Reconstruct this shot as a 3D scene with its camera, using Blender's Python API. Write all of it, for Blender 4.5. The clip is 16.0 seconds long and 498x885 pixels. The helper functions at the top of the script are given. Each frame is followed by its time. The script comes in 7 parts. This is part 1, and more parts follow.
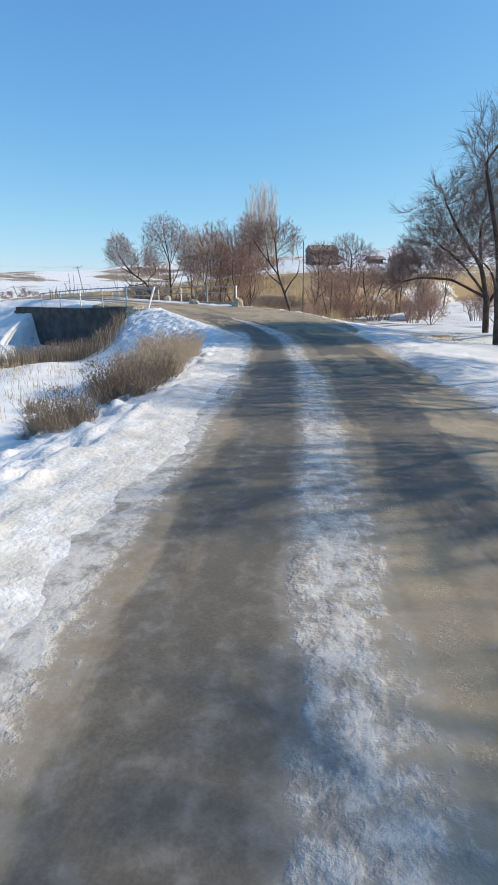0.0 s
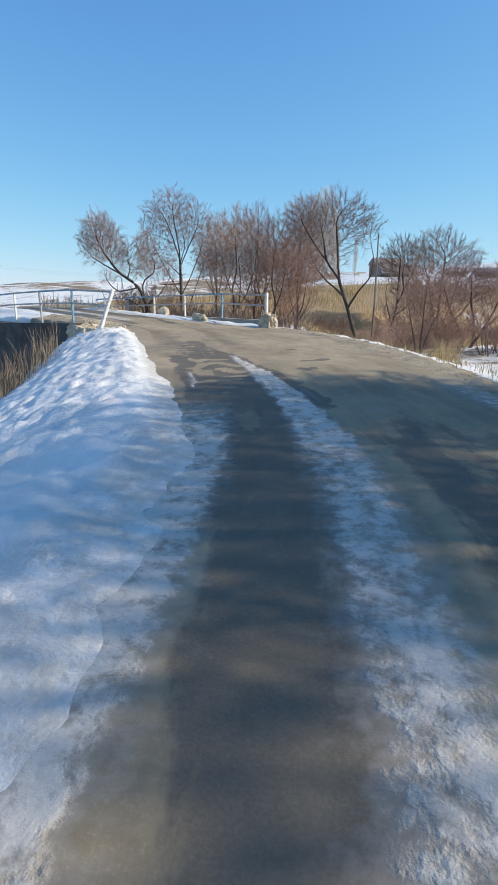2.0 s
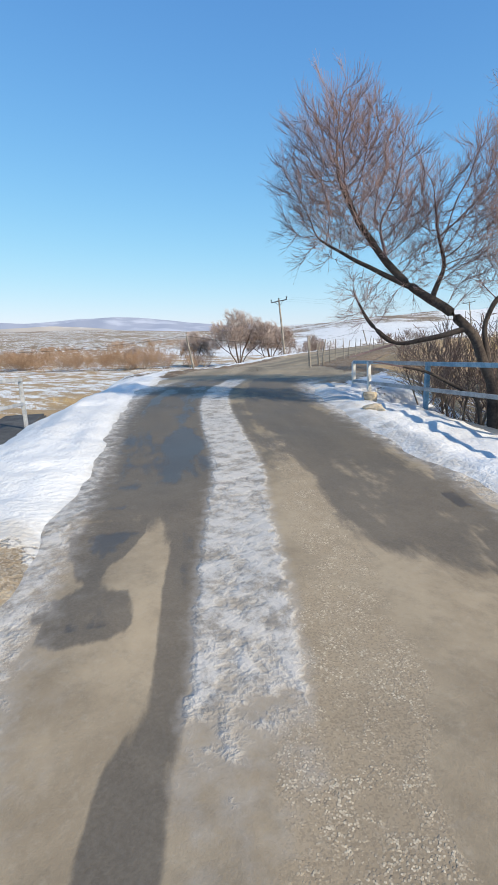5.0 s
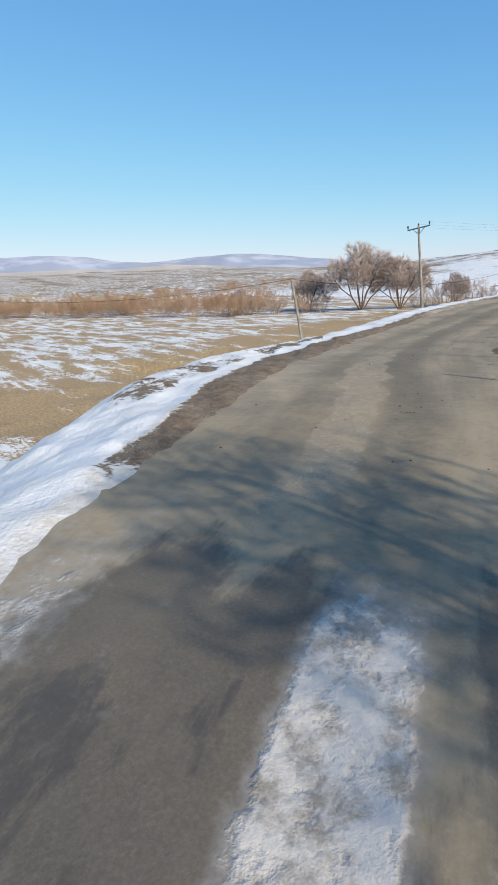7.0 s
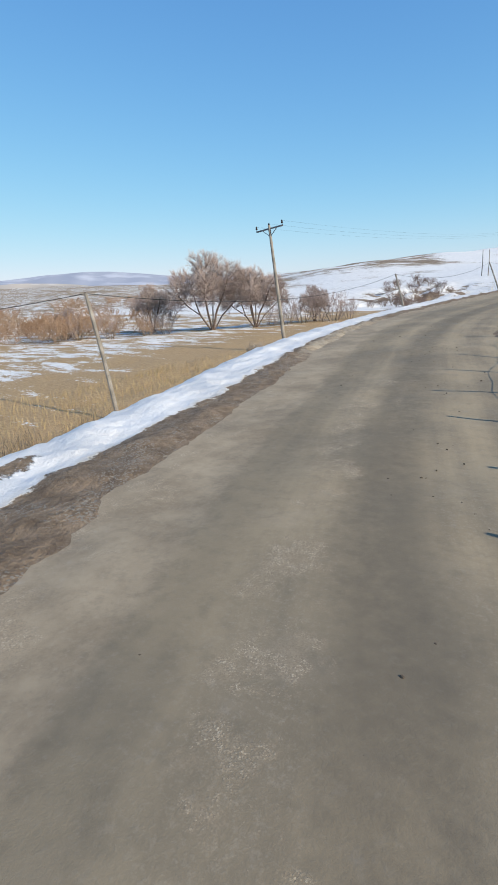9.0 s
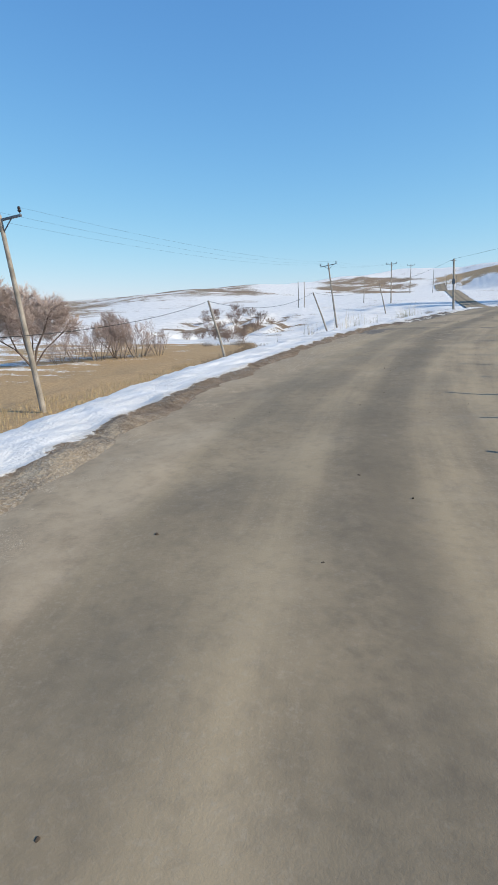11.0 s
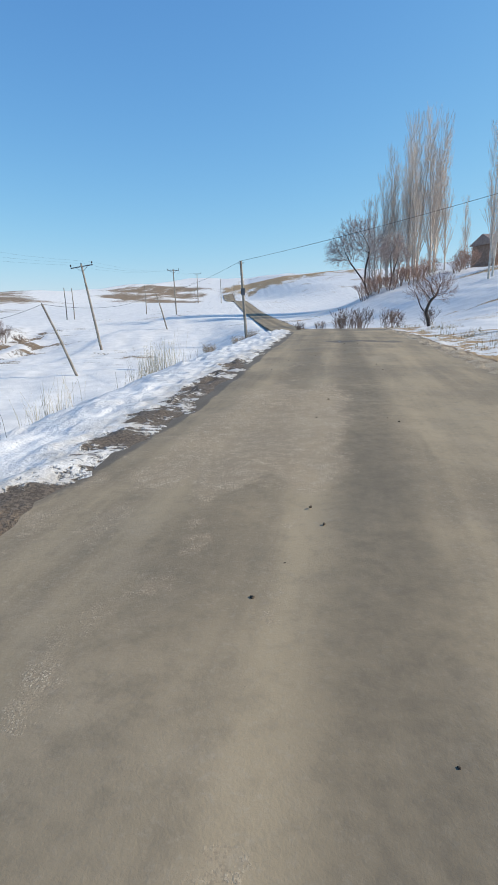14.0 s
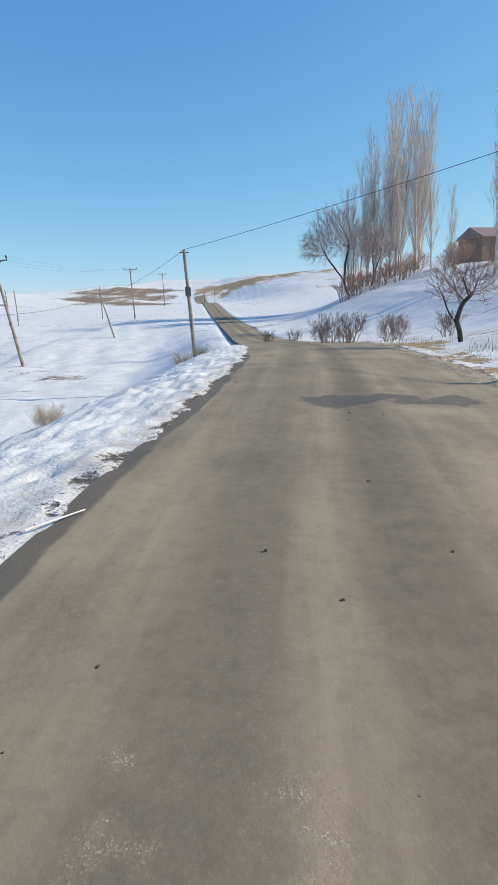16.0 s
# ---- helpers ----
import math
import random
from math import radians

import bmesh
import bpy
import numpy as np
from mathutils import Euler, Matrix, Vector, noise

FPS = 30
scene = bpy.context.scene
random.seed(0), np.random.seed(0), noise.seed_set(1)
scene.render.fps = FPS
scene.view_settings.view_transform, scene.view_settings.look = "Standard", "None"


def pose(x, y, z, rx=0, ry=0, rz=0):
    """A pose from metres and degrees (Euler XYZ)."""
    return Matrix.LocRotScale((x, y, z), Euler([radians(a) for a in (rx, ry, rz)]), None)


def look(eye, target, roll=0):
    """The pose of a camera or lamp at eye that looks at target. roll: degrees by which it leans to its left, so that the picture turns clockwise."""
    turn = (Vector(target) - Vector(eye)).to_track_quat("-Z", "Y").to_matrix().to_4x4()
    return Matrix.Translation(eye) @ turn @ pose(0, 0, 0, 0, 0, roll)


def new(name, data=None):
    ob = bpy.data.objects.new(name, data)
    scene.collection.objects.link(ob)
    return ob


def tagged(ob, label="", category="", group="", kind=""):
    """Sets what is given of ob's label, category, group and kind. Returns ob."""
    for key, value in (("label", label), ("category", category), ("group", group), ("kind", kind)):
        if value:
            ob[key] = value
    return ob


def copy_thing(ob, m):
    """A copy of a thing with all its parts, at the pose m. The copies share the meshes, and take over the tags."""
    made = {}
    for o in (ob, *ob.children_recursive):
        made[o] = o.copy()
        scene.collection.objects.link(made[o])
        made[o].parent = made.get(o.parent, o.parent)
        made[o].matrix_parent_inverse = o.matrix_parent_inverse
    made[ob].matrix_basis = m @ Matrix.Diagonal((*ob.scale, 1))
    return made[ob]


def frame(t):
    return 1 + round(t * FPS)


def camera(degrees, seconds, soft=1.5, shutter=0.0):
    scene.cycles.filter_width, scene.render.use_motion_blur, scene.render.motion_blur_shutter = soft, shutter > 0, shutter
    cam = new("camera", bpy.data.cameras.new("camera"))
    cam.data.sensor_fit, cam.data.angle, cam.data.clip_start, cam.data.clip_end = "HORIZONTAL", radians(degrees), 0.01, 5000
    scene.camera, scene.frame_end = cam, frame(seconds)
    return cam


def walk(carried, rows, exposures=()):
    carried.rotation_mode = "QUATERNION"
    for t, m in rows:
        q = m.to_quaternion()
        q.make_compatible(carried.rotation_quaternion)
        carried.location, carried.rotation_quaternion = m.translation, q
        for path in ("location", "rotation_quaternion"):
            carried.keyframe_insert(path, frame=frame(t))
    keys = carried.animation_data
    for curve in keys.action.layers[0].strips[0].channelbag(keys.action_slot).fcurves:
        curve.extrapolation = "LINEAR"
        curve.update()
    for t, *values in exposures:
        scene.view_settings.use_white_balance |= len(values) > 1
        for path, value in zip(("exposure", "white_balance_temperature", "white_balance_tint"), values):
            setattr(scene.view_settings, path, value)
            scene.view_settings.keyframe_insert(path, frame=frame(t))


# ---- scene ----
cam = camera(50.74, 16.0, soft=1.6)
# seconds, eye x y z, yaw to the left, pitch up, roll
PATH = [
    (0, 0.000, 0.000, 1.450, -0.00, -16.62, -0.59),
    (0.5, 0.313, 3.297, 1.384, -0.45, -15.88, -0.07),
    (1, 0.733, 6.560, 1.265, 0.46, -15.44, 0.50),
    (1.5, 0.715, 10.416, 1.188, 2.30, -15.39, 0.69),
    (2, 0.741, 14.064, 1.178, 5.73, -15.14, 0.87),
    (2.5, 0.537, 17.406, 1.211, 9.43, -15.04, 0.97),
    (3, 0.121, 20.682, 1.291, 13.86, -14.64, 0.61),
    (3.5, -0.545, 23.832, 1.376, 19.77, -13.85, -0.55),
    (4, -1.638, 27.013, 1.496, 25.35, -12.78, -0.71),
    (4.5, -3.307, 30.419, 1.604, 32.69, -11.24, -0.62),
    (5, -4.813, 32.775, 1.734, 42.10, -11.67, -1.95),
    (5.2, -5.481, 33.630, 1.772, 45.56, -12.97, -3.61),
    (5.7, -7.166, 35.702, 1.903, 52.63, -14.40, -4.72),
    (6.25, -9.270, 37.708, 2.042, 56.11, -16.10, -4.29),
    (6.8, -11.546, 39.811, 2.129, 55.99, -17.38, -3.33),
    (7.3, -13.687, 42.137, 2.120, 53.54, -17.69, -2.99),
    (7.5, -14.583, 43.037, 2.086, 52.56, -17.59, -3.40),
    (8, -16.700, 45.814, 2.032, 48.91, -17.36, -3.34),
    (8.5, -18.729, 48.389, 1.942, 44.69, -17.07, -3.61),
    (9, -20.304, 50.612, 1.706, 40.42, -16.75, -3.70),
    (9.5, -22.017, 53.688, 1.561, 35.70, -16.40, -2.58),
    (10, -23.418, 56.888, 1.512, 30.80, -16.40, -1.77),
    (10.2, -23.864, 58.224, 1.524, 28.93, -16.24, -1.25),
    (10.75, -25.150, 61.923, 1.525, 23.77, -15.48, -1.35),
    (11.25, -26.003, 65.433, 1.568, 19.32, -14.20, -2.62),
    (11.8, -26.550, 69.311, 1.642, 14.61, -13.00, -3.96),
    (12.3, -26.652, 72.723, 1.717, 10.46, -12.86, -3.92),
    (12.5, -26.665, 74.116, 1.758, 8.83, -12.92, -3.70),
    (13, -26.512, 77.368, 1.819, 4.70, -13.65, -2.48),
    (13.5, -26.451, 79.975, 1.925, 1.60, -13.69, -1.31),
    (14, -26.006, 82.731, 1.987, -0.04, -14.59, -1.26),
    (14.5, -25.599, 85.560, 1.997, -2.14, -13.66, 0.20),
    (15, -25.135, 88.434, 2.042, -2.21, -14.23, -1.05),
    (15.5, -24.895, 90.890, 2.120, -2.15, -14.37, -1.64),
    (16, -24.407, 93.668, 2.139, -2.50, -14.52, -1.83),
]


def aim(x, y, z, yaw, pitch, roll):
    return Matrix.Translation((x, y, z)) @ pose(0, 0, 0, 0, 0, yaw) @ pose(0, 0, 0, 90 + pitch) @ pose(0, 0, 0, 0, 0, roll)


walk(cam, [(t, aim(x, y, z, a, b, c)) for t, x, y, z, a, b, c in PATH],
     exposures=[(0.0, 0.48), (2.6, 0.5), (3.1, 0.62), (3.5, 0.76), (4.0, 0.68), (4.6, 0.54), (5.2, 0.52), (7.4, 0.44), (10.2, 0.44), (12.4, 0.41), (16.0, 0.38)])

# ---- daylight ----
SUN_ELEV, SUN_AZ = 31.0, 3.0  # degrees; the azimuth is counted from +x towards +y
scene.view_settings.exposure = 0.5
world = bpy.data.worlds.new("winter_sky")
scene.world = world
world.use_nodes = True
_sky = world.node_tree.nodes.new("ShaderNodeTexSky")
_sky.sky_type = "NISHITA"
_sky.sun_disc = False
_sky.sun_elevation = radians(SUN_ELEV)
_sky.sun_rotation = radians(90 - SUN_AZ)
_sky.altitude = 1500
_sky.air_density, _sky.dust_density, _sky.ozone_density = 1.0, 0.7, 3.0
_bg = world.node_tree.nodes["Background"]
_bg.inputs["Strength"].default_value = 0.13
# a clear dry winter sky: deep blue above, pale and hazy towards the horizon
_split, _join = world.node_tree.nodes.new("ShaderNodeSeparateColor"), world.node_tree.nodes.new("ShaderNodeCombineColor")
world.node_tree.links.new(_sky.outputs[0], _split.inputs[0])


def _haze(value, gain, limit, level):
    """level * (1 - exp(-gain * value / limit)): brightness that saturates towards the horizon."""
    out = value
    for op, k, first in (("MULTIPLY", -gain * 0.13 / limit, True), ("POWER", math.e, False), ("SUBTRACT", 1.0, False), ("MULTIPLY", level / 0.13, True)):
        node = world.node_tree.nodes.new("ShaderNodeMath")
        node.operation = op
        world.node_tree.links.new(out, node.inputs[0 if first else 1])
        node.inputs[1 if first else 0].default_value = k
        out = node.outputs[0]
    return out


for _i, (_gain, _limit, _level) in enumerate(((0.78, 1.3, 1.3), (1.25, 0.62, 0.7), (2.0, 0.66, 0.72))):
    world.node_tree.links.new(_haze(_split.outputs[_i], _gain, _limit, _level), _join.inputs[_i])
world.node_tree.links.new(_join.outputs[0], _bg.inputs["Color"])
_lamp = bpy.data.lights.new("sun", "SUN")
_lamp.energy, _lamp.angle, _lamp.color = 3.9, radians(0.53), (1.0, 0.885, 0.7)
_az, _el = radians(SUN_AZ), radians(SUN_ELEV)
new("sun", _lamp).matrix_world = look((60 * math.cos(_az), 60 * math.sin(_az), 60 * math.tan(_el)), (0, 0, 0))


# ---- materials ----
class Nodes:
    """Short hand for node trees."""

    def __init__(self, name):
        self.mat = bpy.data.materials.new(name)
        self.mat.use_nodes = True
        self.tree = self.mat.node_tree
        self.bsdf = self.tree.nodes["Principled BSDF"]

    def add(self, kind, props=None, **ins):
        n = self.tree.nodes.new(kind)
        props = props or {}
        if "operation" in props:
            n.operation = props["operation"]
        if "attribute_name" in props:
            n.attribute_name = props["attribute_name"]
        if "interpolation_type" in props:
            n.interpolation_type = props["interpolation_type"]
        if "data_type" in props:
            n.data_type = props["data_type"]
        for k, v in ins.items():
            self.set(n, k.replace("_", " "), v)
        return n

    def set(self, n, key, v):
        sock = n.inputs[int(key[1:])] if key[:1] == "i" and key[1:].isdigit() else n.inputs[key]
        if isinstance(v, bpy.types.NodeSocket):
            self.tree.links.new(v, sock)
        elif isinstance(v, bpy.types.Node):
            self.tree.links.new(v.outputs[0], sock)
        else:
            sock.default_value = v

    def coord(self):
        return self.add("ShaderNodeTexCoord").outputs["Object"]

    def attr(self, name):
        return self.add("ShaderNodeAttribute", {"attribute_name": name}).outputs["Fac"]

    def scaled(self, vec, s):
        return self.add("ShaderNodeVectorMath", {"operation": "MULTIPLY"}, i0=vec, i1=s if hasattr(s, "__len__") else (s, s, s)).outputs[0]

    def noise(self, vec, scale, detail=4.0, rough=0.55):
        return self.add("ShaderNodeTexNoise", None, Vector=vec, Scale=scale, Detail=detail, Roughness=rough).outputs[0]

    def math(self, op, a, b=0.0):
        return self.add("ShaderNodeMath", {"operation": op}, i0=a, i1=b).outputs[0]

    def ramp(self, fac, lo, hi):
        n = self.add("ShaderNodeMapRange", {"interpolation_type": "SMOOTHSTEP"}, i0=fac, i1=lo, i2=hi)
        return n.outputs[0]

    def mix(self, fac, a, b):
        n = self.add("ShaderNodeMix", {"data_type": "RGBA"})
        self.set(n, "i0", fac)
        self.set(n, "i6", a if not isinstance(a, tuple) else (*a, 1))
        self.set(n, "i7", b if not isinstance(b, tuple) else (*b, 1))
        return n.outputs[2]

    def mixf(self, fac, a, b):
        n = self.add("ShaderNodeMix", {"data_type": "FLOAT"})
        self.set(n, "i0", fac)
        self.set(n, "i2", a)
        self.set(n, "i3", b)
        return n.outputs[0]

    def out(self, color, rough=0.8, bump=None, strength=0.3, dist=0.02, metal=0.0, spec=0.35):
        b = self.bsdf
        self.set(b, "Base Color", color if not isinstance(color, tuple) else (*color, 1))
        self.set(b, "Roughness", rough)
        self.set(b, "Metallic", metal)
        self.set(b, "Specular IOR Level", spec)
        if bump is not None:
            n = self.add("ShaderNodeBump", None, Strength=strength, Distance=dist, Height=bump)
            self.set(b, "Normal", n)
        return self.mat


def speckled(name, a, b, scale=8.0, rough=0.8, strength=0.4, dist=0.01, metal=0.0, spec=0.3, fine=40.0):
    """A material that wavers between two colours at two scales, with relief."""
    n = Nodes(name)
    c = n.coord()
    big, small = n.noise(c, scale), n.noise(c, fine, 3)
    fac = n.ramp(n.math("ADD", n.math("MULTIPLY", big, 0.65), n.math("MULTIPLY", small, 0.35)), 0.36, 0.64)
    return n.out(n.mix(fac, a, b), rough, small, strength, dist, metal, spec)


BARK = speckled("willow_bark", (0.04, 0.03, 0.026), (0.1, 0.078, 0.064), 3, 0.9, 0.6, 0.02, fine=24)
TWIG = speckled("reddish_twigs", (0.2, 0.13, 0.118), (0.34, 0.235, 0.21), 0.8, 0.8, 0.1, 0.002)
TWIG_GREY = speckled("grey_twigs", (0.155, 0.108, 0.09), (0.27, 0.195, 0.162), 0.8, 0.8, 0.1, 0.002)
TWIG_RED = speckled("red_willow_shoots", (0.29, 0.178, 0.135), (0.46, 0.305, 0.235), 0.6, 0.8, 0.1, 0.002)
TWIG_PALE = speckled("pinkish_tan_twigs", (0.33, 0.265, 0.242), (0.48, 0.395, 0.362), 0.5, 0.85, 0.1, 0.002)
TWIG_RUST = speckled("rusty_willow_shoots", (0.3, 0.19, 0.12), (0.44, 0.3, 0.2), 0.4, 0.85, 0.1, 0.002)
YOUNG_BARK = speckled("brown_young_bark", (0.11, 0.078, 0.062), (0.2, 0.148, 0.12), 3, 0.9, 0.4, 0.01, fine=24)
POPLAR_BARK = speckled("pale_poplar_bark", (0.46, 0.41, 0.35), (0.68, 0.63, 0.56), 2, 0.85, 0.3, 0.01)
POPLAR_TWIG = speckled("pale_poplar_twigs", (0.5, 0.425, 0.365), (0.66, 0.58, 0.51), 1, 0.85, 0.1, 0.002)
DRY = speckled("dry_grass_blades", (0.33, 0.24, 0.12), (0.52, 0.4, 0.22), 0.7, 0.85, 0.1, 0.002)
PALE = speckled("bleached_reed_stalks", (0.42, 0.35, 0.23), (0.6, 0.53, 0.38), 0.9, 0.85, 0.1, 0.002)
WEED = speckled("dry_weed_stems", (0.15, 0.115, 0.085), (0.3, 0.24, 0.175), 1.5, 0.9, 0.1, 0.002)
STALK = speckled("tan_weed_stems", (0.36, 0.275, 0.195), (0.57, 0.455, 0.335), 1.5, 0.9, 0.1, 0.002)
DARK_HEAD = speckled("dark_seed_heads", (0.12, 0.09, 0.068), (0.22, 0.17, 0.13), 1.5, 0.9, 0.1, 0.002)
WEED_HEAD = speckled("bleached_weed_heads", (0.36, 0.28, 0.2), (0.56, 0.46, 0.35), 1.5, 0.9, 0.1, 0.002)
WOODPOLE = speckled("weathered_pole_wood", (0.2, 0.175, 0.145), (0.36, 0.32, 0.27), 2, 0.85, 0.5, 0.01, fine=30)
IRON = speckled("galvanised_iron", (0.12, 0.125, 0.13), (0.22, 0.22, 0.23), 6, 0.5, 0.2, 0.004, metal=0.6)
PORCELAIN = speckled("dark_porcelain", (0.018, 0.014, 0.012), (0.04, 0.03, 0.026), 5, 0.25, 0.05, 0.001)
CABLE = speckled("black_cable", (0.02, 0.02, 0.022), (0.04, 0.04, 0.043), 5, 0.6, 0.05, 0.001)
WHITEPAINT = speckled("chipped_white_paint", (0.62, 0.6, 0.56), (0.8, 0.79, 0.76), 9, 0.5, 0.2, 0.003)
BLUEPAINT = speckled("faded_blue_paint", (0.12, 0.25, 0.36), (0.28, 0.42, 0.52), 7, 0.55, 0.2, 0.003)
GREYPAINT = speckled("worn_grey_rail_paint", (0.26, 0.27, 0.28), (0.48, 0.48, 0.48), 6, 0.5, 0.2, 0.003)
CONCRETE = speckled("rough_concrete", (0.27, 0.24, 0.2), (0.42, 0.38, 0.32), 2.5, 0.9, 0.7, 0.03, fine=18)
ROCK = speckled("tan_rock", (0.4, 0.33, 0.235), (0.6, 0.51, 0.38), 4, 0.85, 0.7, 0.03, fine=22)
HOUSEWALL = speckled("brown_mud_brick", (0.2, 0.135, 0.1), (0.29, 0.205, 0.16), 2, 0.9, 0.4, 0.02)
ROOFING = speckled("dark_sheet_roof", (0.2, 0.15, 0.13), (0.28, 0.22, 0.195), 2, 0.6, 0.3, 0.01)
PANE = speckled("dark_window_pane", (0.02, 0.025, 0.03), (0.03, 0.035, 0.04), 3, 0.15, 0.02, 0.001, spec=0.5)


def snow_nodes(n, c):
    """Colour and height of snow, crusted and lumpy."""
    lump, grain = n.noise(c, 2.2, 6, 0.6), n.noise(c, 22, 4)
    tone = n.mix(n.ramp(n.noise(c, 0.9, 5), 0.35, 0.7), (0.66, 0.657, 0.65), (0.8, 0.79, 0.775))
    return tone, n.math("ADD", n.math("MULTIPLY", lump, 0.8), n.math("MULTIPLY", grain, 0.25))


def ground_material():
    n = Nodes("winter_ground")
    c = n.coord()
    flat = n.scaled(c, (1, 1, 0.2))
    snow, snow_h = snow_nodes(n, c)
    streak = n.noise(n.scaled(flat, (0.22, 0.75, 1)), 1.0, 7, 0.62)
    fine = n.noise(flat, 3.5, 6, 0.65)
    broken = n.math("ADD", n.math("MULTIPLY", n.math("SUBTRACT", streak, 0.5), 1.5), n.math("MULTIPLY", n.math("SUBTRACT", fine, 0.5), 0.7))
    broken = n.math("ADD", broken, n.math("MULTIPLY", n.math("SUBTRACT", n.noise(c, 11, 4, 0.6), 0.5), 0.55))
    cover = n.ramp(n.math("ADD", n.attr("snow"), broken), 0.44, 0.56)
    soil = n.mix(n.ramp(n.noise(c, 5, 6, 0.7), 0.3, 0.7), (0.125, 0.09, 0.062), (0.265, 0.198, 0.138))
    chips = n.add("ShaderNodeTexVoronoi", None, Vector=c, Scale=60.0)
    chip = n.add("ShaderNodeSeparateColor", None, Color=chips.outputs["Color"])
    soil = n.mix(n.math("MULTIPLY", n.ramp(chip.outputs[0], 0.62, 0.8), n.ramp(n.noise(c, 1.6, 5, 0.65), 0.42, 0.6)), soil, (0.27, 0.24, 0.2))
    pebbles = n.add("ShaderNodeTexVoronoi", None, Vector=c, Scale=75.0)
    pebble = n.add("ShaderNodeSeparateColor", None, Color=pebbles.outputs["Color"])
    bed = n.mix(n.ramp(n.noise(c, 2.6, 6, 0.7), 0.36, 0.62), (0.27, 0.212, 0.148), (0.45, 0.37, 0.265))
    bed = n.mix(n.math("MULTIPLY", n.ramp(pebble.outputs[0], 0.66, 0.8), 0.75), bed, (0.42, 0.37, 0.3))
    soil = n.mix(n.ramp(n.math("ADD", n.attr("stones"), n.math("MULTIPLY", n.math("SUBTRACT", n.noise(c, 1.8, 6, 0.65), 0.5), 0.7)), 0.35, 0.6), soil, bed)
    soak = n.ramp(n.math("ADD", n.attr("soak"), n.math("MULTIPLY", n.math("SUBTRACT", n.noise(c, 1.4, 5, 0.6), 0.5), 0.9)), 0.3, 0.5)
    soil = n.mix(soak, soil, n.mix(n.ramp(n.noise(c, 30, 4), 0.4, 0.6), (0.085, 0.068, 0.052), (0.155, 0.125, 0.097)))
    straw = n.mix(n.ramp(n.noise(n.scaled(c, (1, 3, 1)), 4, 6, 0.7), 0.3, 0.7), (0.29, 0.195, 0.108), (0.49, 0.355, 0.2))
    grass = n.ramp(n.math("ADD", n.attr("grass"), n.math("MULTIPLY", n.math("SUBTRACT", n.noise(flat, 0.6, 6, 0.65), 0.5), 1.3)), 0.35, 0.65)
    bare = n.mix(grass, soil, straw)
    height = n.mixf(cover, n.math("MULTIPLY", n.noise(c, 14, 5, 0.7), n.mixf(soak, 1.0, 0.25)), n.math("ADD", snow_h, 0.4))
    dirt = n.math("MULTIPLY", n.attr("dirt"), n.ramp(n.noise(c, 3.2, 6, 0.7), 0.3, 0.62))
    snow = n.mix(n.math("MULTIPLY", dirt, 0.8), snow, (0.5, 0.46, 0.405))
    return n.out(n.mix(cover, bare, snow), n.mixf(cover, n.mixf(soak, 0.95, 0.75), 0.6), height, 0.7, 0.09, spec=0.25)


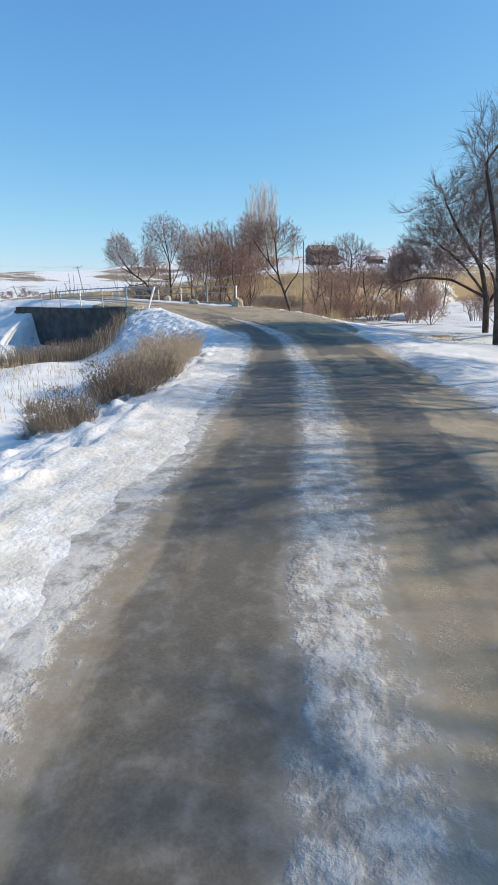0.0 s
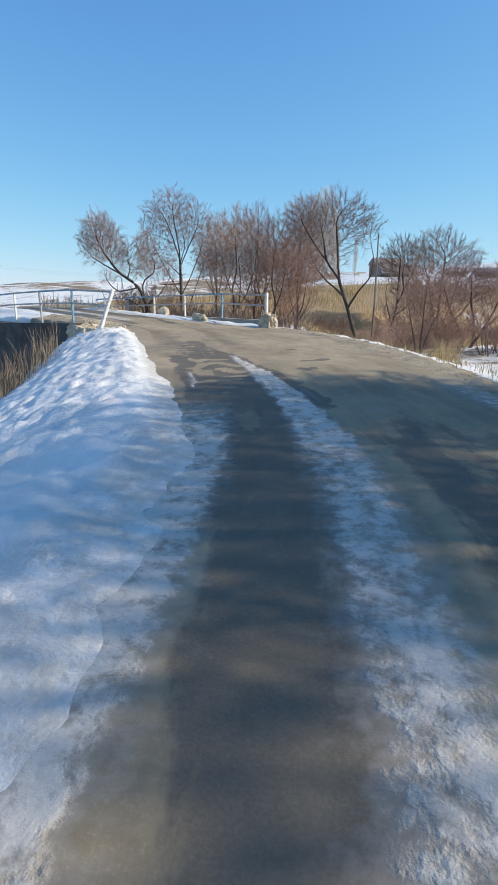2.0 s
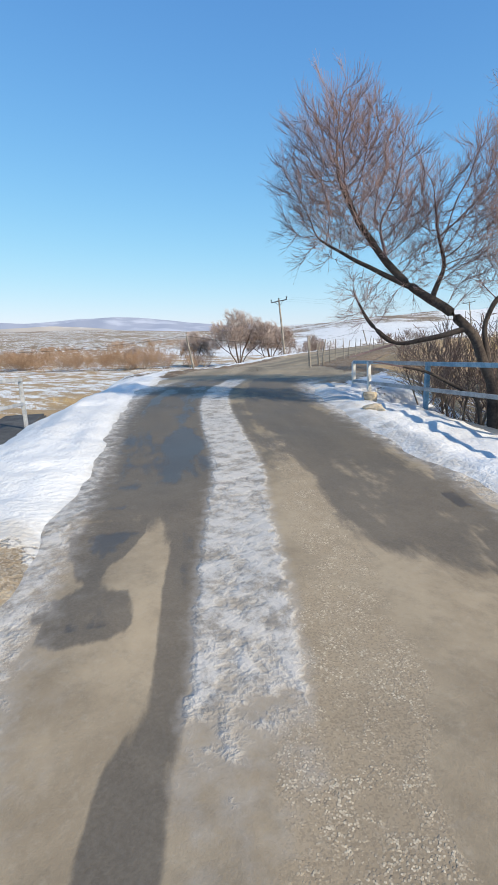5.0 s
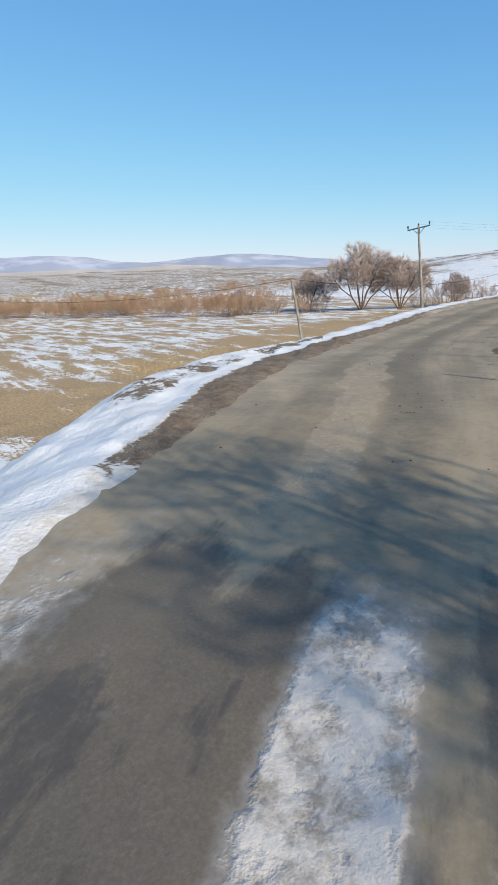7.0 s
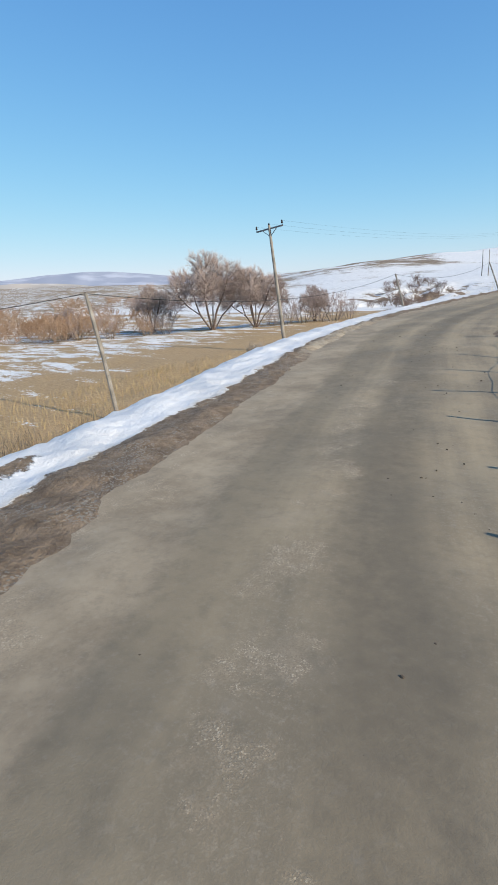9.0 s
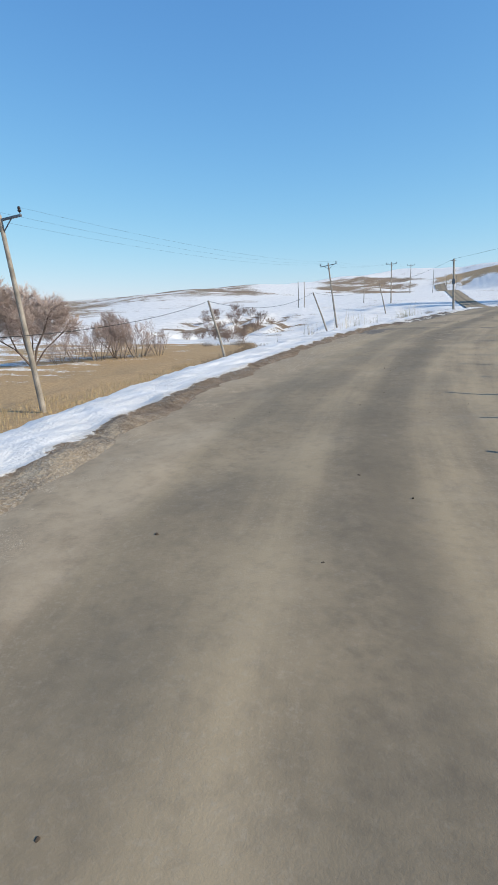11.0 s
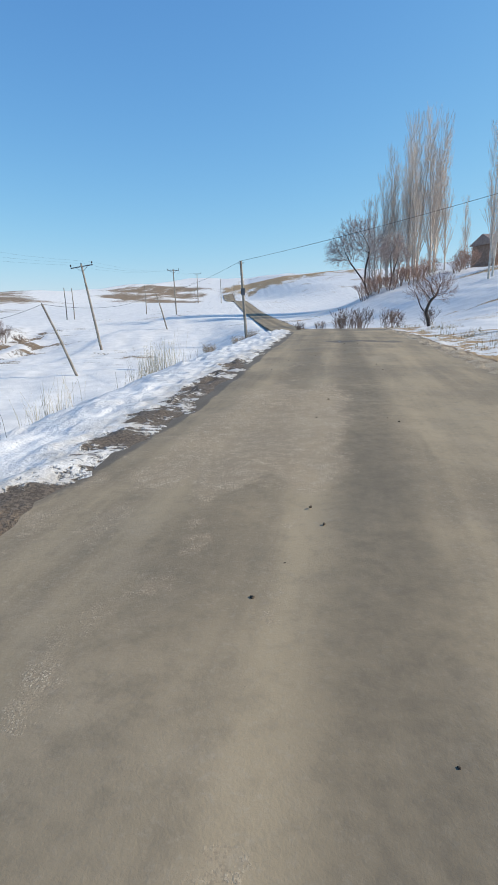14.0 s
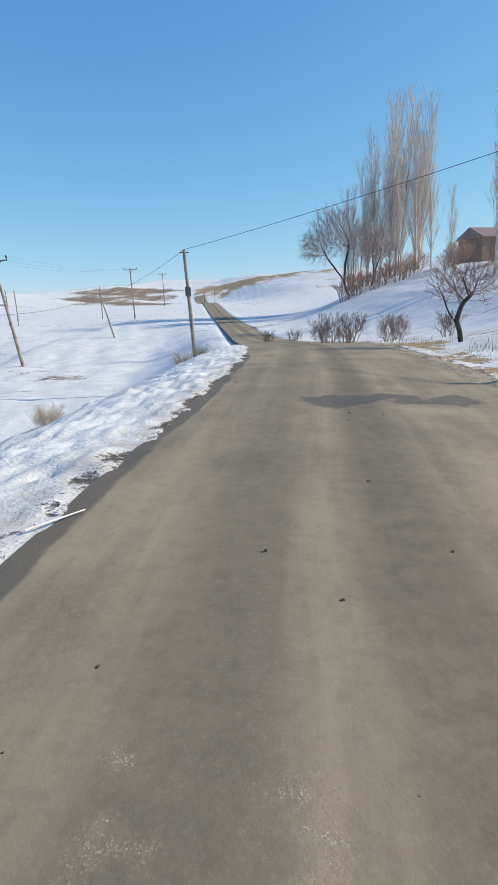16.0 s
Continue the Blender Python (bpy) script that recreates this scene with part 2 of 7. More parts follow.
def road_material():
    n = Nodes("dusty_icy_road")
    c = n.coord()
    uv = n.add("ShaderNodeAttribute", {"attribute_name": "lane"}).outputs["Vector"]
    rub = n.noise(n.scaled(uv, (2.2, 0.16, 1)), 1.0, 6, 0.6)
    patch = n.noise(c, 0.55, 6, 0.6)
    blot = n.noise(c, 2.4, 6, 0.65)
    grit = n.noise(c, 60, 3, 0.7)
    stone = n.add("ShaderNodeTexVoronoi", None, Vector=c, Scale=135.0)
    pick = n.add("ShaderNodeSeparateColor", None, Color=stone.outputs["Color"])
    tone = n.math("ADD", n.math("MULTIPLY", rub, 0.55), n.math("MULTIPLY", patch, 0.45))
    dust = n.mix(n.ramp(tone, 0.38, 0.62), (0.205, 0.168, 0.117), (0.335, 0.27, 0.178))
    dust = n.mix(n.math("MULTIPLY", n.ramp(blot, 0.5, 0.72), 0.35), dust, (0.3, 0.25, 0.185))
    dust = n.mix(n.math("MULTIPLY", n.ramp(grit, 0.5, 0.78), 0.3), dust, (0.4, 0.35, 0.265))
    mud = n.mix(n.ramp(n.math("ADD", n.math("MULTIPLY", patch, 0.5), n.math("MULTIPLY", blot, 0.5)), 0.36, 0.64), (0.236, 0.187, 0.128), (0.382, 0.31, 0.216))
    base = n.mix(n.ramp(n.math("ADD", n.attr("mud"), n.math("MULTIPLY", n.math("SUBTRACT", patch, 0.5), 1.0)), 0.3, 0.75), dust, mud)
    worn = n.noise(c, 7.5, 7, 0.75)
    base = n.mix(n.math("MULTIPLY", n.ramp(worn, 0.46, 0.68), 0.26), base, (0.12, 0.105, 0.082))
    base = n.mix(n.math("MULTIPLY", n.ramp(n.noise(c, 26, 5, 0.75), 0.5, 0.72), 0.3), base, (0.38, 0.335, 0.265))
    # wheel tracks, swept clean of dust
    swept = n.math("MULTIPLY", n.attr("rubbed"), n.ramp(n.math("ADD", n.math("MULTIPLY", rub, 0.6), n.math("MULTIPLY", worn, 0.4)), 0.25, 0.6))
    base = n.mix(n.math("MULTIPLY", swept, 0.72), base, (0.116, 0.098, 0.073))
    # loose chips
    zone = n.ramp(n.math("ADD", n.attr("gravel"), n.math("MULTIPLY", n.math("SUBTRACT", n.noise(c, 2.3, 8, 0.75), 0.5), 1.7)), 0.34, 0.68)
    chip = n.math("MULTIPLY", n.math("MULTIPLY", n.ramp(pick.outputs[0], 0.42, 0.6), n.ramp(stone.outputs["Distance"], 0.8, 0.5)), zone)
    chip = n.math("MULTIPLY", chip, n.ramp(n.noise(c, 7, 5, 0.7), 0.38, 0.6))
    chip_c = n.mix(pick.outputs[1], (0.24, 0.19, 0.135), (0.6, 0.51, 0.38))
    base = n.mix(n.math("MULTIPLY", n.math("MULTIPLY", n.ramp(pick.outputs[2], 0.6, 0.74), zone), 0.55), base, (0.1, 0.083, 0.065))
    base = n.mix(n.math("MULTIPLY", zone, 0.42), base, (0.375, 0.295, 0.2))
    base = n.mix(chip, base, chip_c)
    # damp and wet
    wob = n.math("ADD", n.math("MULTIPLY", n.math("SUBTRACT", n.noise(n.scaled(uv, (1.5, 0.6, 1)), 1.0, 7, 0.68), 0.5), 1.3), n.math("MULTIPLY", n.math("SUBTRACT", rub, 0.5), 0.9))
    soaked = n.math("ADD", n.attr("wet"), wob)
    damp, wet = n.ramp(soaked, 0.33, 0.53), n.ramp(soaked, 0.92, 1.04)
    base = n.mix(n.math("MULTIPLY", damp, 0.72), base, n.mix(n.ramp(grit, 0.3, 0.7), (0.062, 0.055, 0.048), (0.1, 0.09, 0.078)))
    base = n.mix(n.math("MULTIPLY", wet, 0.55), base, (0.04, 0.037, 0.035))
    # glaze and trodden snow
    tracks = n.noise(n.scaled(uv, (3.2, 0.5, 1)), 1.0, 4, 0.6)
    lumps = n.noise(c, 8.5, 5, 0.62)
    crumbs = n.math("ADD", n.math("MULTIPLY", n.math("SUBTRACT", tracks, 0.5), 0.55), n.math("MULTIPLY", n.math("SUBTRACT", lumps, 0.5), 1.15))
    frost = n.math("ADD", n.attr("ice"), crumbs)
    glaze, ice = n.ramp(frost, 0.12, 0.75), n.ramp(frost, 0.5, 0.85)
    white = n.mix(n.ramp(n.noise(c, 5.5, 7, 0.7), 0.34, 0.56), (0.27, 0.24, 0.2), (0.54, 0.505, 0.46))
    color = n.mix(n.math("MULTIPLY", glaze, 0.55), base, (0.38, 0.355, 0.325))
    color = n.mix(ice, color, white)
    rough = n.mixf(ice, n.mixf(wet, n.mixf(damp, 0.92, 0.75), 0.42), 0.6)
    height = n.math("ADD", n.math("MULTIPLY", grit, 0.12), n.math("MULTIPLY", n.math("MULTIPLY", lumps, ice), 1.3))
    height = n.math("ADD", height, n.math("MULTIPLY", chip, 0.14))
    height = n.math("MULTIPLY", height, n.math("SUBTRACT", 1.0, n.math("MULTIPLY", wet, 0.85)))
    return n.out(color, rough, height, 0.5, 0.03, spec=0.35)


# concrete with the shade of the bridge's left side put into its colour
CONCRETE_SHADE = speckled("shade_dark_concrete", (0.05, 0.05, 0.052), (0.1, 0.098, 0.095), 2.0, 0.9, 0.6, 0.03, fine=14)
GROUND_MAT, ROAD_MAT = ground_material(), road_material()


# ---- mesh helpers ----
def mesh_object(name, verts, faces, material, parent=None, label="", smooth=False):
    me = bpy.data.meshes.new(name)
    me.from_pydata(verts, [], faces)
    me.update()
    if smooth:
        me.shade_smooth()
    me.materials.append(material)
    ob = new(name, me)
    if parent is not None:
        ob.parent = parent
    return tagged(ob, label=label) if label else ob


def part(name, bm, material, parent=None, label="", smooth=False):
    me = bpy.data.meshes.new(name)
    bm.to_mesh(me)
    bm.free()
    if smooth:
        me.shade_smooth()
    me.materials.append(material)
    ob = new(name, me)
    if parent is not None:
        ob.parent = parent
    return tagged(ob, label=label) if label else ob


def box(sx, sy, sz, at=(0, 0, 0), bevel=0.0, turn=None):
    bm = bmesh.new()
    bmesh.ops.create_cube(bm, size=1.0)
    bmesh.ops.scale(bm, vec=(sx, sy, sz), verts=bm.verts)
    if bevel:
        bmesh.ops.bevel(bm, geom=bm.edges[:], offset=bevel, segments=2, affect="EDGES")
    if turn is not None:
        bmesh.ops.transform(bm, matrix=turn, verts=bm.verts)
    bmesh.ops.translate(bm, vec=at, verts=bm.verts)
    return bm


def beam(a, b, w, h, bevel=0.006):
    """A bar of w x h from a to b."""
    a, b = Vector(a), Vector(b)
    d = b - a
    m = d.to_track_quat("X", "Z").to_matrix().to_4x4()
    return box(d.length, w, h, (a + b) / 2, bevel, m)


def rod(a, b, r0, r1, sides=10):
    """A tapered round bar from a to b."""
    a, b = Vector(a), Vector(b)
    d = b - a
    bm = bmesh.new()
    bmesh.ops.create_cone(bm, cap_ends=True, segments=sides, radius1=r0, radius2=r1, depth=d.length)
    m = Matrix.Translation((a + b) / 2) @ d.to_track_quat("Z", "Y").to_matrix().to_4x4()
    bmesh.ops.transform(bm, matrix=m, verts=bm.verts)
    return bm


def thing(name, at, label, category, group="", rz=0.0):
    ob = new(name)
    ob.matrix_basis = pose(*at, 0, 0, rz)
    ob.empty_display_size = 0.3
    return tagged(ob, label, category, group)


class Tubes:
    """Collects tapered tubes into one mesh."""

    def __init__(self):
        self.v, self.f = [], []

    def add(self, pts, radii, sides):
        base, n = len(self.v), len(pts)
        for i, (p, r) in enumerate(zip(pts, radii)):
            d = (pts[min(i + 1, n - 1)] - pts[max(i - 1, 0)]).normalized()
            a = d.orthogonal().normalized()
            b = d.cross(a)
            for k in range(sides):
                t = 2 * math.pi * k / sides
                self.v.append(p + (a * math.cos(t) + b * math.sin(t)) * r)
        for i in range(n - 1):
            for k in range(sides):
                k2 = (k + 1) % sides
                q = base + i * sides
                self.f.append((q + k, q + k2, q + sides + k2, q + sides + k))


# ---- the lie of the land ----
# road centre x, y, surface z, half width
ROAD = np.array([
    (0.0, -40, 0.5, 2.2), (0.4, -15, 0.2, 2.2), (0.75, 0, 0.0, 2.25), (1.2, 6, -0.17, 2.25), (1.6, 11, -0.27, 2.2), (1.8, 16, -0.26, 2.2),
    (1.5, 20.5, -0.17, 2.35), (0.3, 25.2, -0.02, 2.7), (-1.9, 31.0, 0.18, 2.7), (-4.9, 33.9, 0.36, 1.95), (-7.9, 36.4, 0.5, 1.55), (-12.2, 40.3, 0.65, 1.7),
    (-16.1, 46.2, 0.55, 2.55), (-18.2, 49.0, 0.42, 2.6), (-19.8, 51.3, 0.22, 2.6), (-21.4, 54.3, 0.1, 2.65), (-23.2, 58.8, 0.07, 2.65), (-25.1, 64.0, 0.15, 2.65),
    (-26.2, 69.5, 0.23, 2.7), (-26.35, 77.0, 0.38, 2.75), (-25.7, 82.5, 0.54, 2.6), (-24.6, 88.2, 0.61, 2.45), (-23.8, 93.0, 0.68, 2.3), (-23.1, 98.0, 0.7, 2.25),
    (-22.1, 104.0, 0.7, 2.25), (-21.3, 110.0, 0.66, 2.3), (-20.8, 116.0, 0.5, 2.4), (-20.9, 123.0, 0.12, 2.1), (-21.6, 135.0, -0.35, 1.7), (-22.6, 152.0, -0.2, 1.4),
    (-24.6, 195.0, 0.8, 1.5), (-27.5, 255.0, 3.1, 1.8), (-31.0, 323.0, 5.2, 2.2), (-37.0, 413.0, 9.2, 2.4)])


def glide(table, step):
    """A smooth curve through the rows of a table, sampled about every step metres."""
    p = np.vstack([2 * table[0] - table[1], table, 2 * table[-1] - table[-2]])
    rows = []
    for i in range(1, len(p) - 2):
        n = max(2, int(np.linalg.norm(p[i + 1, :2] - p[i, :2]) / step))
        u = (np.arange(n) / n)[:, None]
        rows.append(0.5 * (2 * p[i] + (p[i + 1] - p[i - 1]) * u + (2 * p[i - 1] - 5 * p[i] + 4 * p[i + 1] - p[i + 2]) * u**2 + (3 * p[i] - p[i - 1] - 3 * p[i + 1] + p[i + 2]) * u**3))
    rows.append(table[-1:])
    return np.vstack(rows)


LINE = glide(ROAD, 1.0)
LINE = np.vstack([LINE[LINE[:, 1] < 130], LINE[LINE[:, 1] >= 130][2:-4:6], LINE[-1:]])


def beside_road(x, y):
    """Signed distance from the road's centre (right is positive), its height and half width there."""
    x, y = np.asarray(x, float), np.asarray(y, float)
    shape = x.shape
    x, y = x.ravel(), y.ravel()
    a, b = LINE[:-1], LINE[1:]
    ab = b[:, :2] - a[:, :2]
    ll = (ab**2).sum(1)
    side, z, w = np.empty(len(x)), np.empty(len(x)), np.empty(len(x))
    for i in range(0, len(x), 4000):
        px, py = x[i : i + 4000, None], y[i : i + 4000, None]
        t = (((px - a[:, 0]) * ab[:, 0] + (py - a[:, 1]) * ab[:, 1]) / ll).clip(0, 1)
        dx, dy = px - a[:, 0] - t * ab[:, 0], py - a[:, 1] - t * ab[:, 1]
        d2 = dx**2 + dy**2
        k = d2.argmin(1)
        r = np.arange(len(k))
        tk = t[r, k]
        right = dx[r, k] * ab[k, 1] - dy[r, k] * ab[k, 0]
        side[i : i + 4000] = np.sqrt(d2[r, k]) * np.where(right >= 0, 1, -1)
        z[i : i + 4000] = a[k, 2] + tk * (b[k, 2] - a[k, 2])
        w[i : i + 4000] = a[k, 3] + tk * (b[k, 3] - a[k, 3])
    return side.reshape(shape), z.reshape(shape), w.reshape(shape)


def step01(v, lo, hi):
    t = ((v - lo) / (hi - lo)).clip(0, 1)
    return t * t * (3 - 2 * t)


def waves(x, y, size, seed):
    """Cheap smooth unevenness of about -1 to 1 at the given size."""
    rng = np.random.RandomState(seed)
    out = 0
    for k in range(6):
        a, ph, s = rng.uniform(0, 2 * math.pi), rng.uniform(0, 6.28), size * rng.uniform(0.55, 1.6)
        out = out + np.sin((x * math.cos(a) + y * math.sin(a)) * 2 * math.pi / s + ph)
    return out / 3.0


# hills: azimuth from the middle of the walk (to the left of +y), rise of the skyline in degrees, its distance
HILL = np.array([(-180, 1.0, 500), (-90, 4.0, 260), (-45, 4.5, 240), (-25, 4.2, 260), (-15, 3.1, 330), (-9, 3.1, 400), (-4, 3.0, 470), (0, 2.7, 540), (3, 2.75, 580),
                 (7, 2.6, 560), (10, 2.3, 490), (16, 1.9, 400), (22, 1.8, 330), (30, 1.55, 270), (36, 1.1, 250), (41, 0.45, 300), (48, 0.35, 700), (60, 0.9, 1000), (80, 1.0, 1000),
                 (120, 0.8, 800), (180, 1.0, 500)], float)
MID = (-24.0, 84.0)
RIVER = np.array([(-40, -4), (-28, 14), (-18, 24.5), (-12, 29.6), (-7.6, 35.2), (-2.0, 40.5), (5, 46.5), (14, 52), (30, 60), (60, 66)], float)


def river_distance(x, y):
    best = np.full(np.shape(x), 1e9)
    for a, b in zip(RIVER[:-1], RIVER[1:]):
        ab = b - a
        t = (((x - a[0]) * ab[0] + (y - a[1]) * ab[1]) / (ab @ ab)).clip(0, 1)
        best = np.minimum(best, np.hypot(x - a[0] - t * ab[0], y - a[1] - t * ab[1]))
    return best


def land(x, y, bank=True):
    """Height of the ground; bank: as cut back under the road."""
    x, y = np.asarray(x, float), np.asarray(y, float)
    side, rz, w = beside_road(x, y)
    west = np.interp(y, [-50, 20, 34, 48, 60, 105, 122, 140, 156, 195, 260], [-1.9, -1.9, -2.1, -2.9, -3.2, -3.2, -2.6, -2.2, -0.8, 0.3, 3.0])
    # the field lies highest near the road and falls a little outwards
    west = west - 0.4 * step01(-side, 25, 70) * step01(y, 30, 60) * (1 - step01(y, 130, 170))
    east = np.interp(y, [-50, 10, 25, 38, 46, 52, 62, 75, 95, 112, 130, 171, 260], [-0.4, -0.5, -0.6, -1.3, -1.0, 0.5, 0.9, 0.9, 0.9, 0.9, 1.1, 1.8, 4.0])
    far_east = np.interp(y, [-50, 30, 45, 60, 80, 100, 130, 171, 260], [0.5, -0.6, -0.6, 1.5, 4.0, 5.0, 6.0, 7.2, 9.0])
    across = np.where(y > 140, x - np.interp(y, LINE[:, 1], LINE[:, 0]), side)
    east = east + (far_east - east) * step01(across, 6, 36)
    blend = 0.02 + 60 * step01(y, 140, 215)
    base = west + (east - west) * step01(across / blend, -1.0, 1.0)
    # hills
    dx, dy = x - MID[0], y - MID[1]
    r, az = np.hypot(dx, dy), np.degrees(np.arctan2(-dx, dy))
    rise, dist = np.interp(az, HILL[:, 0], HILL[:, 1]), np.interp(az, HILL[:, 0], HILL[:, 2])
    top = 2.0 + np.tan(np.radians(rise)) * dist
    k = step01(r, 0.25 * dist + 40, dist) ** 1.5
    fall = 1 - 0.75 * step01(r, dist, 2.2 * dist + 200)
    base = base + (top * fall - base) * k + waves(x, y, 90, 3) * 0.9 * step01(r, 130, 320) + waves(x, y, 31, 4) * 0.3 * step01(r, 100, 300)
    base = base + waves(x, y, 9, 5) * 0.09 + waves(x, y, 3.1, 6) * 0.05
    # the bank of the stream in the far field
    brink = step01(1 - np.hypot((x + 61) / 15, (y - 148) / 24), 0.0, 0.5)
    base = base - brink * (0.7 + 0.7 * waves(x, y, 6, 9) + 0.3 * waves(x, y, 2.6, 10))
    # the edge of an old track across the snow field
    track = x - np.interp(y, [100, 112, 130, 150, 176, 215, 250], [-62, -52, -44, -44.5, -42, -36.5, -35])
    base = base - 0.55 * (1 - step01(track, -0.9, 0.9)) * step01(track, -26, -3) * step01(y, 112, 120) * (1 - step01(y, 215, 240))
    second = x - np.interp(y, [125, 131, 140, 148, 155], [-48, -42, -38, -29.5, -24])
    base = base - 0.16 * np.exp(-((second / 0.8) ** 2)) * step01(y, 126, 130) * (1 - step01(y, 147, 151))
    # river bed
    rd = river_distance(x, y)
    bed = step01(-rd, -5.2, -2.0)
    low = np.minimum(base, -2.5 + 0.15 * waves(x, y, 4, 8))
    base = base + (low - base) * bed
    # banked edge of the road and its slope
    off = np.abs(side) - w
    left = side < 0
    reach = np.where(left, np.interp(y, [20, 34, 50, 100, 120], [5.0, 5.5, 5.5, 9.0, 7.0]), np.interp(y, [10, 30, 60, 112, 126], [3.5, 3.0, 3.5, 4.0, 16.0]))
    flat = np.where(left, np.interp(y, [20, 28, 32, 43, 48, 54, 70, 100, 120], [0.5, 0.3, 1.0, 2.0, 2.6, 1.6, 1.4, 1.3, 0.9]), np.interp(y, [26, 33, 42, 50], [0.9, 1.1, 1.6, 0.9]))
    lumps = 0.028 * waves(x, y, 1.3, 11) + 0.018 * waves(x, y, 0.7, 12)
    lift = np.where(left, np.interp(y, [18, 28, 34, 44, 70, 84, 95], [0.02, 0.02, 0.04, -0.045, -0.045, -0.04, -0.05]), np.interp(y, [18, 24, 34, 37, 41, 46], [0.0, -0.06, -0.04, 0.03, 0.02, -0.05]))
    shoulder = rz + lift + lumps * step01(off, 0.0, 0.6) - 0.06 * step01(off, 0.5, 1.4)
    shoulder = shoulder - 0.42 * left * step01(off, 0.8, 2.2) * step01(y, 34.2, 36.2) * (1 - step01(y, 41, 45))
    reach = reach + 70 * step01(y, 165, 235)
    k = step01(off, flat, flat + reach)
    # over the bridge the bank stops short at its walls
    ux, uy = x + 5.2, y - 30.1
    s_br, n_br = -0.803 * ux + 0.596 * uy, -0.596 * ux - 0.803 * uy
    wall = step01(n_br, -0.15, 0.35) * (1 - step01(n_br, 4.0, 6.0)) * step01(s_br, 0.9, 1.4) * (1 - step01(s_br, 10.6, 11.4))
    wall = np.maximum(wall, step01(n_br, -8.0, -7.0) * (1 - step01(n_br, -6.65, -6.45)) * step01(s_br, 0.8, 1.6) * (1 - step01(s_br, 9.5, 11.0)))
    k = np.maximum(np.maximum(k, wall), step01(y, 205, 300))
    z = shoulder + (base - shoulder) * k
    if not bank:
        return z
    inside = step01(-off, -1.0, -0.55)
    z = z - inside * (0.22 - 0.12 * step01(y, 140, 170))
    return z


def one_land(x, y):
    return float(land(np.array([x]), np.array([y]))[0])


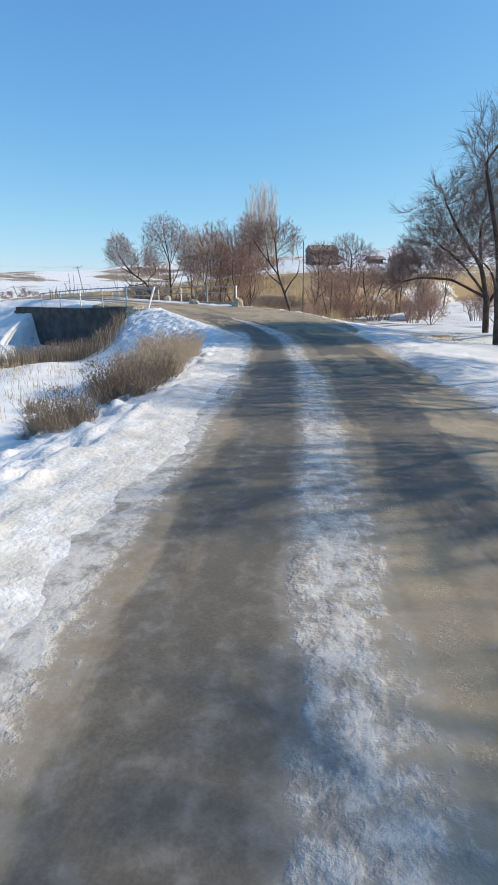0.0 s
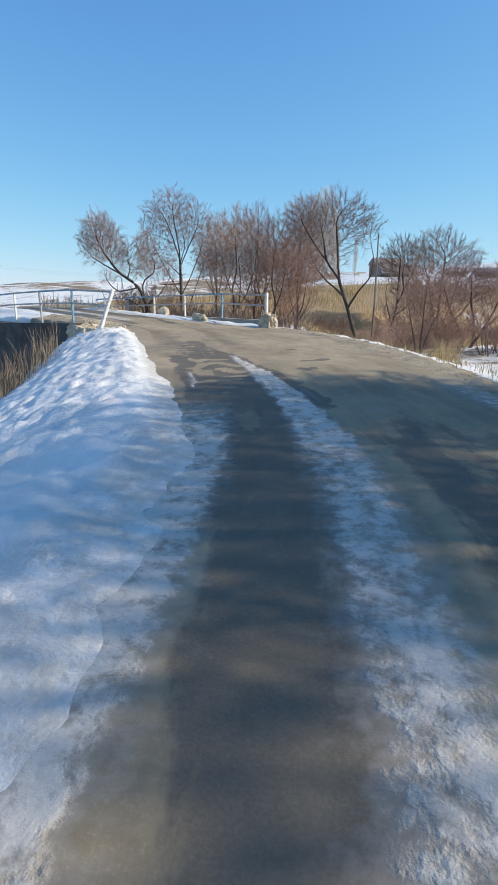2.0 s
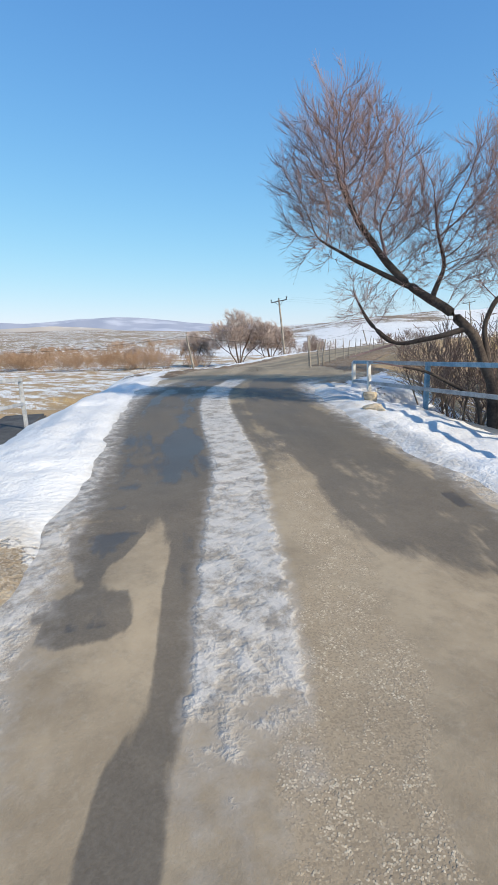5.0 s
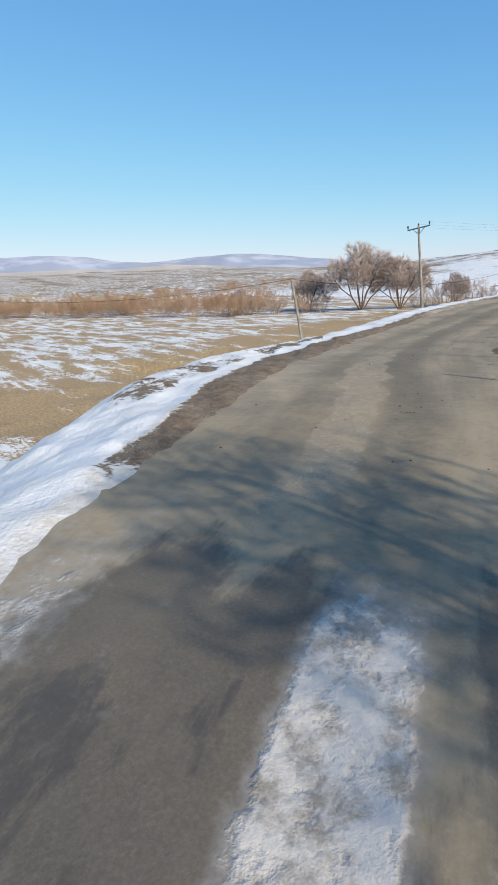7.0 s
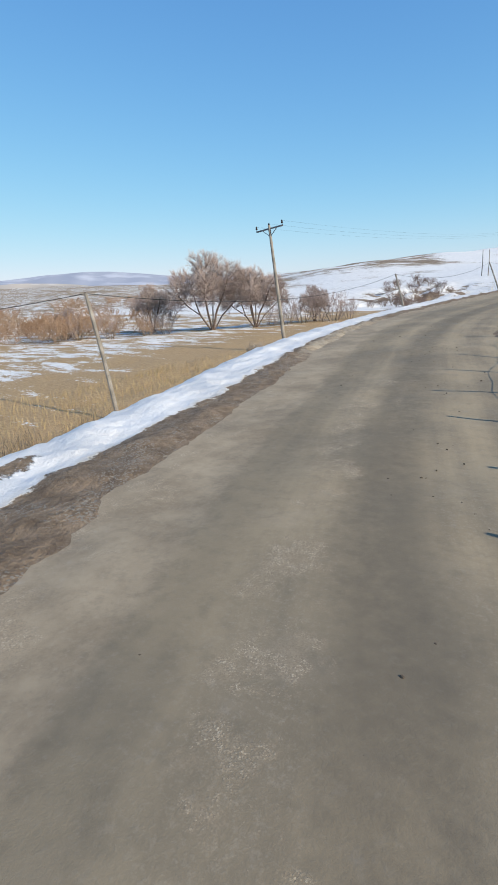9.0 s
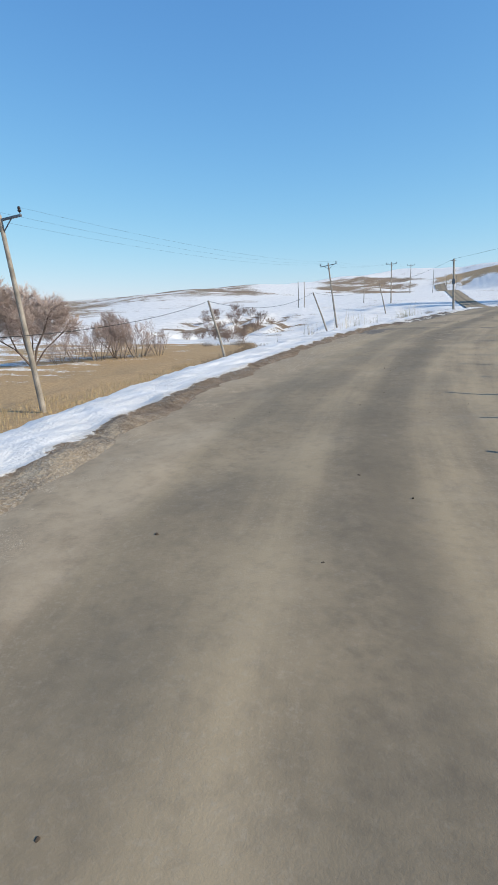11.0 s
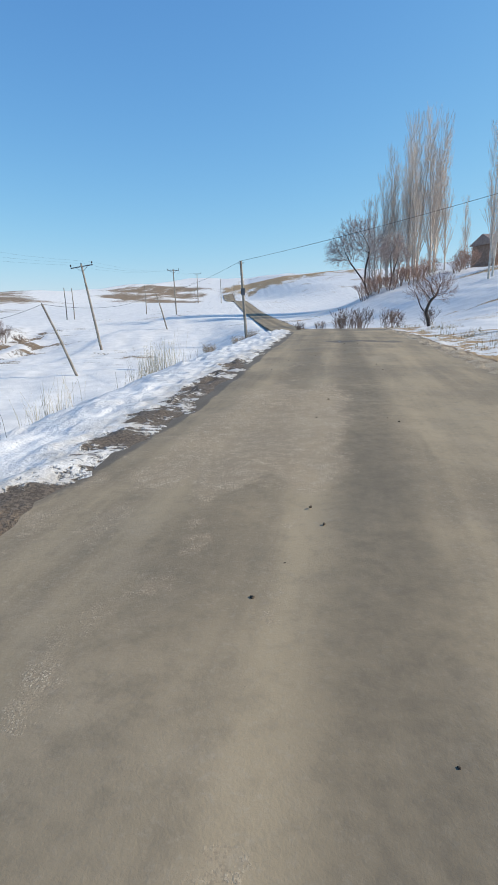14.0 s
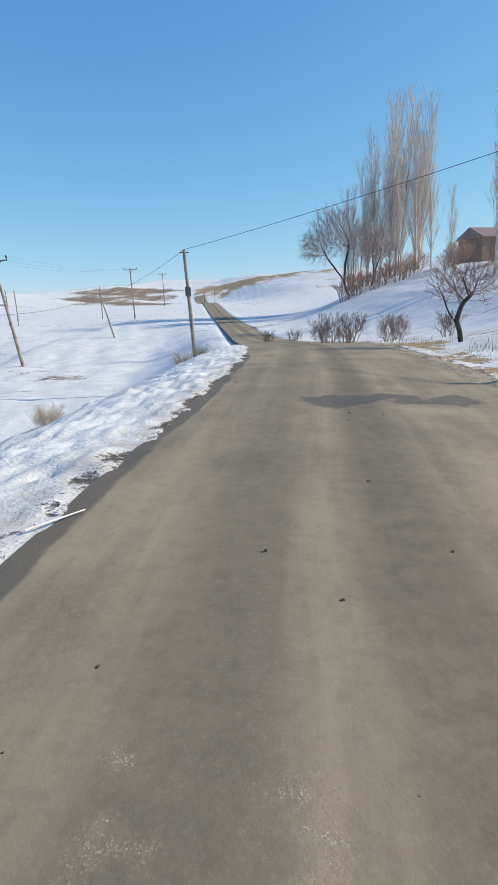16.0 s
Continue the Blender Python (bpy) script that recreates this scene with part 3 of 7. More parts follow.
def cover(x, y):
    """How much snow, and how much dry grass, lies where."""
    side, rz, w = beside_road(x, y)
    off = np.abs(side) - w
    r = np.hypot(x - MID[0], y - MID[1])
    az = np.degrees(np.arctan2(-(x - MID[0]), y - MID[1]))
    snow = np.full(x.shape, 0.9)
    grass = np.full(x.shape, 0.35)
    # western meadow: straw with streaks of snow
    rim = np.interp(y, [40, 52, 60, 70, 85, 96, 116], [-24.0, -27.5, -31.5, -36.5, -40.2, -41.8, -44.1]) + 0.5 * waves(x, y, 5, 34)
    meadow = step01(rim - x, -0.4, 0.8) * step01(y + 5 * waves(x, y, 22, 35), 34, 46) * (1 - step01(y - np.interp(x, [-60, -55, -47, -44], [123, 123, 120, 115]), -1.5, 1.0))
    snow = snow + (0.26 + 0.22 * step01(rim - x, 7, 22) - snow) * meadow
    tan = np.exp(-(((x + 40) / 9) ** 2) - ((y - 88) / 17) ** 2) + 0.9 * np.exp(-(((x + 33) / 5) ** 2) - ((y - 62) / 10) ** 2)
    snow = snow - 0.5 * tan.clip(0, 1) * step01(rim - x, 0, 1.0)
    grass = grass + meadow * 0.45
    far_west = step01(r, 90, 150) * step01(az, 36, 44) * (1 - step01(az, 130, 150))
    snow = snow + (0.46 - snow) * far_west
    grass = grass + 0.1 * far_west
    # bare tops of the hills
    tops = step01(r, 165, 215) * (1 - step01(np.abs(az - 30), 5, 11)) + step01(r, 195, 250) * (1 - step01(np.abs(az - 10), 3.5, 6.5)) * (1 - step01(r, 400, 440)) + step01(r, 290, 360) * (1 - step01(np.abs(az + 4), 5, 9)) * (1 - step01(r, 380, 430))
    mottle = waves(x, y, 42, 28) + 0.7 * waves(x, y, 15, 29) + 0.5 * waves(x, y, 6, 30)
    snow = snow - 0.7 * tops.clip(0, 1) * (0.8 + 0.42 * mottle).clip(0.05, 1.1)
    snow = snow - 0.3 * step01(mottle, 0.5, 1.5) * step01(r, 25, 60) * step01(y, 100, 120)
    snow = snow - 0.12 * step01(r, 110, 150) * step01(az, 18, 26) * (1 - step01(az, 44, 50)) * step01(waves(x, y, 40, 27), -0.5, 0.6)
    # south-western plain behind the bridge
    snow = snow - 0.2 * step01(-side, 5, 10) * (1 - step01(y, 25, 36)) * step01(waves(x, y, 12, 21), 0.2, 0.9)
    # right of the road
    right = step01(side, 2.5, 5.0)
    snow = snow - right * (0.22 * step01(y, 24, 34) * (1 - step01(y, 60, 75)) + 0.25 * step01(waves(x, y, 14, 22), 0.1, 0.8))
    grass = grass + right * 0.25
    field = step01(side, 6, 9) * step01(y + 2 * waves(x, y, 13, 36), 48, 54) * (1 - step01(y + 5 * waves(x, y, 18, 37), 68, 80)) * step01(river_distance(x, y), 3.5, 6.0)
    snow = snow - 0.5 * field
    grass = grass + 0.4 * field
    near = step01(side, 2.0, 4.0) * step01(y, 44, 50) * (1 - step01(y, 120, 128))
    snow = snow - 0.5 * near * (1 - step01(side - w, np.interp(y, [60, 95], [3, 0.8]), np.interp(y, [60, 95], [8, 3.5])))
    grass = grass + 0.25 * near
    # shoulders: brown gravel, then the thrown-up snow
    bare = np.where(side < 0, np.interp(y, [20, 24, 30.1, 30.6, 33.4, 34.4, 40, 45, 48, 54, 60, 70, 78, 83, 90, 95, 98, 100, 107, 115], [0.0, 0.06, 0.09, 1.7, 1.7, 0.0, 0.0, 0.9, 1.15, 0.95, 0.65, 0.6, 0.4, 0.5, 0.75, 0.8, 0.55, 0.38, 0.3, 0.1]), np.interp(y, [18, 26, 33, 36, 41, 46, 90, 110], [0.0, 0.9, 0.9, 0.0, 0.4, 1.0, 0.9, 0.5]))
    edge = 1 - step01(off, bare - 0.2, bare + 0.3)
    snow = snow - (0.85 - 0.37 * (side < 0) * step01(y, 84, 89)) * edge * step01(bare, 0.02, 0.3)
    grass = grass * (1 - edge)
    wide = np.interp(y, [54, 60, 74, 84], [1.0, 0.5, 0.5, 1.0])
    drift = 0.72 * step01(off, bare, bare + 0.4) * (1 - step01(off, bare + 1.4 * wide, bare + 2.6 * wide)) * (side < 0)
    snow = np.maximum(snow, 0.95 * drift)
    snow = snow - 0.4 * (side < 0) * step01(off, 1.4, 1.75) * (1 - step01(off, np.interp(y, [47, 54], [2.6, 1.7]), np.interp(y, [47, 54], [3.0, 1.9]))) * step01(y, 41, 45) * (1 - step01(y, 53, 56))
    brushy = 1 - step01(np.hypot((x + 61) / 16, (y - 148) / 25), 0.5, 1.0)
    snow = snow - 0.55 * brushy * step01(waves(x, y, 7, 33), -0.6, 0.5)
    rd = river_distance(x, y)
    snow = snow - 0.35 * step01(-rd, -5.0, -2.5) * step01(off, 1.6, 2.6)
    verge = (1 - step01(off, 1.5, 2.4)) * step01(y, 33, 35) * (1 - step01(y, 41, 44))
    snow = np.maximum(snow, 0.97 * verge)
    shelf = step01(x, -3, 0) * (1 - step01(x, 14, 18)) * step01(y, 32, 36) * (1 - step01(y, 47, 50)) * step01(off, 1.5, 2.5)
    snow = snow + 0.55 * shelf * step01(waves(x, y, 4.5, 38) + 0.4 * waves(x, y, 1.6, 39), -0.1, 0.6)
    soak = edge * step01(bare, 0.02, 0.2) * (side < 0) * np.maximum(step01(y, 84, 89) * (1 - step01(y, 112, 120)), step01(y, 20, 22) * (1 - step01(y, 29.8, 30.6)))
    stones = edge * step01(bare, 0.02, 0.3) * (1 - step01(y, 128, 150)) * np.where(side < 0, (1 - step01(y, 64, 76)) * np.interp(y, [38, 42, 58, 64], [1.0, 0.22, 0.22, 0.7]), 1.0 - 0.9 * step01(y, 44, 48) * (1 - step01(y, 72, 80)))
    dirt = 1 - step01(off, bare + 0.05, bare + np.interp(y, [14, 20, 26, 80, 88], [1.2, 0.45, 0.15, 0.3, 0.6]))
    return snow.clip(0, 1), grass.clip(0, 1), stones.clip(0, 1), soak.clip(0, 1), dirt


def spaced(inner0, inner1, fine, out0, out1):
    """Grid lines, fine between the inner bounds and ever wider outside."""
    mid = np.arange(inner0, inner1 + fine / 2, fine)
    lo, hi, d = [], [], fine
    p = inner0
    while p > out0:
        d *= 1.055
        p -= d
        lo.append(p)
    p, d = inner1, fine
    while p < out1:
        d *= 1.055
        p += d
        hi.append(p)
    return np.r_[lo[::-1], mid, hi]


def grid_mesh(name, xs, ys, z, material):
    gx, gy = np.meshgrid(xs, ys)
    me = bpy.data.meshes.new(name)
    nv, nx, ny = gx.size, len(xs), len(ys)
    me.vertices.add(nv)
    me.vertices.foreach_set("co", np.stack([gx, gy, z], -1).astype(np.float32).ravel())
    q = (np.arange(ny - 1)[:, None] * nx + np.arange(nx - 1)).ravel()
    loops = np.stack([q, q + 1, q + nx + 1, q + nx], -1).astype(np.int32)
    me.loops.add(loops.size)
    me.loops.foreach_set("vertex_index", loops.ravel())
    me.polygons.add(len(q))
    me.polygons.foreach_set("loop_start", (np.arange(len(q)) * 4).astype(np.int32))
    me.update(calc_edges=True)
    me.shade_smooth()
    me.materials.append(material)
    return me


def put_field(me, name, values):
    a = me.attributes.new(name, "FLOAT", "POINT")
    a.data.foreach_set("value", np.ascontiguousarray(values, np.float32).ravel())


XS, YS = spaced(-36, 10, 0.26, -4200, 4200), spaced(-3, 126, 0.3, -1500, 4200)
GX, GY = np.meshgrid(XS, YS)
_me = grid_mesh("ground", XS, YS, land(GX, GY), GROUND_MAT)
_s, _g, _st, _so, _di = cover(GX, GY)
put_field(_me, "snow", _s)
put_field(_me, "grass", _g)
put_field(_me, "stones", _st)
put_field(_me, "soak", _so)
put_field(_me, "dirt", _di)
tagged(new("ground", _me), "snowy winter ground with dry straw and bare earth", "ground", kind="structure")


# ---- the road ----
def road():
    fine, line = glide(ROAD, 0.11), glide(ROAD, 0.22)
    near = (fine[:, 1] > 21) & (fine[:, 1] < 30)
    line = np.vstack([line[(line[:, 1] > -22) & (line[:, 1] <= 20.95)], fine[near], line[line[:, 1] >= 30.05]])
    cross = np.linspace(-1, 1, 73)
    d = np.gradient(line[:, :2], axis=0)
    d /= np.linalg.norm(d, axis=1)[:, None]
    right = np.stack([d[:, 1], -d[:, 0]], -1)
    s = np.r_[0, np.cumsum(np.linalg.norm(np.diff(line[:, :2], axis=0), axis=1))]
    n = cross[None] * (line[:, 3:4] + 0.25)
    x, y = line[:, :1] + right[:, :1] * n, line[:, 1:2] + right[:, 1:] * n
    z = line[:, 2:3] - 0.012 * n**2 * 0.6 + 0.012 * waves(x, y, 2.3, 31) + 0.006 * waves(x, y, 0.8, 32)
    yy = np.broadcast_to(line[:, 1:2], x.shape)
    far = step01(yy, 195, 290)
    z = z * (1 - far) + (land(x, y, False) + 0.15) * far

    def band(c, half, soft=0.25):
        return 1 - step01(np.abs(n - c), half - soft, half + soft)

    def stretch(a, b, soft=2.0):
        return step01(yy, a - soft, a + soft) * (1 - step01(yy, b - soft, b + soft))

    first, bridge, dry = stretch(-60, 23, 3), stretch(33.5, 42.5, 1.5), stretch(47, 500, 3)
    mid = np.interp(yy, [-20, 2, 6, 11, 14, 18, 22, 25, 27], [-0.4, -0.42, -0.33, -0.36, -0.5, -0.55, -0.78, -0.9, -1.02])
    ice = stretch(-60, 21, 2) * 0.74 * band(mid, 0.32, 0.22)
    ice = np.maximum(ice, np.maximum(stretch(-60, 12, 3) * (0.6 * step01(-n, 1.3, 2.0) + 0.2), stretch(-60, 21, 2) * 1.0 * step01(-n, 1.4, 1.9)))
    ice = np.maximum(ice, stretch(19, 25.9, 0.3) * 0.92 * band(mid + 0.04 * waves(x, y, 0.5, 62), np.interp(yy, [19, 23.2, 24.9, 26], [0.3, 0.22, 0.12, 0.06]), 0.06))
    ice = np.maximum(ice, stretch(22.5, 24.1, 0.3) * 0.8 * band(-2.07 + 0.05 * waves(x, y, 0.8, 63), 0.06, 0.04))
    ice = np.maximum(ice, first * 0.75 * step01(n, 1.6, 2.2) * stretch(5, 60, 2))
    ice = np.maximum(ice, stretch(34.3, 42.5, 0.5) * 0.85 * band(np.interp(yy, [33.6, 34.5, 36.3, 39, 42], [-0.75, -0.62, -0.25, -0.15, -0.1]), 0.26, 0.07))
    ice = np.maximum(ice, bridge * 0.8 * np.maximum(step01(-n, 1.2, 1.7), step01(n, 1.2, 1.7)))
    # damp lanes, darkened further in place of tree shade on the road
    wet = first * (0.42 * band(-1.0, 0.5) + 0.42 * band(0.55, 0.5) * stretch(3, 20) + 0.2)
    # melt water beside the ice, with dry tongues in it
    def tongue(n0, y0, n1, y1, thick):
        u = (((n - n0) * (n1 - n0) + (yy - y0) * (y1 - y0)) / ((n1 - n0) ** 2 + (y1 - y0) ** 2)).clip(0, 1)
        gap = np.hypot(n - n0 - u * (n1 - n0), yy - y0 - u * (y1 - y0)) + 0.035 * waves(x, y, 0.34, 58)
        return 1 - step01(gap, thick * 0.6, thick * 1.15)

    finger = np.sin(2 * math.pi * (yy + 0.6 * n) / 0.34 + 1.2 * waves(x, y, 1.3, 55))
    ragged = 0.26 * finger * step01(yy, 25.8, 26.3) + 0.07 * waves(x, y, 0.4, 59)
    far_edge = np.interp(yy, [22, 23.7, 24.3, 24.9, 25.3, 26.1, 27, 28.3, 29.1], [2.2, 2.27, 2.34, 2.25, 2.15, 2.1, 1.88, 1.75, 1.42])
    near_edge = np.interp(yy, [22, 26, 27.5, 29.1], [0.95, 1.0, 1.14, 1.3])
    melt = stretch(22.2, 29.0, 0.25) * step01(-n, near_edge - 0.06, near_edge + 0.06) * (1 - step01(-n, far_edge + ragged - 0.08, far_edge + ragged + 0.06))
    for spot in ((-1.98, 24.46, -1.67, 24.76, 0.13), (-1.4, 24.9, -1.14, 24.55, 0.17), (-1.9, 24.2, -1.86, 23.65, 0.12), (-1.72, 24.15, -1.7, 23.65, 0.09), (-1.46, 24.2, -1.18, 23.8, 0.17), (-1.43, 23.42, -1.12, 23.46, 0.1), (-1.95, 22.98, -1.25, 23.15, 0.09),
                 (-1.98, 25.75, -1.74, 25.3, 0.13), (-1.62, 25.55, -1.22, 25.4, 0.11)):
        melt = melt * (1 - 0.9 * tongue(*spot))
    teeth = step01(np.sin(2 * math.pi * (yy + 0.9 * n) / 0.31 + waves(x, y, 0.9, 66)), 0.0, 0.7) * band(-1.42, 0.16, 0.1) * stretch(25.7, 28.6, 0.3)
    wet = np.maximum(wet, 0.78 * melt * (1 - 0.75 * teeth))
    wet = np.maximum(wet, 1.3 * tongue(-2.13, 25.35, -2.12, 26.05, 0.19))
    for spot in ((0.6, 26.8, 0.9, 26.92, 0.09), (0.42, 24.98, 1.0, 25.35, 0.13), (0.05, 24.1, 0.4, 24.22, 0.1), (0.12, 23.95, 0.2, 24.1, 0.1), (-0.02, 28.3, 0.1, 28.4, 0.05)):
        wet = np.maximum(wet, 0.85 * tongue(*spot))
    wet = np.maximum(wet, 0.9 * stretch(21, 26.4, 0.4) * band(np.interp(yy, [21, 23.2, 24.9, 26.3], [-0.36, -0.52, -0.76, -0.98]), np.interp(yy, [21, 26], [0.16, 0.06]) + 0.05 * waves(x, y, 0.5, 60), 0.06))
    pale = stretch(10.6, 13.6, 0.4) * band(np.interp(yy, [10, 14], [0.75, 0.65]) + 0.1 * waves(x, y, 0.9, 56), 0.4, 0.1)
    wet = np.maximum(wet, stretch(35.8, 42.5, 0.8) * (0.5 * band(-0.95, 0.65, 0.25) + 0.45))
    wet = np.maximum(wet, stretch(34.8, 43, 0.7) * 0.62 * band(0.85, 0.6, 0.25))
    wet = np.maximum(wet, stretch(33.0, 37.0, 0.4) * 0.95 * band(np.interp(yy, [33.2, 34.0, 34.6, 36.1, 37], [0.2, 0.55, 0.95, 1.5, 1.6]) + 0.1 * waves(x, y, 0.9, 52), 0.12 + 0.05 * waves(x, y, 1.4, 53), 0.06))
    for sy, sn, sr in ((34.1, -1.68, 0.14), (34.9, -1.4, 0.12), (35.5, -1.35, 0.1), (35.9, -1.28, 0.14), (36.4, -1.2, 0.1), (33.7, -1.5, 0.09)):
        wet = np.maximum(wet, 0.9 * (1 - step01(np.hypot((yy - sy) * 1.4, n - sn), sr * 0.6, sr * 1.3)))
    wet = np.maximum(wet, stretch(33.6, 40, 0.4) * 0.8 * band(np.interp(yy, [33.6, 34.5, 36.3, 39, 42], [-1.12, -0.93, -0.6, -0.48, -0.4]), 0.1, 0.06))
    track = np.interp(yy, [43, 45.5, 48, 57, 66, 76, 88, 98, 110], [-0.2, -0.3, -0.6, -0.55, -0.25, 0.0, -0.1, 0.05, 0.3])
    rubbed = stretch(43, 500, 2.0) * (band(track, 0.32, 0.2) + 0.6 * band(track - 1.15, 0.32, 0.22)) + stretch(27, 34, 1.5) * 0.7 * (band(-0.45, 0.3, 0.2) + band(-2.1, 0.3, 0.2))
    wet = np.maximum(wet, 0.7 * np.maximum(tongue(-1.05, 34.4, -1.13, 33.6, 0.1), np.maximum(tongue(-1.13, 33.58, -1.75, 33.56, 0.1), tongue(-1.75, 33.5, -1.97, 33.15, 0.2))))
    # a thin dark line across the road
    wet = np.maximum(wet, 0.58 * stretch(82.45, 82.95, 0.28) * (0.85 + 0.2 * waves(x, y, 1.1, 51)))
    wet = np.maximum(wet, 0.5 * stretch(80.5, 83.0, 0.8) * step01(-n, 1.4, 2.2))
    # a broader dark bar across the road
    wet = np.maximum(wet, 0.85 * stretch(101.1, 102.0, 0.3) * band(0.7, 1.4, 0.4) * (0.85 + 0.25 * waves(x, y, 0.7, 61)))
    wet = np.maximum(wet, stretch(86, 112, 3) * 0.7 * step01(-n - line[:, 3:4], -0.12, 0.12))
    wet = np.maximum(wet, stretch(17, 22.3, 0.8) * 0.55 * band(-1.6, 0.65, 0.2))
    for sy, sn, sr in ((35.5, -1.32, 0.3), (35.0, -1.3, 0.28), (37.0, -1.17, 0.16), (36.2, -1.22, 0.14)):
        wet = np.maximum(wet, 1.25 * (1 - step01(np.hypot((yy - sy) * 1.5, n - sn) + 0.06 * waves(x, y, 0.5, 57), sr * 0.6, sr * 1.1)))
    wet = np.maximum(wet, stretch(8.5, 15.5, 0.6) * 0.58 * band(0.85, 0.8, 0.15))
    wet = wet * (1 - 0.85 * pale)
    gravel = stretch(29.2, 34.5, 0.6) * 0.95 * band(np.interp(yy, [29, 30, 32.4, 33.4, 34.5], [-1.2, -1.22, -0.78, -0.46, -0.3]), np.interp(yy, [29, 30.3, 32.4, 34], [0.3, 0.38, 0.4, 0.2]), 0.12) + stretch(23, 27, 1) * 0.3 * band(0.1, 0.25, 0.2) + stretch(28, 33.5, 0.8) * 0.8 * step01(-n - line[:, 3:4], -0.5, -0.2) + stretch(73, 82.5, 1.0) * 0.7 * step01(-n, 1.6, 2.1) + stretch(78.5, 82, 1.0) * 0.4 * band(0.1, 0.22, 0.15) + stretch(78, 82, 1.0) * 0.35 * band(1.1, 0.2, 0.15) + first * 0.5 * band(0.05, 0.16, 0.1) * (1 - step01(yy, 13, 16)) + stretch(26, 33, 1) * 0.25 * band(0.9, 0.8, 0.5) + stretch(34.2, 37.5, 0.5) * 0.6 * band(np.interp(yy, [33, 33.8, 34.4, 35.4, 37], [-0.65, -0.5, -0.22, 0.14, 0.3]), np.interp(yy, [33, 36], [0.42, 0.2]), 0.15) + stretch(31, 37, 1) * 0.9 * step01(-n - np.interp(yy, [30, 36], [2.7, 1.55]), -0.35, -0.1)
    gravel = gravel + stretch(43.2, 500, 1.2) * np.interp(yy, [48.5, 51, 54, 60], [1.15, 0.45, 0.3, 0.55]) * band(np.interp(yy, [44, 48, 57, 62], [-0.8, -1.15, -1.05, -0.9]) + 0.1 * waves(x, y, 1.5, 77), 0.28, 0.15) * (1 - step01(yy, 56, 64)) + dry * (0.0 + 0.06 + 0.42 * stretch(82, 96, 2) * (band(-1.35 + 0.15 * waves(x, y, 2.5, 65), 0.16, 0.15) + 0.7 * band(-0.65, 0.13, 0.12)) + 0.75 * stretch(86.6, 91.2, 0.5) * band(-1.15, 0.85, 0.3) + 0.4 * stretch(85, 89, 1) * band(-1.95, 0.2, 0.15) + 0.4 * step01(-n, 1.9, 2.5) * (1 - stretch(92, 130)))
    mud = first * 0.85 * step01(n, 0.15, 0.5) * (1 - step01(yy, 5, 8)) + first * 0.25 + stretch(25, 36, 2) * 0.95 + stretch(36, 48, 2) * 0.3 + dry * (0.3 + 0.7 * step01(-n, 1.75, 2.1) * (1 - step01(yy, 66, 76)))
    me = bpy.data.meshes.new("road")
    ny, nx = x.shape
    me.vertices.add(x.size)
    me.vertices.foreach_set("co", np.stack([x, y, z], -1).astype(np.float32).ravel())
    q = (np.arange(ny - 1)[:, None] * nx + np.arange(nx - 1)).ravel()
    loops = np.stack([q, q + 1, q + nx + 1, q + nx], -1).astype(np.int32)
    me.loops.add(loops.size)
    me.loops.foreach_set("vertex_index", loops.ravel())
    me.polygons.add(len(q))
    me.polygons.foreach_set("loop_start", (np.arange(len(q)) * 4).astype(np.int32))
    me.update(calc_edges=True)
    me.shade_smooth()
    me.materials.append(ROAD_MAT)
    for key, f in (("ice", ice), ("wet", wet), ("gravel", gravel), ("mud", mud), ("rubbed", rubbed)):
        put_field(me, key, f.clip(0, 1))
    lane = me.attributes.new("lane", "FLOAT_VECTOR", "POINT")
    lane.data.foreach_set("vector", np.stack([n, np.broadcast_to(s[:, None], n.shape), 0 * n], -1).astype(np.float32).ravel())
    tagged(new("road", me), "narrow asphalt country road, dusty, wet and icy in patches", "road", kind="structure")


road()


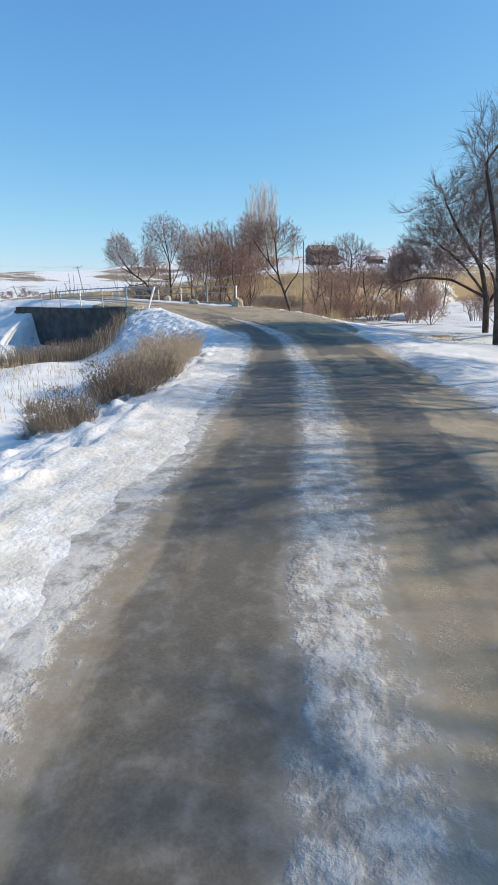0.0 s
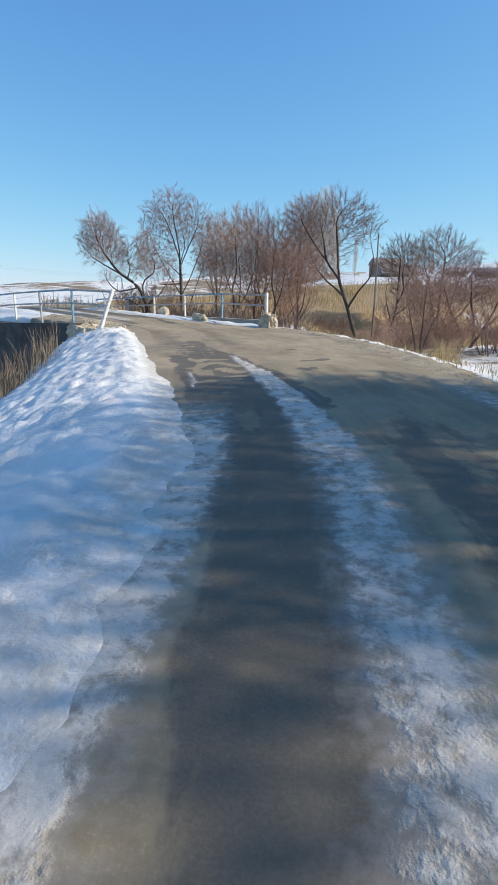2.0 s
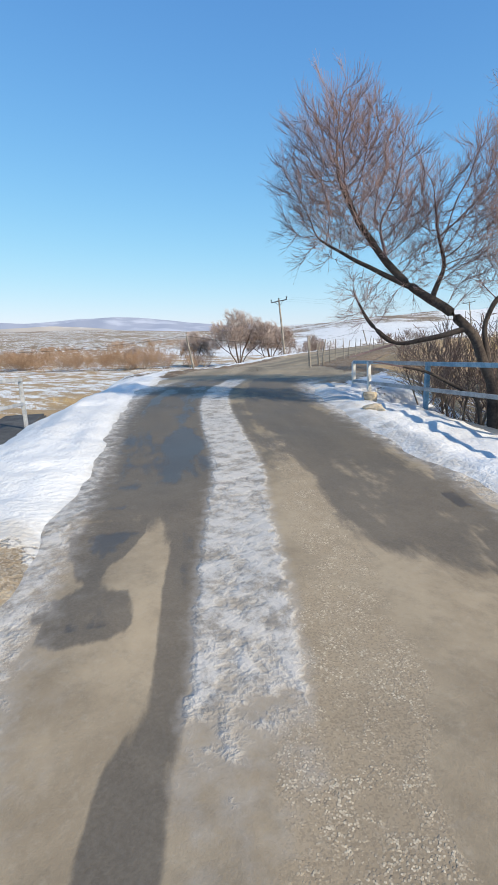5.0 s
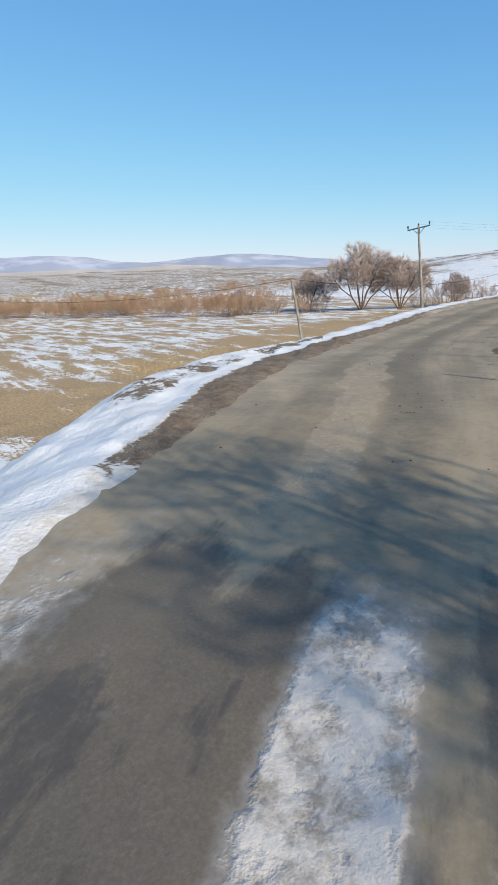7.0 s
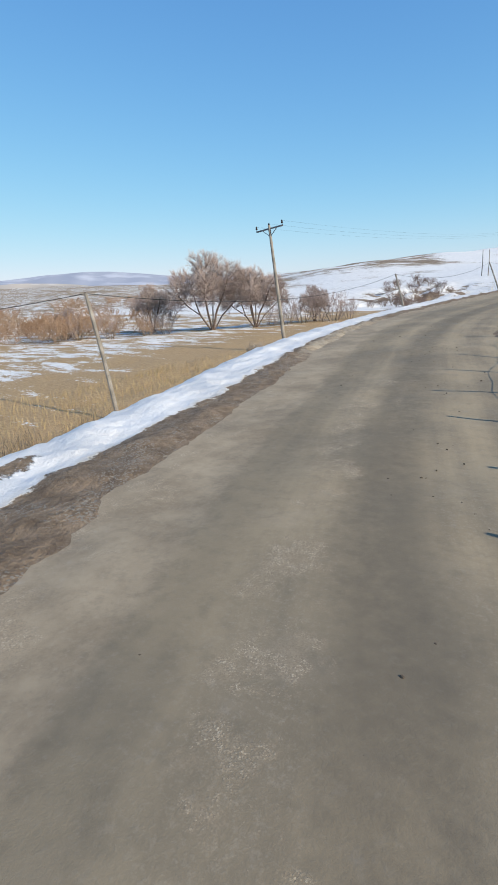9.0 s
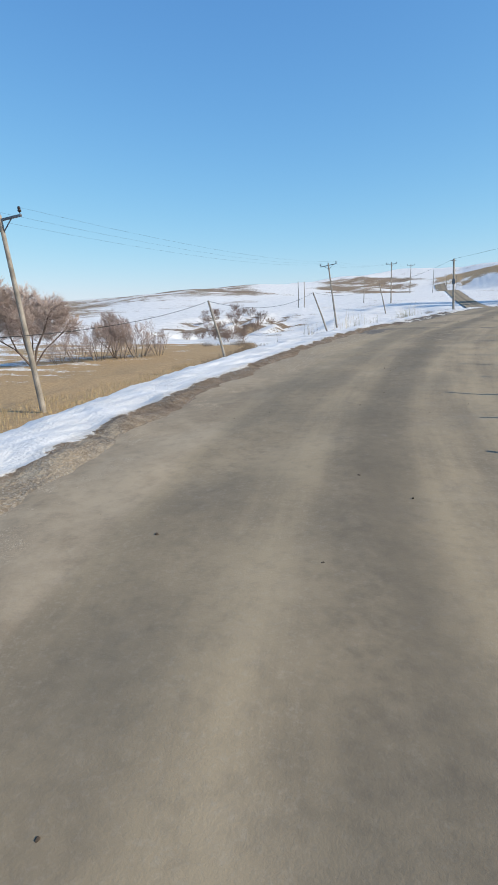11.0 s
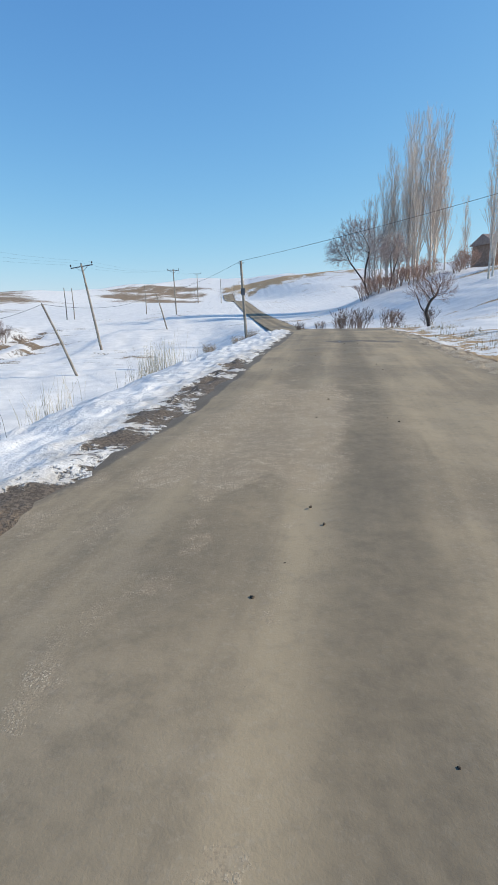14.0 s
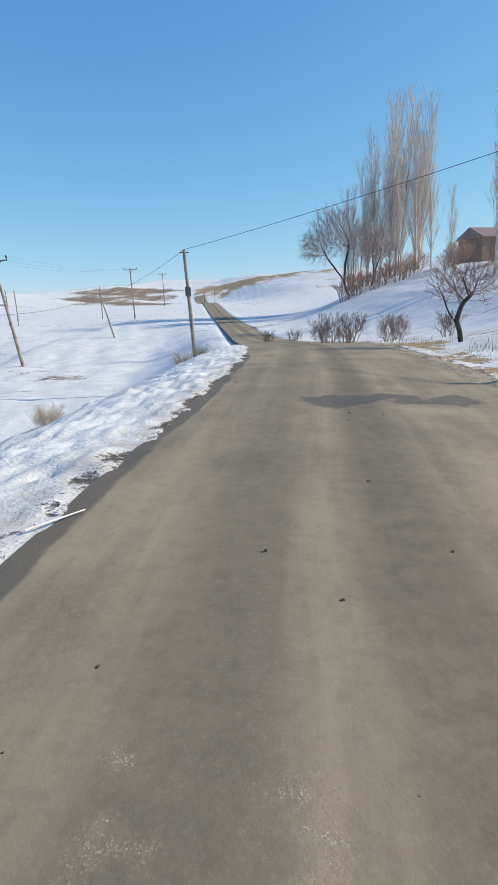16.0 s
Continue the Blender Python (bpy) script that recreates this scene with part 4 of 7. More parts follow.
# ---- thrown-up snow and gravel along the road's edges ----
def verge(sgn, y0, y1, label):
    """A fine strip that climbs raggedly from the road's edge onto the ground."""
    line = glide(ROAD[ROAD[:, 1] < 140], 0.13)
    line = line[(line[:, 1] > y0) & (line[:, 1] < y1)]
    d = np.gradient(line[:, :2], axis=0)
    d /= np.linalg.norm(d, axis=1)[:, None]
    right = np.stack([d[:, 1], -d[:, 0]], -1)
    off = np.r_[np.linspace(-1.0, 3.2, 84), 3.4, 3.7][None] if sgn < 0 else np.r_[np.linspace(-0.6, 0.9, 30), 1.05, 1.3, 1.6, 1.9, 2.2, 2.5][None]
    end = off[0, -3]
    creep = np.interp(line[:, 1:2], [45, 51, 66, 80], [0, 1.5, 1.5, 0]) * (sgn > 0)
    n = sgn * (line[:, 3:4] - creep + off)
    x, y = line[:, :1] + right[:, :1] * n, line[:, 1:2] + right[:, 1:] * n
    rag = 0.045 * waves(x, y, 2.4, 41) + 0.012 * waves(x, y, 0.7, 42) + 0.012 * waves(x, y, 0.24, 43)
    road_z = line[:, 2:3] - 0.0072 * n**2 - 0.045
    top = land(x, y, False) + 0.02 + 0.01 * waves(x, y, 0.4, 44) + 0.006 * waves(x, y, 0.19, 45) + 0.012 * waves(x, y, 0.6, 46) * (sgn > 0) * step01(y, 34, 36) * (1 - step01(y, 42, 45))
    clumps = waves(x, y, 0.62, 47) * waves(x, y, 0.5, 48) + 0.6 * np.abs(waves(x, y, 0.9, 49))
    top = top + 0.06 * step01(creep, 0.0, 0.8) + (sgn < 0) * step01(off, 0.1, 0.6) * (0.028 * clumps + 0.012 * waves(x, y, 0.3, 50)) * np.interp(y, [20, 28, 34, 84, 90], [1.7, 1.2, 0.45, 0.35, 0.9])
    k = step01(off + rag, np.interp(line[:, 1:2], [17, 21, 29], [-0.9 if sgn < 0 else -0.5, -0.5, -0.2]), 0.42)
    z = road_z + (top - road_z) * k - 0.12 * step01(off, end, end + 0.5)
    me = bpy.data.meshes.new("verge")
    ny, nx = x.shape
    me.vertices.add(x.size)
    me.vertices.foreach_set("co", np.stack([x, y, z], -1).astype(np.float32).ravel())
    q = (np.arange(ny - 1)[:, None] * nx + np.arange(nx - 1)).ravel()
    loops = np.stack([q, q + 1, q + nx + 1, q + nx] if sgn > 0 else [q, q + nx, q + nx + 1, q + 1], -1).astype(np.int32)
    me.loops.add(loops.size)
    me.loops.foreach_set("vertex_index", loops.ravel())
    me.polygons.add(len(q))
    me.polygons.foreach_set("loop_start", (np.arange(len(q)) * 4).astype(np.int32))
    me.update(calc_edges=True)
    me.shade_smooth()
    me.materials.append(GROUND_MAT)
    snow, grass, stones, soak, dirt = cover(x, y)
    put_field(me, "dirt", dirt)
    put_field(me, "soak", soak)
    put_field(me, "stones", stones)
    put_field(me, "snow", snow)
    put_field(me, "grass", grass)
    tagged(new("verge", me), label, "verge", kind="structure")


verge(-1, -20, 124, "ragged bank of old snow and gravel along the road")
verge(1, -20, 124, "gravel and trodden snow along the road's edge")


# ---- distant mountains ----
def mountains(name, radius, profile, material, seed, label):
    """A far ridge, with its own relief, round the valley."""
    az = np.linspace(profile[0][0], profile[-1][0], 260)
    px, py = [p[0] for p in profile], [p[1] for p in profile]
    rng = np.random.RandomState(seed)
    jag = sum(np.sin(np.radians(az) * f + rng.uniform(0, 6)) * 0.9 / f**0.8 for f in (19, 31, 47, 73)) * 0.5 + 0.55 * np.sin(np.radians(az) * 11 + seed) + 0.4 * np.sin(np.radians(az) * 17 + 2 * seed)
    crest = (np.interp(az, px, py) + jag * 0.6).clip(0.05, 9)
    rows = 14
    verts, faces = [], []
    for j in range(rows):
        u = j / (rows - 1)
        for a, c in zip(az, crest):
            h = math.tan(radians(c)) * radius * u**1.15
            r = radius - (1 - u) * radius * 0.25 + 30 * math.sin(a * 0.7 + 3 * u) + 14 * math.sin(a * 1.9 + 4 * u)
            t = radians(a)
            verts.append((MID[0] - r * math.sin(t), MID[1] + r * math.cos(t), h - 12 * (1 - u)))
    n = len(az)
    for j in range(rows - 1):
        for i in range(n - 1):
            faces.append((j * n + i, j * n + i + 1, j * n + n + i + 1, j * n + n + i))
    return tagged(mesh_object(name, verts, faces, material, smooth=True), label, "mountain", kind="structure")


# the blue haze of distance is mixed into the mountain colours
_n = Nodes("haze_blue_mountain")
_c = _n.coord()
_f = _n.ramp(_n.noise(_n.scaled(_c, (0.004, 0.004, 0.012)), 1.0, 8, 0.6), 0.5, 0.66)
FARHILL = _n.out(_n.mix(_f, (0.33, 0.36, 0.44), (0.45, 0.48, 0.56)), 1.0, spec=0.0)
# tan and thin snow, paled in the colour to stand for haze
_n = Nodes("haze_paled_tan_hill")
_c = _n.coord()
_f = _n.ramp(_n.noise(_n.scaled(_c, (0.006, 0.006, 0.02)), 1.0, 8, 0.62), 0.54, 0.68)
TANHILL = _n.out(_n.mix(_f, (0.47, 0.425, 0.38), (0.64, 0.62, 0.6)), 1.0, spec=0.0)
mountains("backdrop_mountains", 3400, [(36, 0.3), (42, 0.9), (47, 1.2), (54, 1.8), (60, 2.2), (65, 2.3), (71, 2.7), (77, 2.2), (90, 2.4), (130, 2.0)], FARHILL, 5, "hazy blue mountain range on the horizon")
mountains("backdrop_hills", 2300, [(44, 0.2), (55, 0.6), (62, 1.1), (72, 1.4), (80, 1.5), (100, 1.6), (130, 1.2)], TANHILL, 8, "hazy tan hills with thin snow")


# ---- bare trees ----
def grow(out, p, d, length, r, level, spec, rng):
    """One branch and what grows from it. out: tubes by kind of part."""
    top = len(spec["kids"])
    n = (7, 6, 5, 4, 3, 3)[min(level, 5)]
    pts, radii = [p.copy()], [r]
    step = length / (n - 1)
    lift = spec["up"][min(level, len(spec["up"]) - 1)]
    for i in range(1, n):
        wig = spec["wiggle"] * (0.6 if level == 0 else 1.0)
        d = (d + Vector((rng.gauss(0, wig), rng.gauss(0, wig), rng.gauss(0, wig * 0.6) + lift))).normalized()
        p = p + d * step
        pts.append(p.copy())
        radii.append(max(r * (1 - spec["taper"] * i / (n - 1)), spec.get("least", 0.0042)))
    if level < spec["wood"]:
        one = Tubes()
        one.add(pts, radii, (9, 6)[level])
        out[level].append(one)
    else:
        out[2].add(pts, radii, (8, 6, 5, 3, 3, 3)[min(level, 5)])
    if level >= top:
        return
    for k in range(spec["kids"][level]):
        f = rng.uniform(spec["bare"][level], 1.0) if k else 1.0
        i = min(int(f * (n - 1)), n - 2)
        u = f * (n - 1) - i
        q = pts[i].lerp(pts[i + 1], u)
        rr = radii[i] + (radii[i + 1] - radii[i]) * u
        axis = (pts[i + 1] - pts[i]).normalized()
        out_dir = axis.orthogonal()
        out_dir.rotate(Matrix.Rotation(rng.uniform(0, 2 * math.pi), 3, axis))
        open_angle = radians(rng.uniform(*spec["angle"][level]))
        nd = (axis * math.cos(open_angle) + out_dir * math.sin(open_angle)).normalized()
        grow(out, q, nd, length * spec["short"][level] * rng.uniform(0.75, 1.15) * (1.15 - 0.3 * f), rr * rng.uniform(*spec["thin"]), level + 1, spec, rng)


def tree(name, at, label, category, spec, stems, seed, bark, twig, group=""):
    """A bare tree or bush: stems of (offset x, y, lean x, lean y, length, radius)."""
    rng = random.Random(seed)
    ob = thing(name, at, label, category, group)
    out = [[], [], Tubes()]
    for x, y, lx, ly, length, r in stems:
        grow(out, Vector((x, y, -0.25)), Vector((lx, ly, 1)).normalized(), length, r, 0, spec, rng)
    for kind, group_of in (("trunk" if spec["wood"] > 1 or len(stems) < 3 else "stem", out[0]), ("limb", out[1])):
        for one in group_of:
            mesh_object(kind, one.v, one.f, bark, ob, smooth=True)
    tagged(mesh_object("crown", out[2].v, out[2].f, twig, ob), kind="stuff")
    return ob


SHRUB = dict(kids=(5, 6, 5), bare=(0.15, 0.15, 0.1), angle=((12, 40), (15, 45), (12, 40)), short=(0.66, 0.6, 0.55), wiggle=0.09, up=(0.05, 0.1, 0.14, 0.14), taper=0.65, wood=1, thin=(0.5, 0.7))
POPLAR = dict(kids=(44, 6, 4), bare=(0.08, 0.15, 0.15), angle=((9, 19), (8, 20), (8, 20)), short=(0.23, 0.5, 0.5), wiggle=0.03, up=(0.03, 0.16, 0.18, 0.18), taper=0.85, wood=1, thin=(0.35, 0.5), least=0.011)


def at_ground(x, y, dz=0.0):
    return (x, y, one_land(x, y) + dz)


def again(ob, x, y, size, rz, tall=1.0, dz=0.0, label=""):
    m = Matrix.LocRotScale(at_ground(x, y, dz), Euler((0, 0, radians(rz))), (size, size, size * tall))
    c = copy_thing(ob, m)
    return tagged(c, label) if label else c


def branching(guides, blobs, seed, step, kill, lift):
    """Grows a branching net from the guide stems into crowns of given centres and radii. Gives points, parents and how far along its guide each point lies."""
    rng = np.random.RandomState(seed)
    pts, par, along = [], [], []
    for g in guides:
        g = np.array(g, float)
        if pts:
            root = int(((np.array(pts) - g[0]) ** 2).sum(1).argmin())
            if np.linalg.norm(pts[root] - g[0]) > 0.7:
                pts.append(g[0])
                par.append(-1)
                along.append(0.0)
                root = len(pts) - 1
        else:
            pts.append(g[0])
            par.append(-1)
            along.append(0.0)
            root = 0
        for j, (a, b) in enumerate(zip(g[:-1], g[1:])):
            m = max(1, int(np.linalg.norm(b - a) / step))
            for k in range(1, m + 1):
                pts.append(a + (b - a) * k / m + rng.normal(0, 0.07 * step, 3))
                par.append(root)
                along.append((j + k / m) / (len(g) - 1))
                root = len(pts) - 1
    want = []
    for cx, cy, cz, rx, ry, rz, n in blobs:
        v = rng.normal(0, 1, (n, 3))
        v /= np.linalg.norm(v, axis=1)[:, None]
        want.append(np.array((cx, cy, cz)) + v * (rng.uniform(0, 1, n) ** 0.42)[:, None] * (1 + 0.14 * rng.normal(0, 1, n))[:, None] * np.array((rx, ry, rz)))
    want = np.vstack(want)
    old = np.array(pts)
    d2 = ((want[:, None] - old[None]) ** 2).sum(2)
    near, dist = d2.argmin(1), d2.min(1)
    for _ in range(90):
        if len(want) == 0:
            break
        pull = want - old[near]
        pull /= np.linalg.norm(pull, axis=1)[:, None] + 1e-9
        who, back = np.unique(near, return_inverse=True)
        s = np.zeros((len(who), 3))
        np.add.at(s, back, pull)
        s = s / (np.linalg.norm(s, axis=1)[:, None] + 1e-9) + rng.normal(0, 0.13, s.shape)
        s[:, 2] += lift
        s /= np.linalg.norm(s, axis=1)[:, None]
        fresh = old[who] + s * step
        clash = ((fresh[:, None] - old[None]) ** 2).sum(2).min(1) < (0.45 * step) ** 2
        if clash.any():
            keep = ~clash[back]
            want, near, dist = want[keep], near[keep], dist[keep]
            who, fresh = who[~clash], fresh[~clash]
            if len(who) == 0 or len(want) == 0:
                continue
        first = len(old)
        old = np.vstack([old, fresh])
        par.extend(who.tolist())
        e2 = ((want[:, None] - fresh[None]) ** 2).sum(2)
        better = e2.min(1) < dist
        near = np.where(better, first + e2.argmin(1), near)
        dist = np.where(better, e2.min(1), dist)
        keep = dist > kill**2
        want, near, dist = want[keep], near[keep], dist[keep]
        if len(old) > 9000:
            break
    return old, np.array(par), np.array(along), rng


def crown_tree(name, at, label, category, guides, blobs, seed, bark, twig, group="", step=0.2, kill=0.3, lift=0.16, tip=0.006, twigs=2, reach=(0.35, 0.8), droop=0.0, wood=0.03, thick=1.0, stout=0.0):
    """A bare tree with trunk, limbs and a crown of fine twigs; guides and crowns are in world places."""
    at = np.array(at, float)
    guides = [[np.array(p, float) - at for p in g] for g in guides]
    blobs = [(b[0] - at[0], b[1] - at[1], b[2] - at[2], *b[3:]) for b in blobs]
    pts, par, along, rng = branching(guides, blobs, seed, step, kill, lift)
    n = len(pts)
    kids = [[] for _ in range(n)]
    for i, p in enumerate(par):
        if p >= 0:
            kids[p].append(i)
    area = np.zeros(n)
    for i in range(n - 1, -1, -1):
        if not kids[i]:
            area[i] = tip**2.25
        if par[i] >= 0:
            area[par[i]] += area[i]
    r = area ** (1 / 2.25) * thick * (1 + 0.3 * np.minimum(1.0, area ** (1 / 2.25) / (tip * 12)))
    r[: len(along)] = np.maximum(r[: len(along)], stout * (1 - 0.75 * along))
    for _ in range(2):
        sm = pts.copy()
        for i in range(n):
            if par[i] >= 0 and kids[i]:
                k = max(kids[i], key=lambda j: r[j])
                sm[i] = 0.5 * pts[i] + 0.25 * (pts[par[i]] + pts[k])
        pts = sm
    ob = thing(name, tuple(at), label, category, group)
    heart = np.average([b[:3] for b in blobs], axis=0, weights=[b[6] for b in blobs]) - (0, 0, 0.8)
    crown = Tubes()
    todo = [(i, 0) for i in range(n) if par[i] < 0]
    while todo:
        i, order = todo.pop()
        chain = [i] if par[i] < 0 else [par[i], i]
        while kids[chain[-1]]:
            best = sorted(kids[chain[-1]], key=lambda j: -r[j])
            for j in best[1:]:
                todo.append((j, order + 1))
            chain.append(best[0])
        rr = [r[j] for j in chain]
        if par[chain[0]] >= 0 or len(chain) > 1 and par[i] >= 0:
            rr[0] = min(rr[0], rr[1] * 1.15)
        cut = len(chain)
        if order == 0 or rr[0] > wood:
            cut = next((k for k in range(1, len(rr)) if rr[k] < wood * 0.55), len(rr))
            if cut >= 2:
                one = Tubes()
                one.add([Vector(pts[j]) for j in chain[:cut]], rr[:cut], 9 if order == 0 else 6)
                mesh_object("trunk" if order == 0 else "limb", one.v, one.f, bark, ob, smooth=True)
            rest = chain[cut - 1 :]
            rr2 = rr[cut - 1 :]
        else:
            rest, rr2 = chain, rr
        if len(rest) > 1:
            crown.add([Vector(pts[j]) for j in rest], rr2, 4)
    for i in range(n):
        if par[i] < 0 or r[i] > tip * 2.6:
            continue
        d = pts[i] - pts[par[i]]
        d /= np.linalg.norm(d) + 1e-9
        away = pts[i] - heart
        d = d + 0.45 * away / (np.linalg.norm(away) + 1e-9)
        for _ in range(twigs + (1 if not kids[i] else 0)):
            e = d * 0.9 + rng.normal(0, 0.36, 3)
            e[2] += 0.25 - droop
            e /= np.linalg.norm(e)
            ln = rng.uniform(*reach)
            a = Vector(pts[i])
            b = a + Vector(e) * ln * 0.5
            e2 = e + rng.normal(0, 0.16, 3)
            e2[2] += 0.2 - 1.6 * droop
            c = b + Vector(e2).normalized() * ln * 0.5
            crown.add([a, b, c], [tip * 0.72, tip * 0.6, tip * 0.34], 3)
            e3 = e2 + rng.normal(0, 0.45, 3)
            crown.add([b, b + Vector(e3).normalized() * ln * 0.42], [tip * 0.5, tip * 0.3], 3)
    tagged(mesh_object("crown", crown.v, crown.f, twig, ob), kind="stuff")
    return ob


def root(x, y):
    z = one_land(x, y)
    return (x, y, z), (x, y, z - 0.3)


# willows beyond the bridge
_at, _r0 = root(-7.1, 40.5)
tree_a = crown_tree("willow_tree", _at, "bare leaning willow with reddish upright twigs behind the bridge railing", "tree",
                    [[_r0, (-7.15, 40.45, 0.9), (-7.45, 40.4, 1.65), (-7.8, 40.3, 2.0), (-8.25, 40.15, 2.3), (-8.55, 40.0, 2.65), (-8.68, 39.95, 3.2)],
                     [(-7.15, 40.45, 0.9), (-7.35, 40.5, 1.7), (-7.22, 40.55, 2.1), (-6.8, 40.7, 2.4), (-6.75, 40.8, 2.9)], [(-7.5, 40.35, 1.7), (-8.1, 40.1, 1.55), (-8.6, 39.95, 1.48), (-9.05, 39.8, 1.33)],
                     [_r0, (-7.3, 40.35, 0.75), (-7.98, 40.15, 1.12), (-8.7, 39.9, 1.28)], [(-8.45, 40.0, 1.5), (-8.8, 39.9, 1.85), (-9.0, 39.8, 2.3)], [(-8.25, 40.15, 2.3), (-9.0, 39.75, 2.75), (-9.5, 39.55, 3.1)],
                     [(-8.55, 40.0, 2.65), (-9.0, 39.9, 3.3), (-9.3, 39.9, 3.9)], [(-8.0, 40.25, 2.15), (-7.9, 40.5, 2.6), (-8.1, 40.6, 3.1)], [(-7.2, 40.5, 0.8), (-6.5, 40.9, 1.5), (-6.1, 41.1, 2.2)]],
                    [(-9.12, 39.8, 3.85, 0.92, 0.9, 1.1, 2100), (-8.3, 40.2, 3.15, 0.55, 0.7, 0.85, 620), (-7.15, 40.5, 3.2, 0.7, 0.8, 1.1, 950), (-8.85, 39.85, 2.2, 0.4, 0.4, 0.45, 90), (-9.5, 39.6, 3.3, 0.5, 0.5, 0.6, 120), (-7.7, 40.4, 2.5, 0.5, 0.5, 0.4, 90), (-6.2, 41.1, 2.5, 0.5, 0.5, 0.7, 140)],
                    3, BARK, TWIG, "willows by the stream", 0.1, 0.11, twigs=5, tip=0.0028, reach=(0.15, 0.36), lift=0.12, thick=1.1, stout=0.045)
_at, _r0 = root(-6.1, 43.4)
tree_b = crown_tree("willow_tree", _at, "bare upright willow with a wide fan-shaped twiggy crown", "tree",
                    [[_r0, (-6.06, 43.4, 1.0), (-6.08, 43.4, 2.6), (-6.1, 43.4, 3.6), (-6.33, 43.34, 5.0), (-6.44, 43.3, 6.0)], [(-6.1, 43.4, 3.3), (-6.35, 43.3, 4.0), (-6.96, 43.1, 4.35), (-7.95, 42.9, 4.6)],
                     [(-6.3, 43.35, 4.0), (-6.8, 43.4, 5.2), (-7.3, 43.3, 6.0)], [(-6.08, 43.4, 2.9), (-5.66, 43.6, 3.9), (-5.25, 43.8, 4.8), (-5.1, 43.9, 5.5)], [_r0, (-5.7, 43.5, 0.7), (-5.25, 43.65, 1.9), (-4.8, 43.8, 3.2)],
                     [(-6.08, 43.4, 2.0), (-6.9, 43.1, 1.95), (-7.7, 42.9, 1.85)], [(-6.07, 43.4, 1.4), (-6.75, 43.2, 2.6), (-7.35, 43.0, 3.8), (-7.6, 42.9, 4.7)], [(-6.07, 43.4, 1.3), (-5.5, 43.6, 2.5), (-5.05, 43.8, 3.7), (-4.9, 43.9, 4.6)], [(-6.08, 43.4, 2.4), (-6.6, 42.9, 3.0), (-7.1, 42.6, 3.5)], [(-6.1, 43.4, 3.0), (-5.9, 43.9, 4.0), (-6.2, 44.3, 5.0)]],
                    [(-6.4, 43.35, 5.3, 1.45, 1.3, 1.35, 1700), (-7.4, 43.0, 4.9, 0.75, 0.8, 0.85, 420), (-5.35, 43.7, 5.0, 0.9, 0.9, 1.15, 700), (-6.3, 43.4, 4.2, 1.1, 1.0, 0.9, 480), (-7.0, 43.0, 3.1, 0.95, 0.9, 0.85, 400), (-4.9, 43.8, 3.3, 0.7, 0.8, 1.0, 380), (-7.5, 42.9, 2.0, 0.5, 0.5, 0.4, 70)],
                    7, BARK, TWIG, "willows by the stream", 0.14, 0.15, twigs=4, tip=0.0035, reach=(0.16, 0.36), lift=0.1, thick=0.9, stout=0.034)
_at, _r0 = root(-3.3, 45.0)
tree_c = crown_tree("willow_tree", _at, "bare red-brown willow with a dense twiggy crown", "tree",
                    [[_r0, (-3.45, 45.0, 0.2), (-3.3, 45.0, 1.1), (-3.8, 45.0, 2.4), (-4.0, 45.0, 3.4)], [(-3.35, 45.0, 0.5), (-2.7, 45.1, 1.4), (-2.2, 45.1, 2.8), (-2.1, 45.2, 3.8)], [(-3.4, 45.0, 0.3), (-3.0, 45.6, 1.5), (-3.1, 45.8, 2.8)], [(-3.4, 45.0, 0.3), (-4.2, 44.8, 1.1), (-4.9, 44.7, 2.2)], [_r0, (-3.0, 44.6, 0.9), (-2.9, 44.2, 2.2), (-3.0, 44.1, 3.4)], [(-3.5, 45.0, 1.6), (-3.2, 45.1, 2.8), (-3.3, 45.1, 4.2)]],
                    [(-3.3, 45.1, 4.3, 1.6, 1.5, 1.6, 1300), (-4.5, 44.8, 2.9, 0.95, 1.0, 1.1, 420), (-2.1, 45.2, 3.1, 0.95, 1.0, 1.2, 420), (-3.2, 44.3, 2.4, 1.1, 0.9, 1.0, 220)], 12, YOUNG_BARK, TWIG_RED, "willows by the stream", 0.15, 0.165, lift=0.08, twigs=4, tip=0.0042, reach=(0.22, 0.5), thick=0.85, stout=0.035)
_at, _r0 = root(3.4, 40.4)
tree_f = crown_tree("willow_tree", _at, "bare willow with a crooked dark trunk on the stream bank", "tree",
                    [[_r0, (3.2, 40.4, -0.5), (2.7, 40.4, 1.0), (2.2, 40.5, 2.3), (1.5, 40.6, 3.2), (0.7, 40.7, 4.3), (0.3, 40.8, 5.0)], [(2.25, 40.5, 2.2), (2.15, 40.6, 3.5), (2.0, 40.7, 4.8)], [(2.75, 40.4, 0.9), (3.2, 40.3, 1.7), (3.7, 40.2, 2.3), (3.8, 40.2, 3.2)],
                     [(1.6, 40.6, 3.1), (1.5, 40.9, 3.9), (1.3, 41.0, 4.6)], [(2.5, 40.45, 1.5), (1.7, 40.2, 2.1), (1.1, 40.0, 2.7)]],
                    [(1.85, 40.7, 4.9, 1.2, 1.1, 1.15, 700), (0.55, 40.7, 4.7, 0.8, 0.8, 1.0, 400), (3.0, 40.3, 4.6, 0.95, 1.0, 1.1, 460), (2.1, 40.5, 3.4, 0.9, 0.9, 0.8, 150), (1.1, 40.0, 3.0, 0.6, 0.6, 0.6, 80)], 21, BARK, TWIG_GREY, "willows by the stream", 0.145, 0.165, twigs=4, tip=0.0042, reach=(0.2, 0.46), thick=1.05, stout=0.06)
_at, _r0 = root(9.0, 42.6)
_z = _at[2]
